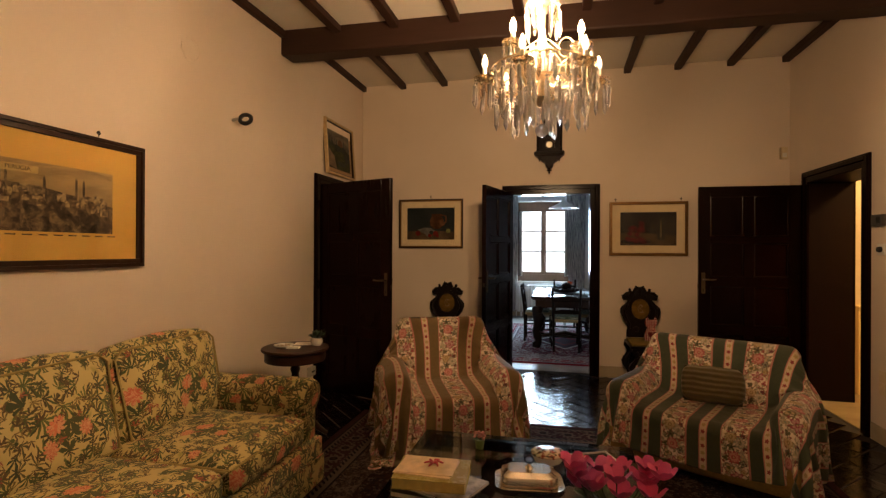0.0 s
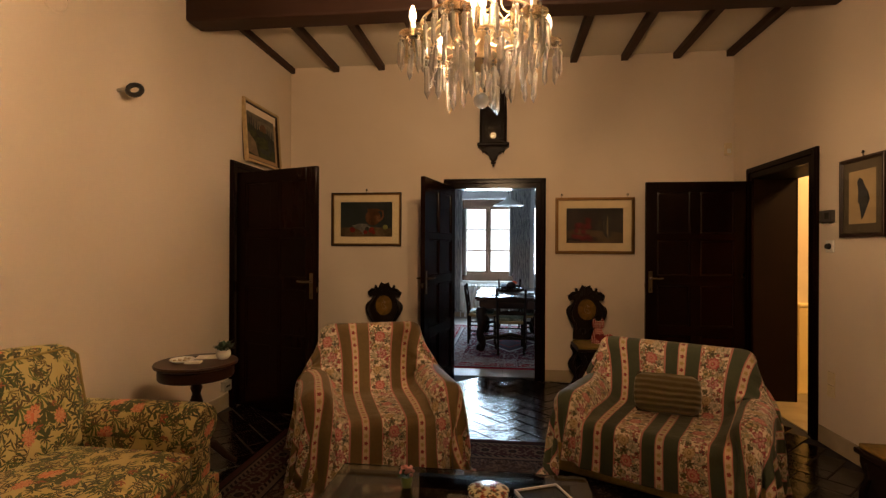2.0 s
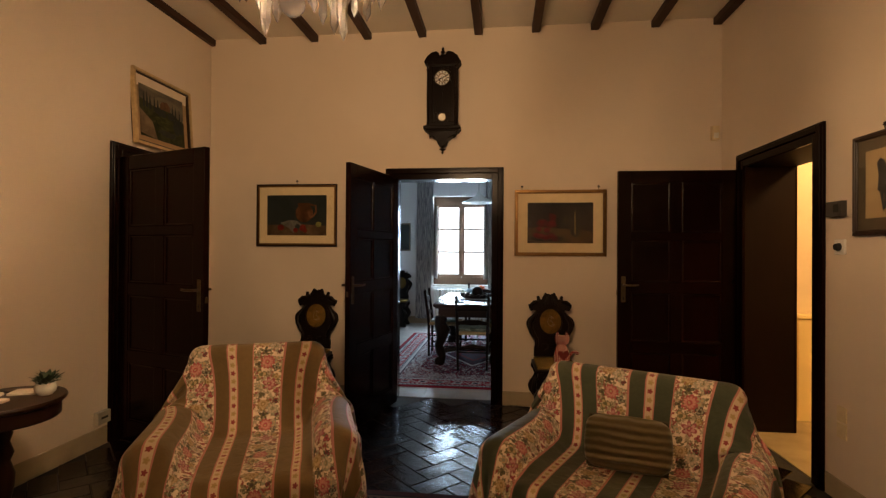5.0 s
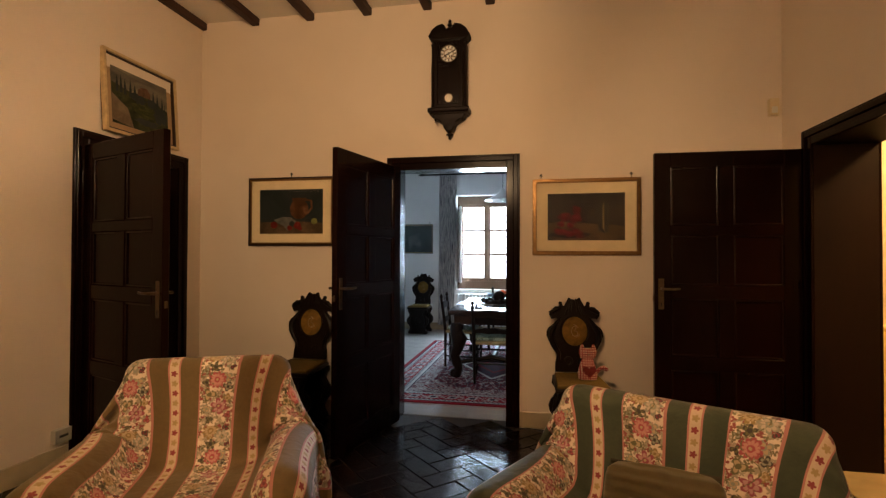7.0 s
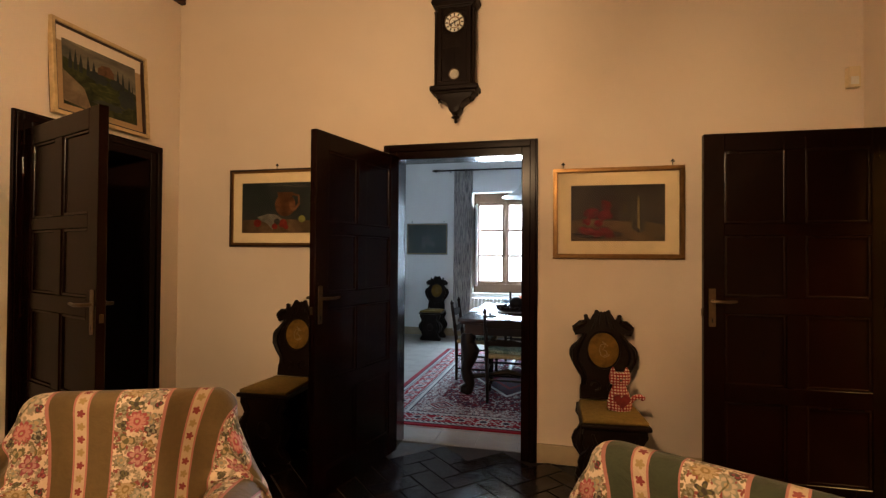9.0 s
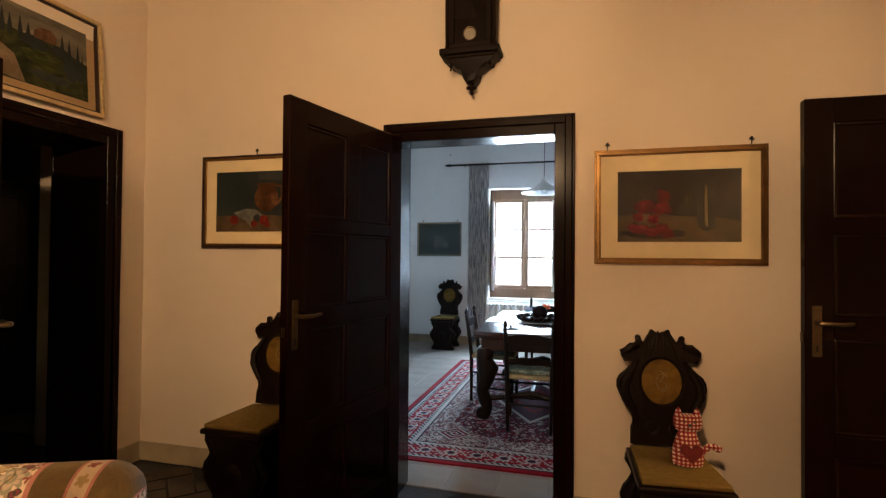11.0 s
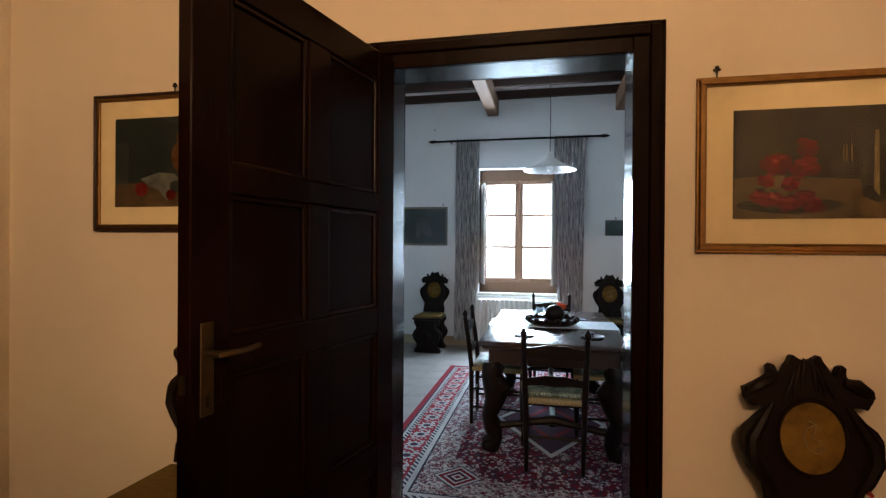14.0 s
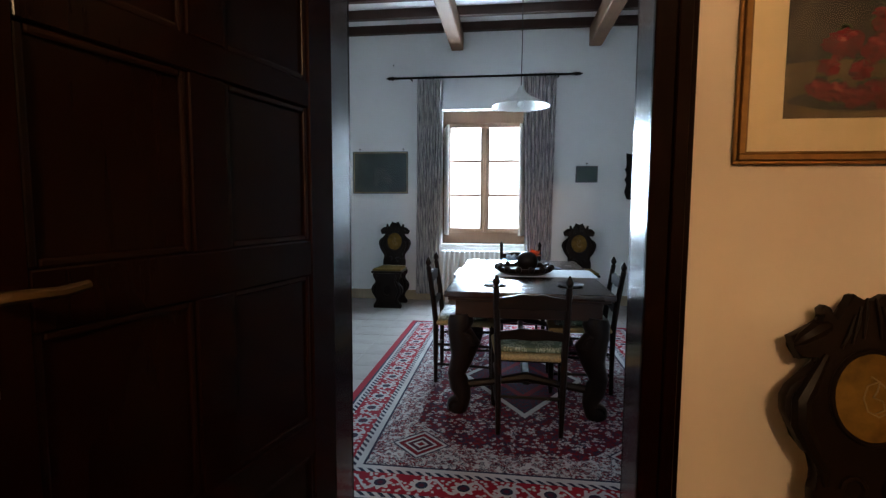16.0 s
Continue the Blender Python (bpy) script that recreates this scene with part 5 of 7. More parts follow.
VASE = paint("painted_glass_vase", [(0.3, (0.014, 0.012, 0.012)), (0.6, (0.045, 0.040, 0.034)), (0.85, (0.15, 0.12, 0.08))], 9, 7, stretch=(3, 1, 1))

# still life with jug and fruit
W1, H1 = 0.787, 0.585
STEPS = ((0.0, 0.012, 0.026, DARKFRAME), (0.012, 0.028, 0.022, None))
t, aw, ah = picture(pose(-1.488, YF, 1.706), W1, H1, "still life of a jug and apples in a dark gilt frame", GILT, STEPS, PASSE, (0.075, 0.075), DUSK, hooks=(0.0,))
F = -0.0135
dab(t, "painted_tabletop", [(-aw / 2, -ah / 2), (aw / 2, -ah / 2), (aw / 2, -ah * 0.26), (0.05, -ah * 0.22), (-aw / 2, -ah * 0.24)], F, TABLETONE)
dab(t, "painted_jug", oval(0.075, 0.02, 0.085, 0.085, 24) , F - 0.0009, JUG)
dab(t, "painted_jug", [(0.02, 0.08), (0.13, 0.08), (0.14, 0.115), (0.01, 0.115)], F - 0.0011, JUG)
hd = tube([(0.13, F - 0.001, 0.10), (0.185, F - 0.001, 0.09), (0.19, F - 0.001, 0.03), (0.15, F - 0.001, -0.02)], 0.009, 6)
for v in hd.verts:
    v.co.y = F - 0.001 + (v.co.y - F + 0.001) * 0.05
part("painted_jug", hd, JUG, t)
dab(t, "painted_cloth", [(-0.16, -0.07), (-0.07, -0.045), (0.0, -0.05), (0.05, -0.085), (0.02, -0.11), (-0.03, -0.165), (-0.07, -0.12), (-0.12, -0.10)], F - 0.0017, CLOTHTONE)
for i, (x, z, r, mt) in enumerate(((-0.155, -0.115, 0.032, APPLE), (0.060, -0.118, 0.034, APPLE), (0.010, -0.105, 0.026, DUSK), (-0.01, -0.140, 0.024, APPLE), (0.085, -0.145, 0.020, APPLE), (0.215, -0.085, 0.028, PEAR))):
    dab(t, "painted_fruit", oval(x, z, r, r * 0.92), F - 0.0026 - 0.0002 * i, mt)

# red roses and a glass
W2, H2 = 0.80, 0.588
t, aw, ah = picture(pose(0.943, YF, 1.634), W2, H2, "painting of red roses beside a glass in a gold frame", GILT, ((0.0, 0.010, 0.018, None), (0.010, 0.026, 0.028, None), (0.026, 0.032, 0.020, None)), PASSE, (0.083, 0.082), DUSK2, hooks=(-0.335, 0.33))
ROSE_DARK = paint("painted_dark_red", [(0.35, (0.022, 0.003, 0.006)), (0.55, (0.085, 0.005, 0.011)), (0.75, (0.17, 0.012, 0.02))], 34, 5)
ROSE_PALE = paint("painted_rose_light", [(0.35, (0.09, 0.006, 0.012)), (0.52, (0.19, 0.012, 0.022)), (0.70, (0.40, 0.11, 0.09))], 40, 9)
FOIL = paint("painted_leaf", [(0.35, (0.012, 0.016, 0.010)), (0.6, (0.05, 0.06, 0.035)), (0.8, (0.16, 0.16, 0.10))], 30, 2)
GLINT = paint("painted_glint", [(0.3, (0.07, 0.05, 0.022)), (0.6, (0.17, 0.13, 0.06)), (0.8, (0.36, 0.29, 0.16))], 30, 2, stretch=(1, 1, 0.3))
U = lambda u: (u - 0.5) * aw
V = lambda v: (0.5 - v) * ah
dab(t, "painted_tabletop", [(U(0), V(1)), (U(1), V(1)), (U(1), V(0.72)), (U(0.8), V(0.66)), (U(0.5), V(0.64)), (U(0.2), V(0.60)), (U(0), V(0.63))], F, TABLETONE)
dab(t, "painted_shadow", oval(U(0.30), V(0.88), 0.16, 0.025, 20, 0.1, 3), F - 0.0004, DUSK2)
dab(t, "painted_vase", [(U(0.62), V(0.20)), (U(0.80), V(0.18)), (U(0.79), V(0.82)), (U(0.73), V(0.86)), (U(0.66), V(0.80))], F - 0.0005, VASE)
dab(t, "painted_glint", [(U(0.715), V(0.22)), (U(0.735), V(0.22)), (U(0.74), V(0.80)), (U(0.712), V(0.74))], F - 0.0009, GLINT)
dab(t, "painted_smear", oval(U(0.56), V(0.56), 0.035, 0.035, 14, 0.3, 5), F - 0.0009, VASE)
for u in (0.56, 0.575, 0.60):
    dab(t, "painted_glint", [(U(u), V(0.34)), (U(u + 0.006), V(0.34)), (U(u + 0.008), V(0.50)), (U(u), V(0.48))], F - 0.0012, GLINT)
rs = random.Random(3)
CENTRES = [(0.14, 0.80, 0.05), (0.21, 0.83, 0.055), (0.29, 0.86, 0.06), (0.37, 0.82, 0.06), (0.42, 0.88, 0.05), (0.22, 0.50, 0.075), (0.37, 0.54, 0.07), (0.17, 0.66, 0.04), (0.38, 0.36, 0.06), (0.30, 0.68, 0.05)]
for i, (u, v, r) in enumerate(CENTRES):
    for k in range(4):
        q = rs.uniform(0, 6.28)
        dab(t, "painted_leaf", oval(U(u) + r * 0.9 * aw * 0.55 * math.cos(q), V(v) + r * 0.5 * math.sin(q), rs.uniform(0.010, 0.02), rs.uniform(0.005, 0.010), 8, 0.3, i * 9 + k), F - 0.0014 - 0.00001 * i, FOIL)
    dab(t, "painted_rose", oval(U(u), V(v), r * aw * 1.0, r * aw * 0.85, 18, 0.34, i), F - 0.0017 - 0.00003 * i, ROSE_DARK)
    for k in range(26):
        q, f = rs.uniform(0, 6.28), rs.uniform(0.1, 1.1)
        x, z = U(u) + f * r * aw * 0.95 * math.cos(q), V(v) + f * r * aw * 0.75 * math.sin(q)
        mt = ROSE_PALE if (z > V(v) and rs.random() < (0.12 if v < 0.4 else 0.32)) else (ROSE if rs.random() < 0.6 else ROSE_DARK)
        dab(t, "painted_petal", oval(x, z, rs.uniform(0.005, 0.014), rs.uniform(0.003, 0.009), 9, 0.4, i * 30 + k), F - 0.0022 - 0.00004 * k - 0.00001 * i, mt)

# hill farm with cypresses, above the left doorway
SKYT = paint("painted_evening_sky", [(0.3, (0.06, 0.058, 0.05)), (0.55, (0.15, 0.13, 0.095)), (0.8, (0.34, 0.27, 0.17))], 3, 2, stretch=(1, 1, 3))
HILL = paint("painted_hill", [(0.3, (0.006, 0.009, 0.004)), (0.5, (0.022, 0.026, 0.010)), (0.68, (0.06, 0.062, 0.022)), (0.85, (0.13, 0.11, 0.05))], 8, 6)
TRACK = paint("painted_track", [(0.3, (0.09, 0.06, 0.035)), (0.7, (0.22, 0.16, 0.10))], 9, 3)
FARM = paint("painted_farmhouse", [(0.3, (0.045, 0.020, 0.011)), (0.7, (0.15, 0.075, 0.038))], 20, 3)
PALE = simple("pale_gilt_frame", (0.52, 0.38, 0.20), 0.5, 0.3, scale=30)
t, aw, ah = picture(pose(XL, 4.812, 2.475, 0, 0, 90) @ pose(0, 0, 0, -4, 0, 0), 0.70, 0.585, "landscape of a hill farm with cypresses in a pale wooden frame", PALE, ((0.0, 0.022, 0.045, None), (0.022, 0.034, 0.034, DARKFRAME)), LINEN, (0.048, 0.045), SKYT, depth=0.045, pane=False)
dab(t, "painted_hill", [(-aw / 2, -ah / 2), (aw / 2, -ah / 2), (aw / 2, 0.0), (0.16, 0.03), (0.05, 0.07), (-0.10, 0.05), (-aw / 2, 0.08)], F, HILL)
MEADOW = paint("painted_meadow", [(0.3, (0.012, 0.016, 0.005)), (0.55, (0.036, 0.042, 0.012)), (0.8, (0.095, 0.090, 0.028))], 14, 5, stretch=(1, 1, 3))
dab(t, "painted_meadow", [(-0.10, -0.03), (0.02, 0.0), (0.13, -0.045), (0.12, -0.10), (0.02, -0.115), (-0.07, -0.08)], F - 0.0008, MEADOW)
for i, (x, z, a, b) in enumerate(((0.19, -0.06, 0.065, 0.06), (0.05, -0.145, 0.11, 0.028), (-0.03, 0.02, 0.07, 0.035), (0.11, 0.02, 0.05, 0.03))):
    dab(t, "painted_thicket", oval(x, z, a, b, 22, 0.25, i), F - 0.0012 - 0.0001 * i, DUSK)
dab(t, "painted_track", [(-aw / 2, -ah * 0.45), (-0.08, -ah * 0.5), (-0.13, -0.08), (-aw / 2, 0.0)], F - 0.001, TRACK)
dab(t, "painted_farmhouse", [(-0.03, 0.05), (0.09, 0.05), (0.09, 0.09), (0.06, 0.125), (0.0, 0.115), (-0.03, 0.09)], F - 0.0016, FARM)
for i, (x, z, hh) in enumerate(((-0.22, 0.07, 0.07), (-0.185, 0.07, 0.085), (-0.15, 0.065, 0.07), (-0.10, 0.06, 0.085), (-0.06, 0.06, 0.06), (0.12, 0.05, 0.08), (0.16, 0.03, 0.09), (0.21, 0.01, 0.10), (0.235, -0.06, 0.12))):
    dab(t, "painted_cypress", [(x - 0.012, z - 0.05), (x + 0.012, z - 0.05), (x + 0.012, z), (x + 0.002, z + hh), (x - 0.010, z)], F - 0.0022, DUSK)

# old engraving of a walled town, on the left wall
ENG_SKY = paint("engraved_sky", [(0.3, (0.14, 0.10, 0.05)), (0.5, (0.32, 0.23, 0.11)), (0.75, (0.52, 0.36, 0.16))], 4, 3, stretch=(1, 1, 4))
ENG_TOWN = paint("engraved_town", [(0.35, (0.03, 0.022, 0.014)), (0.47, (0.14, 0.10, 0.06)), (0.56, (0.34, 0.25, 0.13)), (0.75, (0.50, 0.37, 0.18))], 40, 3)
ENG_HILL = paint("engraved_hill", [(0.35, (0.02, 0.016, 0.012)), (0.5, (0.07, 0.05, 0.032)), (0.62, (0.20, 0.145, 0.08)), (0.8, (0.34, 0.25, 0.13))], 16, 8)
AGED = simple("yellowed_paper_mount", (0.60, 0.38, 0.085), 0.8, vary=0.1, scale=3)
MW, MH = 1.18, 0.683
t, aw, ah = picture(pose(XL, 2.168 - MW / 2, 1.633, 0, 0, 90), MW, MH, "old engraving of a hill town in a broad black frame", DARKFRAME, ((0.0, 0.020, 0.032, None), (0.020, 0.045, 0.024, None)), AGED, (0.155, 0.135), ENG_SKY, hooks=(0.31,))
dab(t, "engraved_hill", [(-aw / 2, -ah / 2), (aw / 2, -ah / 2), (aw / 2, -0.02), (0.18, 0.02), (0.0, 0.05), (-0.2, 0.06), (-aw / 2, 0.02)], F, ENG_HILL)
rs = random.Random(4)
for i in range(46):
    x = rs.uniform(-aw / 2 + 0.02, aw / 2 - 0.02)
    zt = 0.045 - 0.10 * max(0, x - 0.05) + rs.uniform(-0.06, 0.01)
    w, h = rs.uniform(0.008, 0.022), rs.uniform(0.015, 0.035)
    dab(t, "engraved_house", [(x - w, zt - h), (x + w, zt - h), (x + w, zt), (x, zt + 0.008), (x - w, zt)], F - 0.0009 - 0.00001 * i, ENG_TOWN)
for x, hh in ((0.18, 0.06), (0.22, 0.05), (0.02, 0.05), (-0.15, 0.06)):
    dab(t, "engraved_tower", [(x - 0.006, 0.02), (x + 0.006, 0.02), (x + 0.006, 0.04 + hh), (x, 0.055 + hh), (x - 0.006, 0.04 + hh)], F - 0.0016, ENG_HILL)
part("title_banner", abox(-0.19, -0.01, F - 0.003, F, ah / 2 - 0.055, ah / 2 - 0.022), simple("banner_paper", (0.50, 0.36, 0.14), 0.8), t)
for i in range(11):
    part("caption_line", abox(-aw / 2 + 0.02 + i * 0.073, -aw / 2 + 0.065 + i * 0.073, F - 0.0008, -0.0125, -ah / 2 - 0.018, -ah / 2 - 0.012), ENG_HILL, t)
fc = bpy.data.curves.new("title_text", "FONT")
fc.body, fc.size, fc.extrude = "PERUGIA", 0.028, 0.0005
fc.align_x, fc.align_y = "CENTER", "CENTER"
tt = new("title_text", fc)
tt.data.materials.append(ENG_HILL)
tt.parent, tt.matrix_local = t, pose(-0.10, F - 0.0036, ah / 2 - 0.0385, 90, 0, 0)

# two feather studies on the right wall
FEATHER = paint("feather_blue_grey", [(0.35, (0.015, 0.016, 0.018)), (0.6, (0.05, 0.055, 0.06)), (0.85, (0.16, 0.17, 0.17))], 12, 3, stretch=(3, 1, 1))
TAUPE = simple("taupe_mount", (0.11, 0.085, 0.05), 0.85, vary=0.06)
for yc, zc, sd in ((3.675, 1.73, 1), (3.25, 1.55, 2)):
    t, aw, ah = picture(pose(XR, yc, zc, 0, 0, -90), 0.405, 0.515, "study of dark feathers on buff paper in a black frame", DARKFRAME, ((0.0, 0.018, 0.026, None), (0.018, 0.026, 0.020, None)), TAUPE, (0.055, 0.06), simple("buff_paper", (0.46, 0.34, 0.18), 0.8, vary=0.06, scale=4), hooks=(0.0,))
    rs = random.Random(sd)
    dab(t, "painted_bird", [(-0.045, 0.10), (-0.02, 0.125), (0.005, 0.11), (0.03, 0.06), (0.055, 0.03), (0.07, -0.02), (0.05, -0.06), (0.0, -0.07), (-0.04, -0.03), (-0.03, 0.04)], F, FEATHER)
    for i in range(7):
        a = -1.2 - 0.22 * i + rs.uniform(-0.05, 0.05)
        x, z = -0.02 + i * 0.014, -0.02
        dab(t, "painted_feather", [(x - 0.008, z), (x + 0.008, z), (x + 0.008 + 0.05 * math.cos(a), z - 0.08), (x + 0.06 * math.cos(a), z - 0.11 - rs.uniform(0, 0.02)), (x - 0.006 + 0.05 * math.cos(a), z - 0.08)], F - 0.001 - 0.0002 * i, FEATHER)

# ---- wall clock over the middle door ----
def wall_clock():
    t = thing("wall_clock", pose(-0.105, YF, 2.255), "tall black wooden wall clock with a white dial and pendulum", "clock")
    CASE = CARVED
    sp = lambda pts: pts + [(-x, z) for x, z in reversed(pts) if abs(x) > 1e-6]
    part("case", abox(-0.115, 0.115, -0.11, -0.004, 0.24, 0.80, 0.004, 1), CASE, t)
    part("front_frame", ring_bars(0.23, 0.56, 0.0, 0.03, -0.122, -0.110, 0.003), CASE, t, m=pose(0, 0, 0.52))
    ped = sp([(0, 0.835), (0.028, 0.85), (0.03, 0.885), (0.05, 0.905), (0.095, 0.895), (0.135, 0.865), (0.165, 0.815), (0.15, 0.80), (0.145, 0.785), (0.125, 0.78), (0.12, 0.765), (0, 0.765)])
    part("pediment", slab(ped, -0.125, -0.004, bevel=0.006), CASE, t, smooth=True)
    part("cornice", abox(-0.135, 0.135, -0.135, -0.004, 0.775, 0.80, 0.006, 2), CASE, t)
    part("finial", lathe([(0, 0.835), (0.03, 0.84), (0.02, 0.86), (0.032, 0.88), (0.012, 0.90), (0.022, 0.915), (0.010, 0.93), (0.014, 0.945), (0, 0.965)], 14), CASE, t, smooth=True, m=pose(0, -0.065, 0))
    for s in (-1, 1):
        part("side_column", lathe([(0, 0.25), (0.016, 0.25), (0.012, 0.27), (0.014, 0.50), (0.012, 0.73), (0.018, 0.75), (0, 0.76)], 10), CASE, t, smooth=True, m=pose(s * 0.128, -0.10, 0))
        part("side_drop", lathe([(0, 0.155), (0.010, 0.165), (0.005, 0.18), (0, 0.185)], 10), CASE, t, m=pose(s * 0.095, -0.09, 0))
    for s in (-1, 1):
        part("side_drop", lathe([(0, 0.125), (0.006, 0.132), (0.003, 0.142), (0.010, 0.152), (0, 0.175)], 10), CASE, t, m=pose(s * 0.108, -0.10, 0))
    part("shelf_moulding", abox(-0.148, 0.148, -0.128, -0.004, 0.190, 0.2055, 0.005, 2), CASE, t)
    part("shelf", abox(-0.165, 0.165, -0.145, -0.004, 0.205, 0.24, 0.008, 2), CASE, t)
    br = sp([(0, 0.062), (0.022, 0.062), (0.036, 0.078), (0.044, 0.092), (0.034, 0.096), (0.030, 0.108), (0.048, 0.122), (0.078, 0.138), (0.098, 0.156), (0.112, 0.172), (0.128, 0.180), (0.142, 0.207), (0, 0.207)])
    part("bracket", slab(br, -0.115, -0.004, bevel=0.01), CASE, t, smooth=True)
    part("drop_finial", lathe([(0, -0.004), (0.010, 0.004), (0.010, 0.012), (0.007, 0.022), (0.013, 0.028), (0.030, 0.036), (0.030, 0.042), (0.012, 0.048), (0.012, 0.054), (0.028, 0.066), (0, 0.075)], 14), CASE, t, smooth=True, m=pose(0, -0.06, 0))
    dz = 0.665
    dial = part("dial", tube([(0, -0.110, dz), (0, -0.1155, dz)], 0.067, 32), CERAMIC, t, "white enamel dial")
    ink = simple("black_enamel", (0.02, 0.016, 0.012), 0.4)
    brass = BRASS
    part("dial_ring", loop_tube([(0.067 * math.cos(a), -0.116, dz + 0.067 * math.sin(a)) for a in [i * math.pi / 16 for i in range(32)]], 0.004), brass, dial, smooth=True)
    part("chapter_ring", loop_tube([(0.037 * math.cos(a), -0.1158, dz + 0.037 * math.sin(a)) for a in [i * math.pi / 16 for i in range(32)]], 0.0035), simple("aged_brass_ring", (0.22, 0.12, 0.03), 0.5), dial, smooth=True)
    for i in range(12):
        part("hour_mark", abox(-0.0045, 0.0045, -0.1172, -0.1155, 0.045, 0.061), ink, dial, m=pose(0, 0, dz, 0, i * 30, 0))
    for a, l, w in ((65, 0.056, 0.0034), (245, 0.040, 0.0042), (165, 0.030, 0.003)):
        part("hand_of_clock", abox(-w, w, -0.1195, -0.118, -0.012, l), ink, dial, m=pose(0, 0, dz, 0, a, 0))
    for s in (-1, 1):
        part("winding_hole", tube([(s * 0.022, -0.1155, dz - 0.020), (s * 0.022, -0.1168, dz - 0.020)], 0.0065, 12), ink, dial)
    part("pendulum_rod", abox(-0.003, 0.003, -0.1135, -0.1115, 0.34, 0.59), CARVED, t)
    part("pendulum_bob", tube([(0, -0.112, 0.315), (0, -0.119, 0.315)], [0.036, 0.030], 24), simple("silvered_bob", (0.62, 0.58, 0.50), 0.3, 0.9), t, "silvered disc")
    part("bob_ring", loop_tube([(0.036 * math.cos(a), -0.117, 0.315 + 0.036 * math.sin(a)) for a in [i * math.pi / 12 for i in range(24)]], 0.004), brass, t, smooth=True)
    g = part("clock_glass", sheet(-0.085, 0.085, -0.1225, 0.27, 0.77), PANE, t)
    g.visible_shadow = False


wall_clock()

# ---- carved hall chairs ----
LEATHER = simple("ochre_tooled_leather", (0.13, 0.072, 0.013), 0.65, vary=0.35, scale=18, Specular_IOR_Level=0.12)
OLIVE = simple("olive_velvet_seat", (0.15, 0.10, 0.030), 0.9, vary=0.12, scale=40, Specular_IOR_Level=0.1)


def hall_chair():
    """Local -y is the front; the back board stands near y = 0.17."""
    t = thing("hall_chair", Matrix(), "carved dark wooden hall chair with ochre leather medallion", "chair", "carved hall chairs")
    k = 0.00088
    half = [(0, 92), (20, 82), (42, 66), (50, 70), (60, 108), (80, 146), (92, 148), (98, 128), (104, 104), (118, 98), (130, 108), (128, 124), (118, 132), (122, 146), (150, 152), (178, 170), (214, 186), (200, 214), (190, 250), (160, 236), (134, 236), (136, 258), (180, 294), (216, 322), (232, 352), (233, 392), (218, 430), (196, 462), (184, 492), (172, 508), (160, 500), (150, 520), (142, 560), (146, 590), (162, 606), (164, 690), (0, 690)]
    pts = [(x * k, 0.475 + (690 - y) * k) for x, y in half]
    pts = pts[:-1] + [(-x, z) for x, z in reversed(pts[:-1]) if x > 1e-6]
    lean = pose(0, 0.175, 0.475, -7, 0, 0) @ pose(0, 0, -0.475)
    back = part("back_board", slab(pts, -0.017, 0.017, bevel=0.006), CARVED, t, smooth=True, m=lean)
    # carving: two dolphins' scrolls, leaf ridges and a moulded oval
    for s in (-1, 1):
        part("carved_scroll", tube([(s * 0.105, -0.016, 0.875), (s * 0.135, -0.020, 0.825), (s * 0.170, -0.022, 0.765), (s * 0.172, -0.022, 0.71), (s * 0.148, -0.020, 0.66), (s * 0.118, -0.018, 0.61), (s * 0.112, -0.016, 0.56)], [0.008, 0.016, 0.022, 0.023, 0.020, 0.016, 0.008], 8), CARVED, back, smooth=True)
        part("carved_head", tube([(s * 0.10, -0.018, 0.945), (s * 0.135, -0.024, 0.935), (s * 0.165, -0.024, 0.915), (s * 0.18, -0.018, 0.90)], [0.012, 0.022, 0.016, 0.006], 8), CARVED, back, smooth=True)
        for i in range(3):
            part("leaf_ridge", tube([(s * (0.010 + 0.014 * i), -0.018, 1.015 - 0.02 * i), (s * (0.016 + 0.02 * i), -0.021, 0.97 - 0.02 * i), (s * (0.020 + 0.026 * i), -0.018, 0.915 - 0.012 * i)], [0.003, 0.006, 0.003], 6), CARVED, back, smooth=True)
        part("lower_scroll", tube([(s * (0.05 + 0.028 * math.cos(q)), -0.018, 0.555 + 0.028 * math.sin(q)) for q in [j * 0.6 for j in range(9)]], 0.008, 6), CARVED, back, smooth=True)
    zc = 0.475 + 340 * k
    oval_ring = [(0.097 * math.cos(a), -0.019, zc + 0.112 * math.sin(a)) for a in [i * math.pi / 16 for i in range(32)]]
    part("oval_moulding", loop_tube(oval_ring, 0.007), CARVED, back, smooth=True)
    med = part("medallion", slab(oval(0, zc, 0.092, 0.107, 30), -0.022, -0.016, bevel=0.002), LEATHER, back, "ochre tooled leather oval", smooth=True)
    stitch = simple("gold_stitching", (0.22, 0.155, 0.065), 0.5)
    part("monogram", tube([(0.026, -0.0225, zc + 0.025), (0.010, -0.0225, zc + 0.040), (-0.016, -0.0225, zc + 0.030), (-0.026, -0.0225, zc), (-0.016, -0.0225, zc - 0.032), (0.008, -0.0225, zc - 0.044), (0.030, -0.0225, zc - 0.034), (0.034, -0.0225, zc - 0.022)], 0.0022, 5), stitch, med, smooth=True)
    part("monogram", tube([(-0.008, -0.0225, zc + 0.052), (0.012, -0.0225, zc + 0.040), (0.006, -0.0225, zc + 0.018), (-0.004, -0.0225, zc + 0.002), (0.018, -0.0225, zc - 0.006), (0.022, -0.0225, zc - 0.028), (0.0, -0.0225, zc - 0.036)], 0.0022, 5), stitch, med, smooth=True)

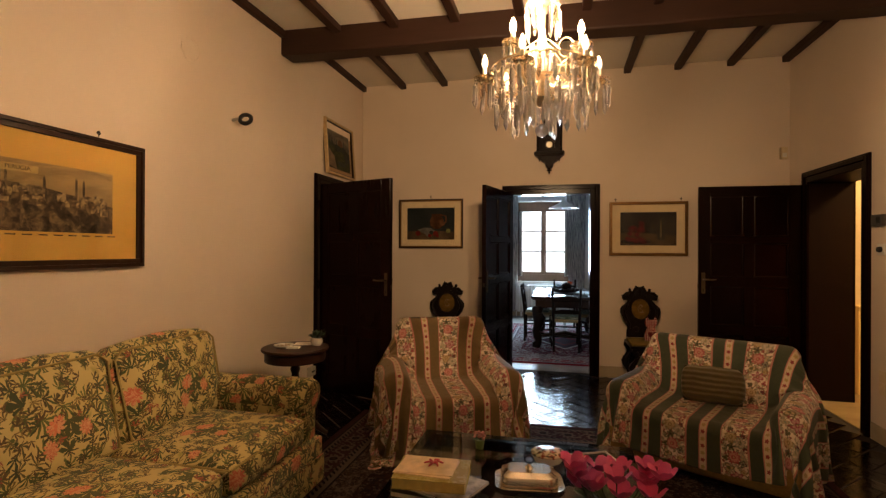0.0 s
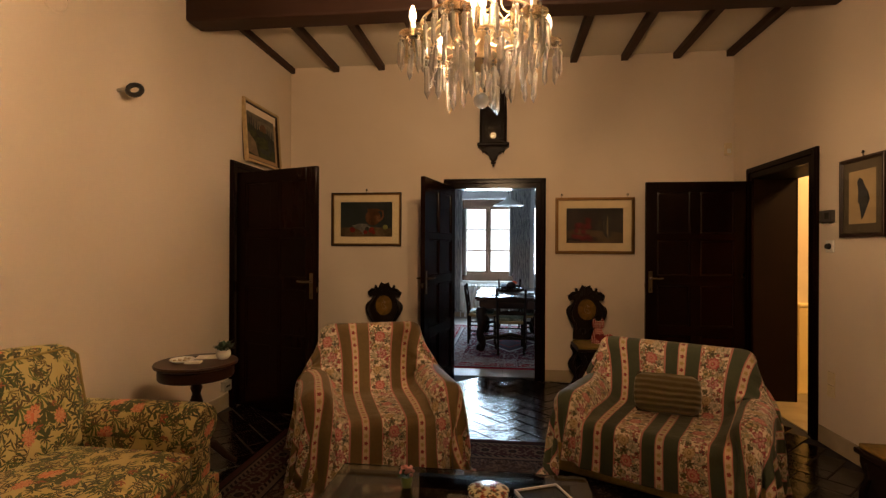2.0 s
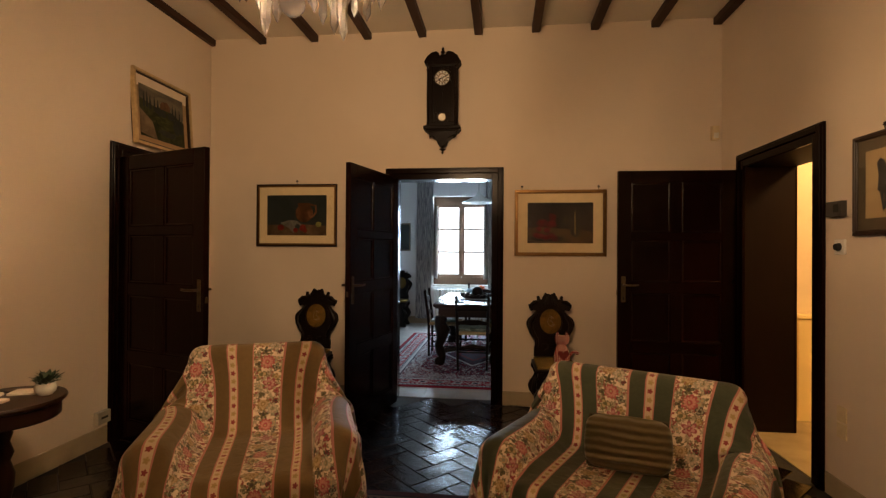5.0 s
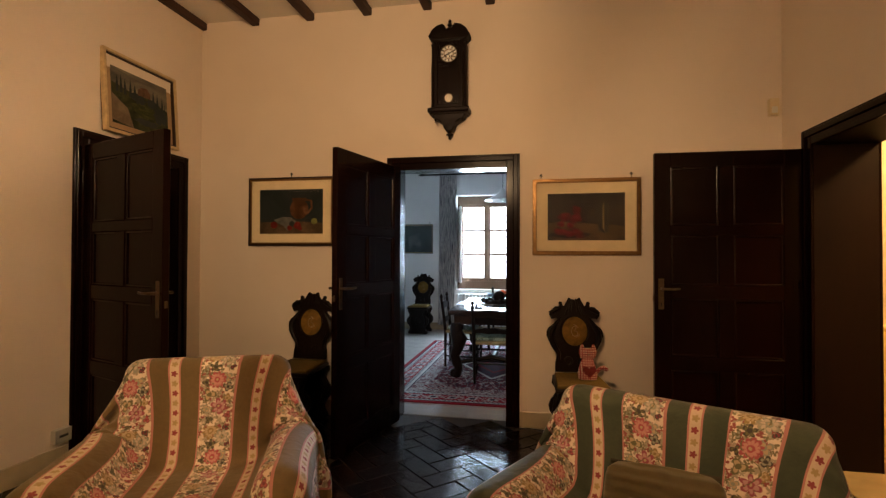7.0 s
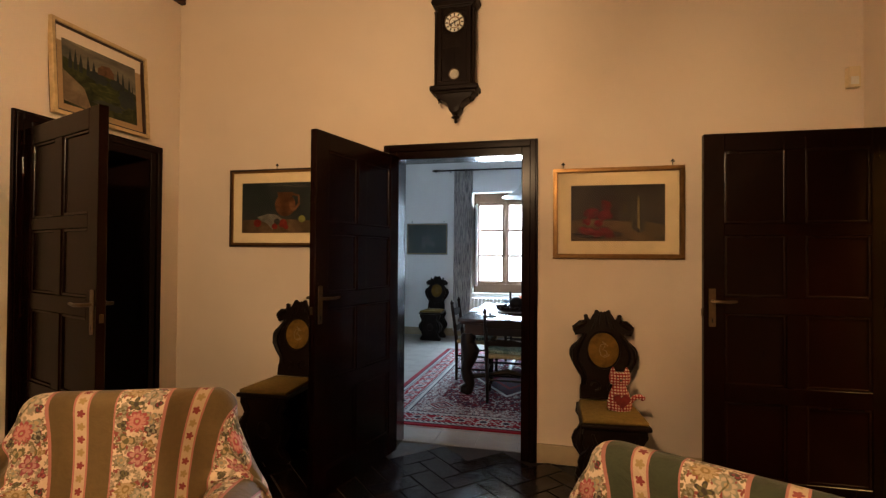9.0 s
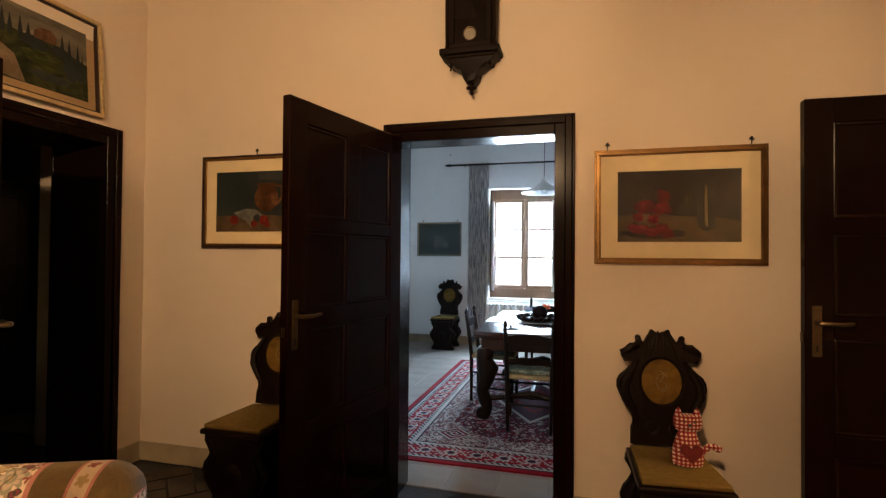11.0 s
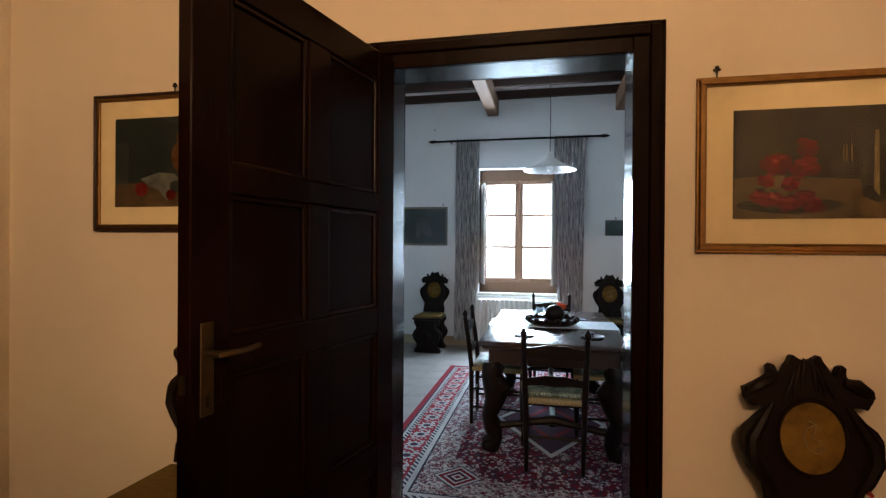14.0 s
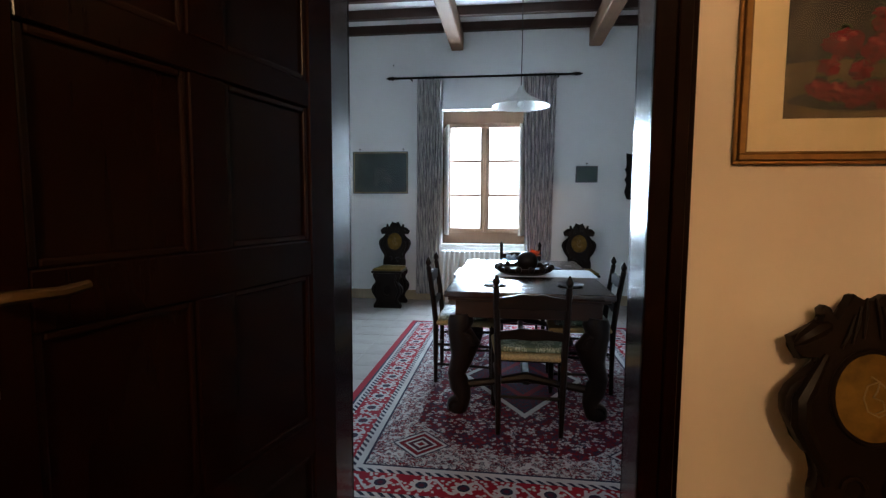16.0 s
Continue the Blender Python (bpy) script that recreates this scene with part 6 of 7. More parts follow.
    def trapezoid(z0, z1, f, b, y0, y1):
        bm = bmesh.new()
        v = [bm.verts.new(q) for z in (z0, z1) for q in ((-f, y0, z), (f, y0, z), (b, y1, z), (-b, y1, z))]
        for q in ((3, 2, 1, 0), (4, 5, 6, 7), (0, 1, 5, 4), (1, 2, 6, 5), (2, 3, 7, 6), (3, 0, 4, 7)):
            bm.faces.new([v[i] for i in q])
        bmesh.ops.bevel(bm, geom=bm.edges[:], offset=0.008, segments=3, profile=0.5, affect="EDGES")
        return bm
    part("seat", trapezoid(0.425, 0.452, 0.185, 0.165, -0.255, 0.185), CARVED, t, smooth=True)
    part("seat_pad", trapezoid(0.452, 0.476, 0.172, 0.150, -0.240, 0.155), OLIVE, t, "olive velvet seat pad", smooth=True)
    low = [(0, 0.0), (0.16, 0.0), (0.175, 0.02), (0.165, 0.05), (0.135, 0.075), (0.125, 0.105), (0.15, 0.14), (0.185, 0.185), (0.195, 0.23), (0.178, 0.275), (0.145, 0.30), (0.13, 0.33), (0.15, 0.36), (0.17, 0.39), (0.165, 0.425), (0, 0.425)]
    lp = low[1:-1]
    lp = [(x, z) for x, z in lp] + [(-x, z) for x, z in reversed(lp)]
    for nm, y, a in (("front_board", -0.185, 5), ("rear_board", 0.15, -5)):
        b = part(nm, slab(lp, -0.018, 0.018, bevel=0.007), CARVED, t, smooth=True, m=pose(0, y, 0, a, 0, 0))
        for s in (-1, 1):
            part("carved_scroll", tube([(s * 0.14, -0.02, 0.05), (s * 0.11, -0.024, 0.11), (s * 0.15, -0.026, 0.20), (s * 0.14, -0.024, 0.27), (s * 0.10, -0.022, 0.34), (s * 0.12, -0.018, 0.40)], [0.010, 0.016, 0.024, 0.022, 0.014, 0.008], 8), CARVED, b, smooth=True)
        bm = bmesh.new()
        bmesh.ops.create_uvsphere(bm, u_segments=14, v_segments=8, radius=0.05, matrix=pose(0, -0.016, 0.22) @ Matrix.Diagonal((1, 0.45, 1.2, 1)))
        part("carved_boss", bm, CARVED, b, smooth=True)
    part("stretcher", abox(-0.02, 0.02, -0.165, 0.14, 0.10, 0.14, 0.004, 1), CARVED, t)
    return t


first = hall_chair()
first.matrix_basis = pose(0.868, 5.215, 0, 0, 0, 4)
copy_thing(first, pose(-1.275, 5.265, 0, 0, 0, 0))
copy_thing(first, pose(1.93, 2.60, 0, 0, 0, -90))
copy_thing(first, pose(-1.44, 10.08, 0, 0, 0, 0))
copy_thing(first, pose(0.835, 10.12, 0, 0, 0, 0))
copy_thing(first, pose(-2.30, 10.05, 0, 0, 0, 8))


def cat_toy():
    """Stuffed gingham cat: one closed soft body."""
    m = Mat("red_gingham")
    p = m.coord()
    x, y, z = m.xyz(p)
    sx = m.math("GREATER_THAN", m.math("FRACT", m.math("MULTIPLY", x, 62)), 0.5)
    sz = m.math("GREATER_THAN", m.math("FRACT", m.math("MULTIPLY", z, 62)), 0.5)
    both = m.math("ADD", sx, sz)
    c = m.mix(m.step(both, 0.0, 1.0), (0.62, 0.54, 0.47), (0.30, 0.030, 0.028))
    c = m.mix(m.step(both, 1.0, 2.0), c, (0.15, 0.006, 0.008))
    ging = m.done(c, 0.9, normal=m.bump(m.noise(p, 300, 2), 0.2, 0.001))
    heart = simple("dark_red_felt", (0.11, 0.008, 0.010), 0.95, scale=60)
    black = simple("black_thread", (0.01, 0.01, 0.012), 0.4)
    bm = bmesh.new()

    def soft(profile, y_scale, dx=0.0):
        n0 = len(bm.verts)
        lathe(profile, 22, bm)
        bm.verts.ensure_lookup_table()
        for v in bm.verts[n0:]:
            v.co.y *= y_scale
            v.co.x += dx
    soft([(0, 0.0), (0.060, 0.002), (0.068, 0.02), (0.066, 0.05), (0.056, 0.09), (0.042, 0.125), (0.034, 0.145), (0, 0.15)], 0.72)
    soft([(0, 0.136), (0.030, 0.138), (0.052, 0.150), (0.060, 0.172), (0.060, 0.195), (0.056, 0.210), (0.035, 0.214), (0, 0.213)], 0.55, 0.004)
    for s in (-1, 1):
        lathe([(0.020, 0.195), (0.017, 0.215), (0.009, 0.235), (0.0, 0.245)], 8, bm, (0.004 + s * 0.038, 0, 0))
    tube([(0.045, 0.03, 0.03), (0.075, 0.03, 0.055), (0.095, 0.02, 0.075), (0.115, 0.015, 0.078), (0.138, 0.012, 0.066), (0.142, 0.012, 0.062)], [0.016, 0.015, 0.014, 0.015, 0.014, 0.006], 10, bm)
    cut = len(bm.faces)
    hp = []
    for i in range(24):
        a = 2 * math.pi * i / 24
        hp.append((0.046 * math.sin(a) ** 3 , 0.062 + 0.0028 * (13 * math.cos(a) - 5 * math.cos(2 * a) - 2 * math.cos(3 * a) - math.cos(4 * a))))
    slab([(0.004 + x_, z_) for x_, z_ in hp], -0.0535, -0.040, bm)
    cut2 = len(bm.faces)
    for ex, ez, r in ((-0.018, 0.188, 0.0055), (0.022, 0.188, 0.0055), (0.003, 0.174, 0.008)):
        bmesh.ops.create_icosphere(bm, subdivisions=1, radius=r, matrix=pose(ex, -0.033, ez))
    bm.faces.ensure_lookup_table()
    for i, f in enumerate(bm.faces):
        f.material_index = 0 if i < cut else 1 if i < cut2 else 2
    bmesh.ops.recalc_face_normals(bm, faces=bm.faces[:])
    ob = part("stuffed_toy", bm, ging, smooth=True, m=pose(0.925, 5.175, 0.476, -4, 0, 6))
    ob.data.materials.append(heart)
    ob.data.materials.append(black)
    tagged(ob, "red and white gingham stuffed cat sitting on a chair", "toy")


cat_toy()

# ---- small fixtures on the walls ----
PLASTIC = simple("ivory_plastic", (0.64, 0.52, 0.31), 0.4, vary=0.06)
GREY = simple("grey_plastic", (0.34, 0.31, 0.26), 0.4, vary=0.06)
DARKGAP = simple("dark_recess", (0.012, 0.011, 0.010), 0.6)


def plate(name, m, w, h, d, mat, label, category, bits=()):
    t = thing(name, m, label, category)
    part("plate", abox(-w / 2, w / 2, -d, 0, -h / 2, h / 2, 0.003, 2), mat, t)
    for nm, a, b, c, e, dd, mt in bits:
        part(nm, abox(a, b, -d - dd, -d, c, e, min(0.001, dd / 3), 1), mt, t)
    return t


E90, W90 = pose(XR, 0, 0, 0, 0, -90), pose(XL, 0, 0, 0, 0, 90)
plate("thermostat", pose(XR, 4.02, 1.627, 0, 0, -90), 0.13, 0.085, 0.032, simple("dark_grey_plastic", (0.055, 0.050, 0.045), 0.4, vary=0.06), "dark grey room thermostat on the wall", "thermostat", (("display", 0.0, 0.045, -0.02, 0.025, 0.001, DARKGAP),))
t = plate("light_switch", pose(XR, 4.0, 1.415, 0, 0, -90), 0.085, 0.085, 0.012, CERAMIC, "square ivory dimmer switch with a black knob", "switch")
part("knob", tube([(0, -0.012, 0), (0, -0.034, 0)], [0.022, 0.018], 16), DARKGAP, t, "black knob", smooth=True)
for z in (0.492, 0.400):
    plate("wall_socket", pose(XR, 3.985, z, 0, 0, -90), 0.075, 0.085, 0.010, PLASTIC, "square ivory wall socket", "socket", (("rocker", -0.02, 0.02, -0.025, 0.025, 0.003, PLASTIC),))
plate("motion_sensor", pose(2.235, YF, 2.40), 0.06, 0.12, 0.045, PLASTIC, "ivory alarm motion sensor in the corner", "sensor", (("lens", -0.02, 0.02, -0.045, 0.0, 0.004, CERAMIC),))
plate("wall_socket", pose(XL, 4.20, 0.20, 0, 0, 90), 0.11, 0.085, 0.04, GREY, "grey surface-mounted socket above the skirting", "socket", (("holes", -0.03, 0.03, -0.008, 0.008, 0.0012, DARKGAP),))
tagged(part("flue_cover", lathe([(0, 0), (0.078, 0), (0.082, 0.006), (0.070, 0.010), (0.066, 0.006), (0, 0.007)], 36), WALL, smooth=True, m=pose(XL, 2.557, 2.71, 0, 90, 0)), "round painted flue cover on the wall", "cover")
t = thing("wall_lamp", pose(XL, 3.0, 2.365), "small black ring-shaped wall spotlight", "lamp")
part("arm", tube([(0, 0, -0.01), (0.03, 0.0, -0.005), (0.05, 0.012, 0.0)], 0.012, 8), GREY, t, smooth=True)
bm = bmesh.new()
ringm = pose(0.09, 0.03, 0.0, 66, 0, 20)
pts = [ringm @ Vector((0.040 * math.cos(a), 0.040 * math.sin(a), 0)) for a in [i * math.pi / 14 for i in range(28)]]
part("ring", loop_tube(pts, 0.016, 8), simple("black_lacquer", (0.008, 0.008, 0.009), 0.3), t, smooth=True)

# ---- beyond the side doorways ----
# extra width is added: dark wood stands where the room is only in shade
t = thing("wardrobe", pose(-4.3, 6.15, 0, 0, 0, 58), "dark wooden wardrobe widened to stand for the unlit side room's gloom", "wardrobe")
part("body", abox(-1.15, 1.15, -0.22, 0.20, 0.06, 1.98, 0.005, 1), DOOR, t)
for i in range(4):
    d = part("wardrobe_door", ring_bars(0.565, 1.80, 0, 0.08, -0.25, -0.22, 0.003), DOOR, t, m=pose(-0.8625 + 0.575 * i, 0, 1.02))
    part("panel", abox(-0.20, 0.20, -0.232, -0.22, -0.82, 0.82), DOOR, d)
    part("handle", tube([(0.24 if i % 2 == 0 else -0.24, -0.25, -0.05), (0.24 if i % 2 == 0 else -0.24, -0.275, -0.05)], [0.008, 0.014], 10), BRASS, d)
part("plinth", abox(-1.13, 1.13, -0.20, 0.18, 0, 0.06), DOOR, t)
t = thing("dado_panel", pose(3.25, YF, 0, 0, 0, 90), "low cream-painted panelling in the corridor", "panelling", kind="structure")
for i in range(2):
    part("board", abox(-0.12, 0, -0.55 + i * 0.48, -0.55 + i * 0.48 + 0.475, 0.0, 0.84, 0.006, 1), WALL_YELLOW, t)
part("cap", abox(-0.13, 0, -0.55, 0.41, 0.84, 0.87, 0.006, 1), WALL_YELLOW, t)

# ---- dining room: window, curtains, radiator ----
CHESTNUT = wood("window_wood", (0.085, 0.042, 0.024), (0.15, 0.080, 0.045), 0.45, (20, 20, 3))
WINDOW_GLASS = pane_glass("window_glass")
WHITE_SHUTTER = simple("white_shutter_paint", (0.72, 0.70, 0.66), 0.5, vary=0.05)
WX0, WX1, WZ0, WZ1 = -0.875, 0.215, 0.78, 2.30


def dining_window():
    t = thing("window_1", pose(0, YD + 0.17, 0), "wooden casement window with six panes, sunlit", "window", kind="structure")
    y0, y1 = 0.0, 0.05
    part("window_sill", abox(WX0, WX1, -0.155, 0.07, 0.70, 0.735, 0.006, 1), simple("marble_sill", (0.62, 0.60, 0.56), 0.3), t)
    for a, b, c, d in ((WX0, WX0 + 0.045, WZ0 - 0.045, WZ1 + 0.13), (WX1 - 0.045, WX1, WZ0 - 0.045, WZ1 + 0.13), (WX0 + 0.045, WX1 - 0.045, WZ1 - 0.02, WZ1 + 0.13), (WX0 + 0.045, WX1 - 0.045, WZ0 - 0.045, WZ0 + 0.10)):
        part("window_frame", abox(a, b, y0, y1, c, d, 0.004, 1), CHESTNUT, t)
    mid = (WX0 + WX1) / 2
    for a, b in ((WX0 + 0.045, mid), (mid, WX1 - 0.045)):
        s = part("sash", ring_bars(b - a - 0.002, WZ1 - WZ0 - 0.122, 0, 0.056, 0, 0.04, 0.004), CHESTNUT, t, m=pose((a + b) / 2, -0.008, (WZ0 + WZ1) / 2 + 0.04))
        hh, ww = (WZ1 - WZ0 - 0.122 - 0.092), b - a - 0.094
        for i in (1, 2):
            part("glazing_bar", abox(-ww / 2, ww / 2, 0.006, 0.034, -hh / 2 + hh * i / 3 - 0.016, -hh / 2 + hh * i / 3 + 0.016, 0.002, 1), CHESTNUT, s)
        for i in range(3):
            g = part("pane", sheet(-ww / 2, ww / 2, 0.02, -hh / 2 + hh * i / 3 + 0.011, -hh / 2 + hh * (i + 1) / 3 - 0.011), WINDOW_GLASS, s)
            g.visible_shadow = False
    part("astragal", abox(mid - 0.022, mid + 0.022, -0.024, -0.0085, WZ0 + 0.105, WZ1 - 0.03, 0.006, 2), CHESTNUT, t)
    for s, x in ((1, WX0 + 0.03), (-1, WX1 - 0.03)):
        leaf = part("shutter", abox(0, 0.30, -0.014, 0.014, 0.86, 2.22, 0.003, 1), WHITE_SHUTTER, t, "white inner shutter folded open", m=pose(x, -0.02, 0, 0, 0, -90 + s * 14))
        for z0 in (0.92, 1.58):
            part("shutter_panel", abox(0.05, 0.25, -0.020, 0.020, z0, z0 + 0.56, 0.003, 1), WHITE_SHUTTER, leaf)
    return t


dining_window()


def curtain_material():
    m = Mat("striped_grey_curtain")
    p = m.coord("UV")
    n = m.noise(m.map(p, (45, 5, 1)), 1.0, 4, 0.6, 0.3)
    c = m.ramp(n, [(0.36, (0.13, 0.13, 0.145)), (0.46, (0.36, 0.35, 0.36)), (0.56, (0.68, 0.65, 0.62)), (0.7, (0.54, 0.50, 0.48))])
    return m.done(c, 0.9, normal=m.bump(m.noise(m.map(p, (300, 300, 1)), 1, 2), 0.15, 0.001), Transmission_Weight=0.0)


CURTAIN = curtain_material()


def curtains():
    RODY, RODZ = YD - 0.10, 2.80
    rod = thing("curtain_rod", pose(0, RODY, RODZ), "dark turned wooden curtain rod with finials", "curtain rod")
    part("rod", tube([(-1.43, 0, 0), (0.70, 0, 0)], 0.014, 10), CARVED, rod, smooth=True)
    for s, x in ((-1, -1.43), (1, 0.70)):
        f = lathe([(0.014, 0), (0.022, 0.01), (0.012, 0.02), (0.026, 0.05), (0.016, 0.08), (0.022, 0.09), (0.008, 0.115), (0.010, 0.125), (0, 0.13)], 12)
        part("finial", f, CARVED, rod, smooth=True, m=pose(x, 0, 0, 0, s * 90, 0))
    for x in (-1.25, 0.55):
        part("bracket", tube([(x, 0.10, -0.01), (x, 0, -0.01)], 0.009, 8), CARVED, rod)
    for x0, x1, x2, x3, z0, sd in ((-1.17, -0.85, -1.19, -0.90, 0.10, 0), (0.13, 0.53, 0.20, 0.50, 0.10, 5)):
        t = thing("curtain", pose(0, RODY, 0), "grey and white streaked curtain drawn aside in folds", "curtain", "curtains at the window")
        bm = bmesh.new()
        lay = bm.loops.layers.uv.verify()
        nu, nv = 120, 16
        grid = []
        for j in range(nv + 1):
            f = j / nv
            z = 2.785 + (z0 - 2.785) * f
            pinch = 0.10 * math.sin(math.pi * min(1, max(0, f)))
            row = []
            for i in range(nu + 1):
                u = i / nu
                a, b = x0 + (x2 - x0) * f, x1 + (x3 - x1) * f
                x = a + (b - a) * u
                y = 0.032 * math.sin(u * 2 * math.pi * 8.5 + 0.5 * math.sin(3 * f + sd)) * (0.7 + 0.5 * f) + 0.012 * noise.noise((u * 9 + sd, f * 3, 0)) + 0.01
                row.append((bm.verts.new((x, y, z)), (u * 0.95, z)))
            grid.append(row)
        for j in range(nv):
            for i in range(nu):
                q = (grid[j][i], grid[j][i + 1], grid[j + 1][i + 1], grid[j + 1][i])
                fc_ = bm.faces.new([v for v, _ in q])
                for l, (_, uvv) in zip(fc_.loops, q):
                    l[lay].uv = uvv
        part("cloth", bm, CURTAIN, t, smooth=True, uv=False)
        for i in range(7):
            x = x0 + 0.02 + (x1 - x0 - 0.04) * i / 6
            part("curtain_ring", loop_tube([(x, 0.021 * math.cos(a), 2.80 + 0.021 * math.sin(a)) for a in [k * math.pi / 6 for k in range(12)]], 0.005, 6), CARVED, t, smooth=True)


curtains()


def radiator():
    t = thing("radiator", pose(-0.33, YD, 0), "white cast-iron column radiator under the window", "radiator")
    white = simple("radiator_enamel", (0.74, 0.73, 0.70), 0.35, vary=0.04)
    n = 17
    for i in range(n):
        x = -0.50 + i * 0.0625
        bm = bmesh.new()
        for y in (-0.135, -0.075):
            tube([(x, y, 0.12), (x, y, 0.64)], 0.021, 8, bm)
        box(bm, x - 0.026, x + 0.026, -0.16, -0.05, 0.625, 0.665, 0.012, 2)
        box(bm, x - 0.026, x + 0.026, -0.16, -0.05, 0.10, 0.14, 0.012, 2)
        part("column", bm, white, t, smooth=True)
    part("pipe", tube([(-0.55, -0.10, 0.12), (-0.55, -0.10, 0.0)], 0.011, 8), white, t)
    part("valve", tube([(0.53, -0.10, 0.645), (0.585, -0.10, 0.645)], [0.02, 0.014], 10), white, t, smooth=True)
    for x in (-0.45, 0.45):
        part("foot", abox(x - 0.02, x + 0.02, -0.15, -0.06, 0, 0.10), white, t)
    part("wall_bracket", abox(-0.48, 0.48, -0.05, -0.001, 0.35, 0.38), white, t)


radiator()

# ---- dining table and chairs ----
TBX, TBY0, TBY1, TBZ = 0.095, 6.90, 8.62, 0.745
TABLEWOOD = wood("polished_walnut", (0.018, 0.007, 0.0045), (0.045, 0.018, 0.010), 0.26, (14, 2.5, 14), 0.2)


def dining_table():
    t = thing("dining_table", pose(TBX, (TBY0 + TBY1) / 2, 0), "long dark walnut dining table with carved scroll legs", "table")
    hx, hy = 0.475, (TBY1 - TBY0) / 2
    part("tabletop", abox(-hx, hx, -hy, hy, TBZ - 0.035, TBZ, 0.008, 3), TABLEWOOD, t, smooth=True)
    part("edge_moulding", abox(-hx + 0.02, hx - 0.02, -hy + 0.02, hy - 0.02, TBZ - 0.055, TBZ - 0.035, 0.006, 2), DARKWOOD, t)
    for a, b, c, d in ((-hx + 0.06, hx - 0.06, -hy + 0.06, -hy + 0.09), (-hx + 0.06, hx - 0.06, hy - 0.09, hy - 0.06), (-hx + 0.06, -hx + 0.09, -hy + 0.09, hy - 0.09), (hx - 0.09, hx - 0.06, -hy + 0.09, hy - 0.09)):
        part("apron", abox(a, b, c, d, TBZ - 0.16, TBZ - 0.055, 0.004, 1), DARKWOOD, t)
    for sx in (-1, 1):
        for sy in (-1, 1):
            x, y = sx * (hx - 0.085), sy * (hy - 0.10)
            leg = part("leg", tube([(x, y, 0.60), (x - sx * 0.005, y, 0.56), (x + sx * 0.005, y, 0.50), (x - sx * 0.03, y, 0.42), (x - sx * 0.012, y, 0.33), (x + sx * 0.02, y, 0.24), (x - sx * 0.005, y, 0.16), (x - sx * 0.02, y, 0.10), (x + sx * 0.01, y, 0.05), (x + sx * 0.02, y, 0.0125)], [0.062, 0.078, 0.070, 0.092, 0.066, 0.054, 0.062, 0.050, 0.066, 0.060], 12), CARVED, t, smooth=True)
            part("scroll_carving", tube([(x - sx * 0.03 + 0.045 * math.cos(q) * sx, y + sy * 0.05, 0.45 + 0.04 * math.sin(q)) for q in [k * 0.6 for k in range(9)]], 0.018, 6), CARVED, leg, smooth=True)
            part("foot_scroll", tube([(x + sx * 0.02 + 0.03 * math.cos(q), y + sy * 0.04, 0.055 + 0.03 * math.sin(q)) for q in [k * 0.6 for k in range(10)]], 0.018, 6), CARVED, leg, smooth=True)
    for sy in (-1, 1):
        part("stretcher", tube([(-hx + 0.1, sy * (hy - 0.10), 0.17), (-0.18, sy * (hy - 0.10), 0.20), (0, sy * (hy - 0.10), 0.235), (0.18, sy * (hy - 0.10), 0.20), (hx - 0.1, sy * (hy - 0.10), 0.17)], [0.026, 0.022, 0.03, 0.022, 0.026], 8), CARVED, t, smooth=True)
    part("stretcher", abox(-0.022, 0.022, -hy + 0.11, hy - 0.11, 0.18, 0.225, 0.006, 1), CARVED, t)


dining_table()

RUSH = simple("woven_rush", (0.26, 0.18, 0.08), 0.85, vary=0.3, scale=90, bump=0.4)
GREENPAD = damask("green_patterned_pad", (0.07, 0.095, 0.06), (0.30, 0.33, 0.26))


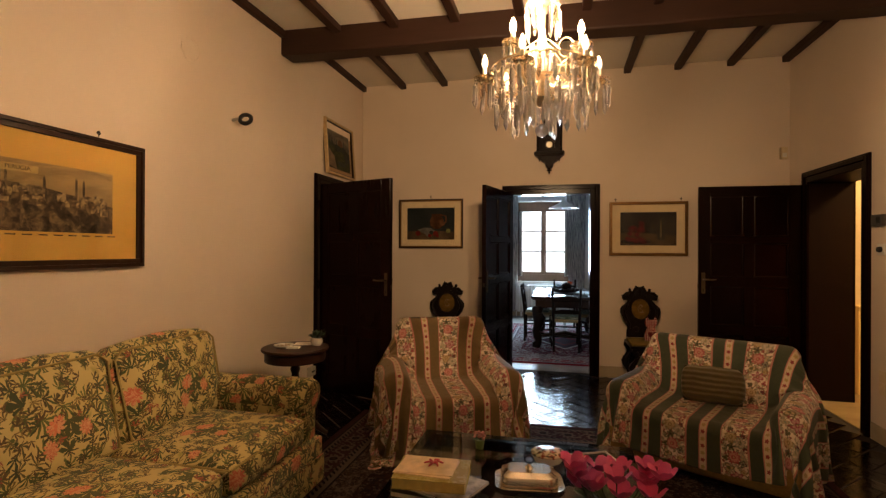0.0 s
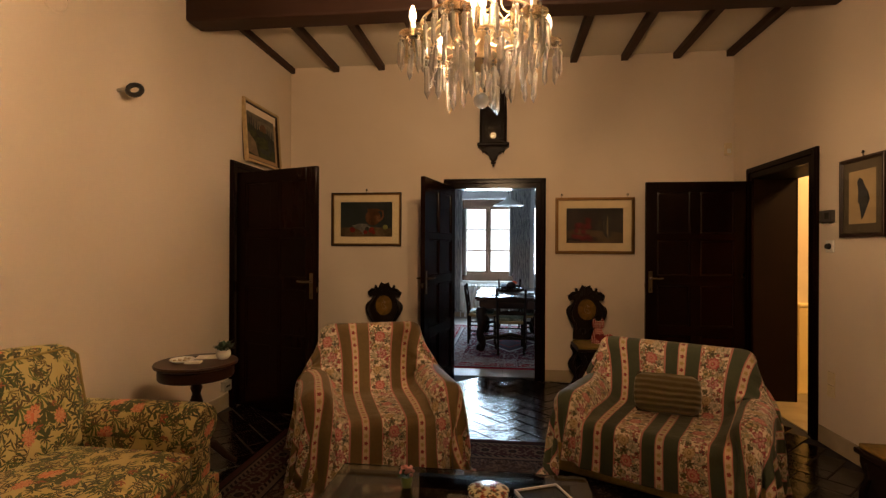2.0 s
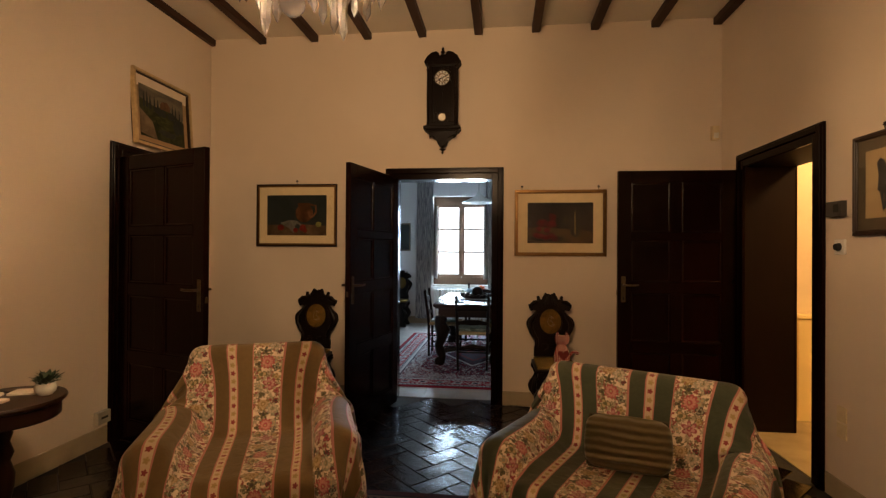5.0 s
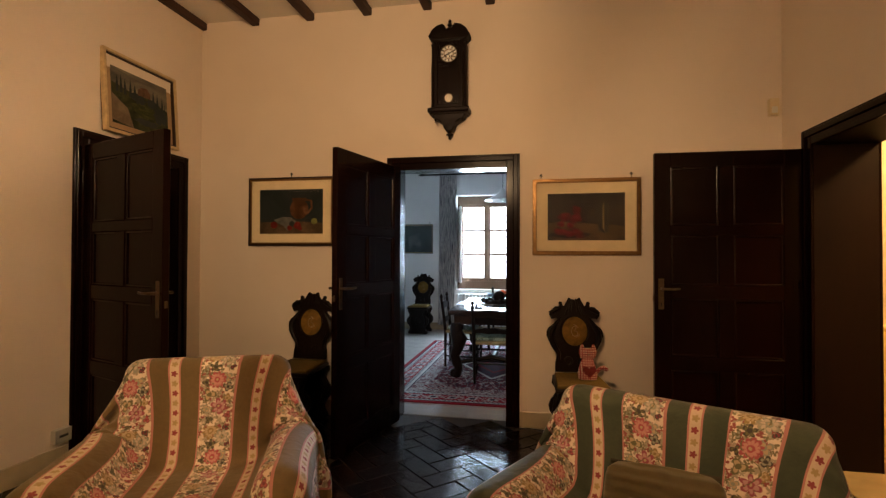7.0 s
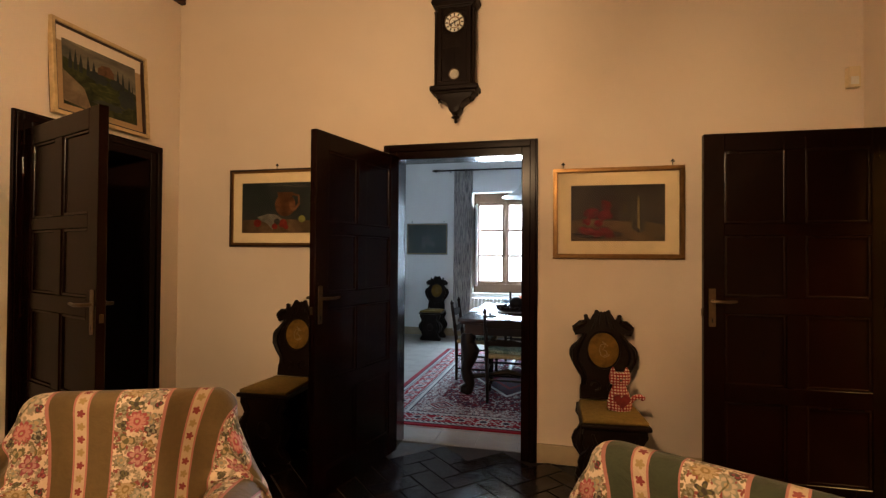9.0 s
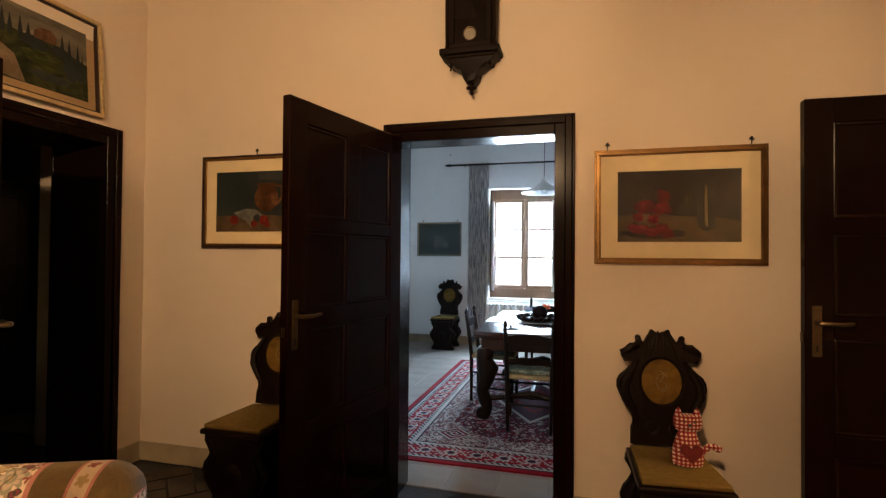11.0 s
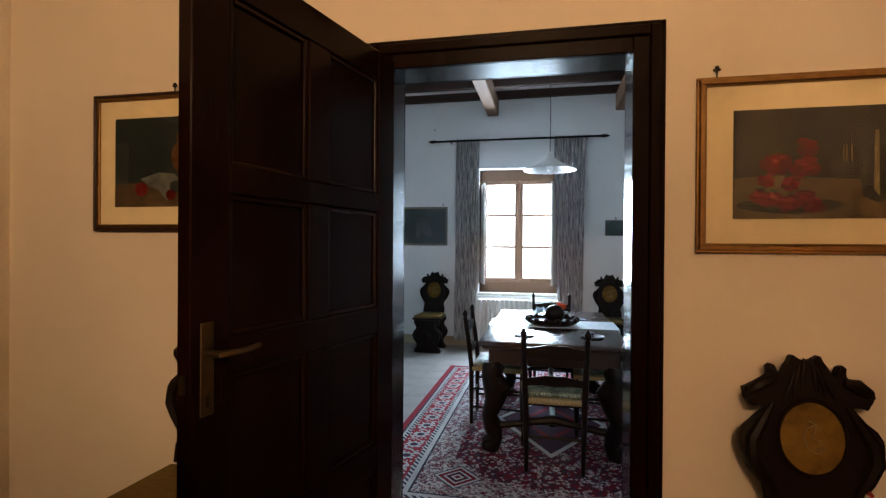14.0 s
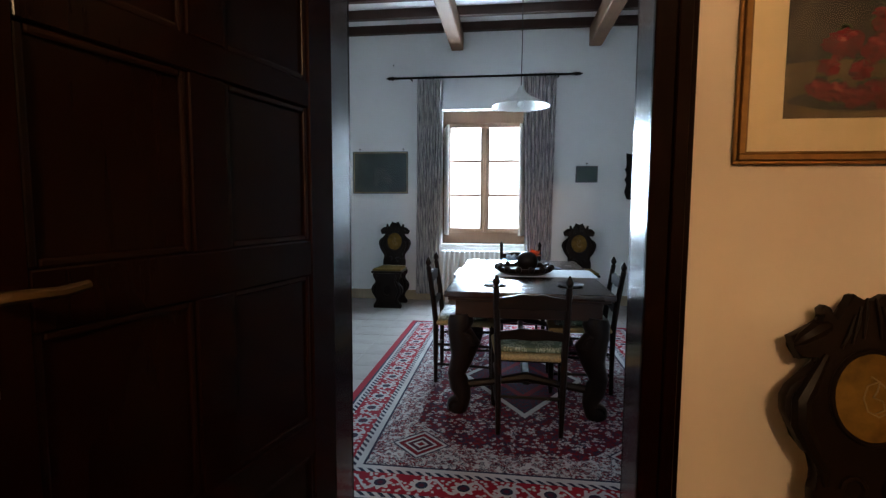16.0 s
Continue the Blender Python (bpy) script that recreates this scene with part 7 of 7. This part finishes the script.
def dining_chair():
    """Ladder-back; local -y is the front edge of the seat, the back posts stand at y = +0.19."""
    t = thing("dining_chair", Matrix(), "dark ladder-back dining chair with rush seat and green pad", "chair", "chairs round the table")
    for s in (-1, 1):
        part("back_post", tube([(s * 0.165, 0.185, 0.012), (s * 0.168, 0.185, 0.20), (s * 0.172, 0.185, 0.44), (s * 0.178, 0.205, 0.62), (s * 0.184, 0.235, 0.82)], [0.013, 0.016, 0.019, 0.018, 0.016], 8), CARVED, t, smooth=True)
        part("finial", lathe([(0.016, 0), (0.010, 0.008), (0.018, 0.02), (0.02, 0.032), (0.012, 0.05), (0.005, 0.062), (0, 0.068)], 10), CARVED, t, smooth=True, m=pose(s * 0.184, 0.235, 0.815))
        part("front_leg", lathe([(0, 0.012), (0.013, 0.012), (0.019, 0.06), (0.014, 0.09), (0.019, 0.14), (0.020, 0.36), (0.016, 0.40), (0.021, 0.43), (0, 0.43)], 10), CARVED, t, smooth=True, m=pose(s * 0.20, -0.20, 0))
        for z in (0.14, 0.28):
            part("side_rung", tube([(s * 0.20, -0.20, z), (s * 0.168, 0.185, z)], 0.009, 7), CARVED, t)
    for z in (0.17, 0.30):
        part("front_rung", tube([(-0.20, -0.20, z), (0.20, -0.20, z)], 0.010, 7), CARVED, t)
    part("rear_rung", tube([(-0.167, 0.185, 0.22), (0.167, 0.185, 0.22)], 0.009, 7), CARVED, t)
    for z, h, y in ((0.56, 0.055, 0.203), (0.735, 0.075, 0.226)):
        pts = [(-0.172, z - h / 2), (-0.09, z - h / 2 + 0.006), (0, z - h / 2), (0.09, z - h / 2 + 0.006), (0.172, z - h / 2), (0.172, z + h / 2 - 0.012), (0.11, z + h / 2 - 0.004), (0.055, z + h / 2 + 0.008), (0, z + h / 2 + 0.002), (-0.055, z + h / 2 + 0.008), (-0.11, z + h / 2 - 0.004), (-0.172, z + h / 2 - 0.012)]
        part("back_slat", slab(pts, y - 0.007, y + 0.007, bevel=0.002), CARVED, t)
    bm = bmesh.new()
    v = [bm.verts.new(q) for z in (0.415, 0.452) for q in ((-0.222, -0.222, z), (0.222, -0.222, z), (0.188, 0.19, z), (-0.188, 0.19, z))]
    for q in ((3, 2, 1, 0), (4, 5, 6, 7), (0, 1, 5, 4), (1, 2, 6, 5), (2, 3, 7, 6), (3, 0, 4, 7)):
        bm.faces.new([v[i] for i in q])
    bmesh.ops.bevel(bm, geom=bm.edges[:], offset=0.014, segments=3, profile=0.5, affect="EDGES")
    part("rush_seat", bm, RUSH, t, "woven rush seat", smooth=True)
    part("seat_pad", cushion(0.185, 0.17, 0.018, 0.015, 0.006, 6), GREENPAD, t, "green patterned pad", smooth=True, m=pose(0, -0.01, 0.470))
    return t


c1 = dining_chair()
c1.matrix_basis = pose(0.105, 6.90, 0, 0, 0, 180)
copy_thing(c1, pose(-0.32, 7.62, 0, 0, 0, 90))
copy_thing(c1, pose(0.475, 7.55, 0, 0, 0, -92))
copy_thing(c1, pose(0.10, 8.80, 0, 0, 0, 0))

# things on the dining table
RUNNER = damask("pale_blue_runner", (0.44, 0.50, 0.56), (0.62, 0.66, 0.70))
t = thing("table_runner", pose(TBX, 7.76, TBZ), "pale blue cloth runner across the table", "table runner")
bm = abox(-0.49, 0.49, -0.20, 0.20, 0.0005, 0.003)
part("cloth", bm, RUNNER, t)
for s in (-1, 1):
    part("overhang", abox(s * 0.4905 - 0.0015, s * 0.4905 + 0.0015, -0.20, 0.20, -0.05, 0.003), RUNNER, t)


def centrepiece():
    t = thing("flower_bowl", pose(TBX, 7.72, TBZ + 0.003), "dark carved bowl with artificial blue and orange flowers", "bowl")
    part("tray", lathe([(0, 0.0), (0.15, 0.0), (0.19, 0.02), (0.195, 0.05), (0.185, 0.052), (0.17, 0.03), (0, 0.02)], 28), CARVED, t, smooth=True)
    for i in range(14):
        a = i * 2 * math.pi / 14
        bm = bmesh.new()
        bmesh.ops.create_uvsphere(bm, u_segments=8, v_segments=6, radius=0.024, matrix=pose(0.19 * math.cos(a), 0.19 * math.sin(a), 0.045))
        part("rim_scallop", bm, CARVED, t, smooth=True)
    bm = bmesh.new()
    bmesh.ops.create_uvsphere(bm, u_segments=18, v_segments=12, radius=0.075, matrix=pose(0.02, -0.02, 0.085))
    part("dark_globe", bm, CARVED, t, smooth=True)
    for nm, x, y, z, n, col, sd in (("orange_flower", 0.075, 0.05, 0.11, 40, (0.75, 0.12, 0.02), 3), ("blue_flower", -0.10, 0.06, 0.075, 46, (0.40, 0.52, 0.62), 4)):
        part(nm, leaf_clump(n, 0.015, 0.06, 0.013, sd, 1.0, 0.2), simple(nm + "_petals", col, 0.6, vary=0.2), t, nm.replace("_", " ") + " with narrow petals", m=pose(x, y, z))


centrepiece()
DISH = simple("dark_pewter", (0.10, 0.10, 0.11), 0.35, 0.6)
for x, y in ((-0.10, 7.18), (0.36, 7.20)):
    t = thing("small_dish", pose(x, y, TBZ), "small dark dish with a knob on the table", "dish")
    part("plate", lathe([(0, 0), (0.05, 0.0), (0.078, 0.012), (0.076, 0.015), (0.05, 0.005), (0, 0.005)], 20), DISH, t, smooth=True)
    part("knob", lathe([(0, 0.004), (0.014, 0.005), (0.008, 0.02), (0.016, 0.032), (0, 0.042)], 12), DISH, t, smooth=True)
t = thing("napkin", pose(0.27, 8.0, TBZ + 0.003, 0, 0, 20), "folded dark blue napkin on the table", "napkin")
part("cloth", abox(-0.11, 0.11, -0.06, 0.06, 0, 0.008, 0.003, 2), simple("navy_cloth", (0.03, 0.05, 0.10), 0.8), t)


def pendant():
    x, y, z = 0.075, 8.86, 2.14
    t = thing("pendant_lamp", pose(x, y, z), "white pleated glass pendant lamp on a long cord", "lamp")
    OPAL = simple("opal_glass", (0.55, 0.54, 0.52), 0.3, vary=0.03)
    bm = bmesh.new()
    prof = [(0.035, 0.145), (0.05, 0.125), (0.10, 0.085), (0.18, 0.045), (0.255, 0.012), (0.265, 0.0), (0.258, 0.002), (0.18, 0.038), (0.10, 0.078), (0.045, 0.118)]
    lathe(prof, 72, bm)
    for v in bm.verts:
        r = math.hypot(v.co.x, v.co.y)
        a = math.atan2(v.co.y, v.co.x)
        v.co.z += 0.003 * math.sin(a * 24) * (r / 0.265) ** 2
    part("shade", bm, OPAL, t, smooth=True)
    bm = bmesh.new()
    bmesh.ops.create_uvsphere(bm, u_segments=16, v_segments=10, radius=0.034, matrix=pose(0, 0, 0.02))
    part("bulb", bm, simple("unlit_opal_bulb", (0.85, 0.85, 0.83), 0.2), t, smooth=True)
    part("lampholder", lathe([(0, 0.05), (0.02, 0.05), (0.022, 0.12), (0.036, 0.145), (0.028, 0.165), (0.008, 0.19), (0, 0.19)], 14), OPAL, t, smooth=True)
    part("cord", tube([(0, 0, 0.185), (0.004, 0.0, 0.6), (0.0, 0.0, 1.14)], 0.004, 6), IRON, t, "dark twisted cord")
    part("ceiling_rose", lathe([(0, 1.22), (0.045, 1.22), (0.05, 1.19), (0.03, 1.13), (0.008, 1.12), (0, 1.12)], 18), OPAL, t, smooth=True)


pendant()

# pictures and a carved mirror in the dining room
FOREST = paint("dark_forest_scene", [(0.3, (0.008, 0.014, 0.012)), (0.5, (0.025, 0.045, 0.038)), (0.66, (0.06, 0.085, 0.07)), (0.85, (0.20, 0.22, 0.18))], 4, 3)
SEA = paint("small_green_landscape", [(0.3, (0.03, 0.06, 0.055)), (0.55, (0.07, 0.12, 0.10)), (0.85, (0.24, 0.26, 0.22))], 6, 7, stretch=(1, 1, 3))
GREENFR = simple("green_black_frame", (0.018, 0.026, 0.020), 0.35)
t, aw, ah = picture(pose(-1.665, YD, 1.645), 0.725, 0.535, "dark painting of pale shapes among trees in a thin dark frame", GREENFR, ((0.0, 0.012, 0.024, None), (0.012, 0.020, 0.018, PALE)), GREENFR, (0.004, 0.004), FOREST, hooks=(-0.27, 0.30))
MIST = paint("pale_painted_shapes", [(0.35, (0.04, 0.055, 0.045)), (0.6, (0.12, 0.13, 0.11)), (0.85, (0.26, 0.26, 0.22))], 9, 5, stretch=(2, 1, 1))
for i, (x, z, rx, rz) in enumerate(((-0.05, -0.05, 0.035, 0.12), (0.03, -0.02, 0.03, 0.10), (0.10, -0.09, 0.045, 0.06))):
    dab(t, "painted_shape", oval(x, z, rx, rz, 14, 0.2, i), F - 0.0005 * i, MIST)
picture(pose(0.92, YD, 1.618), 0.262, 0.20, "small green landscape in a thin grey frame", GREENFR, ((0.0, 0.012, 0.020, DISH),), GREENFR, (0.003, 0.003), SEA, hooks=(0.0,))
t = thing("wall_mirror", pose(1.60, YD, 1.58), "mirror in a carved black wooden frame", "mirror")
pts = []
for i in range(48):
    a = 2 * math.pi * i / 48
    c, s = math.cos(a), math.sin(a)
    q = max(abs(c) / 0.215, abs(s) / 0.275)
    k = 1 / q + 0.018 * math.sin(a * 12)
    pts.append((c * k, s * k))
part("frame", slab(pts, -0.03, -0.001, bevel=0.008), CARVED, t, smooth=True)
part("mirror_glass", abox(-0.14, 0.14, -0.033, -0.0305, -0.20, 0.20), Mat("silvered_mirror").done((0.85, 0.86, 0.86), 0.03, 1.0), t)
tagged(part("nail", tube([(-1.49, YD, 2.985), (-1.49, YD - 0.02, 2.985)], 0.008, 6), IRON), "bare iron nail in the wall", "nail")

# bright distance outside the window
haze = Mat("bright_haze")
tagged(part("backdrop", sheet(-9, 9, 16.0, -5, 9), haze.done((0.0, 0.0, 0.0), 1.0, Emission_Color=(0.86, 0.94, 1.0), Emission_Strength=3.2)), "overexposed bright haze outside the window", "backdrop", kind="structure")

# ---- rugs ----
def rug_material(name, hx, hy, field, ground, border, pale, dark, medal=True):
    """Oriental rug: guard stripes, a wide flowered border, a pale lattice frame and a patterned field."""
    m = Mat(name)
    p = m.coord()
    x, y, _ = m.xyz(p)
    ax, ay = m.math("ABSOLUTE", x), m.math("ABSOLUTE", y)
    d = m.math("MINIMUM", m.math("SUBTRACT", hx, ax), m.math("SUBTRACT", hy, ay))
    small = m.voro(p, 34)
    sm = small.outputs["Distance"]
    cells = m.xyz(small.outputs["Color"])[0]
    # field
    c = m.mix(m.step(m.noise(p, 30, 3), 0.45, 0.6), field, tuple(v * 0.6 for v in field))
    for sc, rad, lob, pw, keep, sd, col in ((14, 0.034, 8, 0.5, 0.5, 1.0, pale), (18, 0.028, 6, 0.6, 0.75, 4.0, dark), (34, 0.014, 4, 0.8, 0.9, 7.0, ground), (30, 0.013, 5, 0.6, 0.6, 9.0, pale), (40, 0.010, 4, 0.6, 0.6, 11.0, dark)):
        mask, r, cr = m.blooms(p, sc, rad, lob, pw, keep, sd)
        c = m.mix(m.math("MULTIPLY", mask, m.step(r, 0.25, 0.4)), c, col)
    if medal:
        dia = m.math("ADD", m.math("DIVIDE", ax, hx * 0.36), m.math("DIVIDE", ay, hy * 0.40))
        c = m.mix(m.math("LESS_THAN", dia, 1.0), c, m.mix(m.step(sm, 0.30, 0.36), dark, ground))
        c = m.mix(m.math("LESS_THAN", m.math("ABSOLUTE", m.math("SUBTRACT", dia, 1.0)), 0.05), c, pale)
        c = m.mix(m.math("LESS_THAN", m.math("ABSOLUTE", m.math("SUBTRACT", dia, 0.55)), 0.06), c, field)
    # pale corner frame with lozenges
    loz = m.math("ADD", m.math("ABSOLUTE", m.math("SUBTRACT", ax, hx - 0.56)), m.math("ABSOLUTE", m.math("SUBTRACT", ay, hy - 0.56)))
    frame_c = pale
    for sc, rad, lob, pw, keep, sd, col in ((20, 0.026, 6, 0.5, 0.6, 2.0, field), (36, 0.013, 4, 0.6, 0.9, 5.0, dark), (30, 0.015, 6, 0.6, 0.6, 8.0, ground), (44, 0.009, 4, 0.6, 0.7, 12.0, field)):
        mask, r, cr = m.blooms(p, sc, rad, lob, pw, keep, sd)
        frame_c = m.mix(m.math("MULTIPLY", mask, m.step(r, 0.3, 0.45)), frame_c, col)
    for lim, col in ((0.15, dark), (0.138, pale), (0.118, field), (0.085, pale), (0.07, ground), (0.04, pale), (0.022, field)):
        frame_c = m.mix(m.math("LESS_THAN", loz, lim), frame_c, col)
    corner = m.math("ADD", m.math("SUBTRACT", hx, ax), m.math("SUBTRACT", hy, ay))
    stepd = m.math("MINIMUM", d, m.math("SUBTRACT", m.math("SNAP", corner, 0.04), 0.80))
    c = m.mix(m.math("LESS_THAN", stepd, 0.50), c, frame_c)
    # wide border with rosettes
    bx = m.math("SUBTRACT", m.math("FRACT", m.math("DIVIDE", m.math("ADD", x, 10.0), 0.185)), 0.5)
    by = m.math("SUBTRACT", m.math("FRACT", m.math("DIVIDE", m.math("ADD", y, 10.0), 0.185)), 0.5)
    side = m.math("LESS_THAN", m.math("SUBTRACT", hx, ax), m.math("SUBTRACT", hy, ay))
    along = m.math("ADD", m.math("MULTIPLY", by, side), m.math("MULTIPLY", bx, m.math("SUBTRACT", 1.0, side)))
    across = m.math("DIVIDE", m.math("SUBTRACT", d, 0.185), 0.185)
    rr = m.math("SQRT", m.math("ADD", m.math("MULTIPLY", along, along), m.math("MULTIPLY", across, across)))
    th = m.math("ARCTAN2", across, along)
    pet = m.math("MULTIPLY_ADD", m.math("COSINE", m.math("MULTIPLY", th, 8.0)), 0.05, 0.26)
    bc = m.mix(m.math("MULTIPLY", m.step(sm, 0.32, 0.26), m.math("GREATER_THAN", cells, 0.35)), border, pale)
    bc = m.mix(m.math("LESS_THAN", rr, pet), bc, pale)
    bc = m.mix(m.math("LESS_THAN", rr, 0.15), bc, dark)
    bc = m.mix(m.math("LESS_THAN", rr, 0.07), bc, ground)
    vine = m.math("ABSOLUTE", m.math("SUBTRACT", across, m.math("MULTIPLY", m.math("SINE", m.math("MULTIPLY", along, 6.283)), 0.25)))
    bc = m.mix(m.math("MULTIPLY", m.math("LESS_THAN", vine, 0.05), m.math("GREATER_THAN", rr, pet)), bc, pale)
    c = m.mix(m.math("LESS_THAN", d, 0.275), c, bc)
    # guard stripes
    tick = m.math("GREATER_THAN", m.math("FRACT", m.math("MULTIPLY", m.math("ADD", x, y), 22)), 0.5)
    guard = m.mix(tick, dark, pale)
    for a, b, col in ((0.262, 0.292, guard), (0.292, 0.322, pale), (0.322, 0.335, dark), (0.075, 0.105, guard), (0.060, 0.075, pale), (0.045, 0.060, dark), (-0.1, 0.045, border)):
        c = m.mix(m.math("MULTIPLY", m.math("GREATER_THAN", d, a), m.math("LESS_THAN", d, b)), c, col)
    pile = m.noise(p, 160, 3)
    c = m.mix(m.math("MULTIPLY", m.step(m.noise(p, 3, 3), 0.45, 0.75), 0.25), c, tuple(v * 0.5 for v in field))
    return m.done(c, 0.95, normal=m.bump(pile, 0.5, 0.003), Sheen_Weight=0.0, Specular_IOR_Level=0.1)


def rug(name, x0, x1, y0, y1, z, material, label, fringe=True):
    hx, hy = (x1 - x0) / 2, (y1 - y0) / 2
    t = thing(name, pose((x0 + x1) / 2, (y0 + y1) / 2, z), label, "rug")
    bm = bmesh.new()
    bmesh.ops.create_grid(bm, x_segments=40, y_segments=50, size=1)
    for v in bm.verts:
        v.co.x *= hx
        v.co.y *= hy
        v.co.z = 0.010 + 0.0012 * noise.noise((v.co.x * 3, v.co.y * 3, 0))
    r = bmesh.ops.extrude_face_region(bm, geom=bm.faces[:])
    for v in r["geom"]:
        if isinstance(v, bmesh.types.BMVert):
            v.co.z = 0.0
    bmesh.ops.recalc_face_normals(bm, faces=bm.faces[:])
    part("carpet", bm, material, t)
    if fringe:
        rs = random.Random(int(hx * 1000))
        for s in (-1, 1):
            bm = bmesh.new()
            x = -hx
            while x < hx:
                l, w = rs.uniform(0.022, 0.036), rs.uniform(-0.01, 0.01)
                v = [bm.verts.new(q) for q in ((x, s * hy, 0.006), (x + 0.006, s * hy, 0.006), (x + 0.006 + w, s * (hy + l), 0.002), (x + w, s * (hy + l), 0.002))]
                bm.faces.new(v)
                x += 0.009
            tagged(part("fringe", bm, PAPER, t), kind="stuff")
    return t


RUG_RED = rug_material("crimson_rug", 1.10, 1.6325, (0.115, 0.004, 0.011), (0.045, 0.006, 0.018), (0.20, 0.007, 0.017), (0.34, 0.32, 0.32), (0.014, 0.016, 0.034), True)
rug("rug", -1.01, 1.19, 5.99, 9.255, 0.0, RUG_RED, "crimson, cream and navy oriental rug under the dining table", fringe=False)
RUG_DARK = rug_material("brown_violet_rug", 1.62, 1.45, (0.026, 0.012, 0.009), (0.034, 0.018, 0.012), (0.036, 0.014, 0.017), (0.095, 0.070, 0.056), (0.011, 0.009, 0.013), False)
rug("rug", -1.62, 1.62, 0.89, 3.79, 0.0, RUG_DARK, "dark worn oriental rug under the seats and coffee table", fringe=False)


# ---- floor tiles ----
def tile_material(name, a, b, rough):
    m = Mat(name)
    p = m.coord()
    n, f, big = m.noise(p, 7, 5), m.noise(p, 45, 4), m.noise(p, 1.3, 3)
    c = m.mix(m.math("MULTIPLY_ADD", m.rnd(), 0.45, m.math("MULTIPLY", n, 0.55)), a, b)
    c = m.mix(m.math("MULTIPLY", m.step(big, 0.5, 0.7), 0.4), c, tuple(v * 0.6 for v in a))
    r = m.math("ADD", m.math("MULTIPLY_ADD", f, 0.16, rough - 0.10), m.math("MULTIPLY", m.step(n, 0.5, 0.75), 0.10))
    return m.done(c, r, normal=m.bump(f, 0.10, 0.003, m.bump(n, 0.35, 0.012)), Specular_IOR_Level=0.33)


TILE_DARK = tile_material("waxed_dark_terracotta", (0.0055, 0.0028, 0.0025), (0.016, 0.0078, 0.0062), 0.19)
TILE_GREY = tile_material("worn_grey_brown_tile", (0.22, 0.20, 0.185), (0.28, 0.26, 0.24), 0.36)


def tile_mesh(w, d, h, name, material, seed, edge=0.004):
    rs = random.Random(seed)
    bm = abox(-w / 2, w / 2, -d / 2, d / 2, -h, 0)
    top = [v for v in bm.verts if v.co.z > -0.001]
    es = [e for e in bm.edges if all(v in top for v in e.verts)]
    bmesh.ops.bevel(bm, geom=es, offset=edge, segments=1, affect="EDGES")
    for v in bm.verts:
        if v.co.z > -0.001:
            v.co.z += rs.uniform(-0.3, 0.1) * edge
    return mesh_of(bm, name, material)


def living_tiles():
    floor = bpy.data.objects["floor"]
    L, W, gap = 0.292, 0.146, 0.005
    u = W + gap / 2
    meshes = [tile_mesh(L - gap, W - gap, 0.0055, "tile", TILE_DARK, s) for s in range(6)]
    rest_v, rest_f = [], []
    rs = random.Random(17)
    rot = Matrix.Rotation(radians(45), 4, "Z")
    for i in range(-60, 61):
        for j in range(-60, 61):
            # herringbone: pairs stepped along the diagonal
            k = (i - j) % 4
            if k == 0:
                cx, cy, a = (i + 0.5) * W + W / 2, j * W + W / 2, 0
            elif k == 3:
                cx, cy, a = i * W + W / 2, (j + 1) * W, 90
            else:
                continue
            p = rot @ Vector((cx, cy, 0))
            x, y = p.x, p.y + 4.6
            side = (4.26 < y < 5.2 and -2.8 < x < 0)
            if not (-0.6 < y < YF + 0.06 and (XL + 0.02 < x < XR - 0.02 or side)):
                continue
            if y > YF - 0.08 and not (-0.5 < x < 0.3):
                continue
            m = pose(x, y, rs.uniform(-0.0008, 0.0008), rs.uniform(-0.25, 0.25), rs.uniform(-0.25, 0.25), 45 + a)
            if y > 3.6:
                ob = new("tile", meshes[rs.randrange(6)])
                ob.parent = floor
                ob.matrix_local = m
            else:
                b = len(rest_v)
                me = meshes[0]
                rest_v += [tuple(m @ v.co) for v in me.vertices]
                rest_f += [[b + q for q in f.vertices] for f in me.polygons]
    me = bpy.data.meshes.new("tiles")
    me.from_pydata(rest_v, [], rest_f)
    me.materials.append(TILE_DARK)
    ob = new("tiles", me)
    ob.parent = floor
    tagged(ob, "waxed dark terracotta tiles in herringbone", kind="stuff")


living_tiles()


def dining_tiles():
    floor = bpy.data.objects["floor_dining"]
    s = 0.30
    meshes = [tile_mesh(s - 0.0025, s - 0.0025, 0.0055, "tile", TILE_GREY, k, 0.001) for k in range(4)]
    rs = random.Random(23)
    nx, ny = int((DR - DL) / s), int((YD - YF - DT) / s)
    for i in range(nx):
        for j in range(ny):
            x, y = DL + (i + 0.5) * s, YF + DT + (j + 0.5) * s
            if x > 1.9 or x < -2.4 or (-0.85 < x < 1.0 and 6.2 < y < 9.0):
                continue
            ob = new("tile", meshes[rs.randrange(4)])
            ob.parent = floor
            ob.matrix_local = pose(x, y, rs.uniform(-0.0003, 0.0003))


dining_tiles()
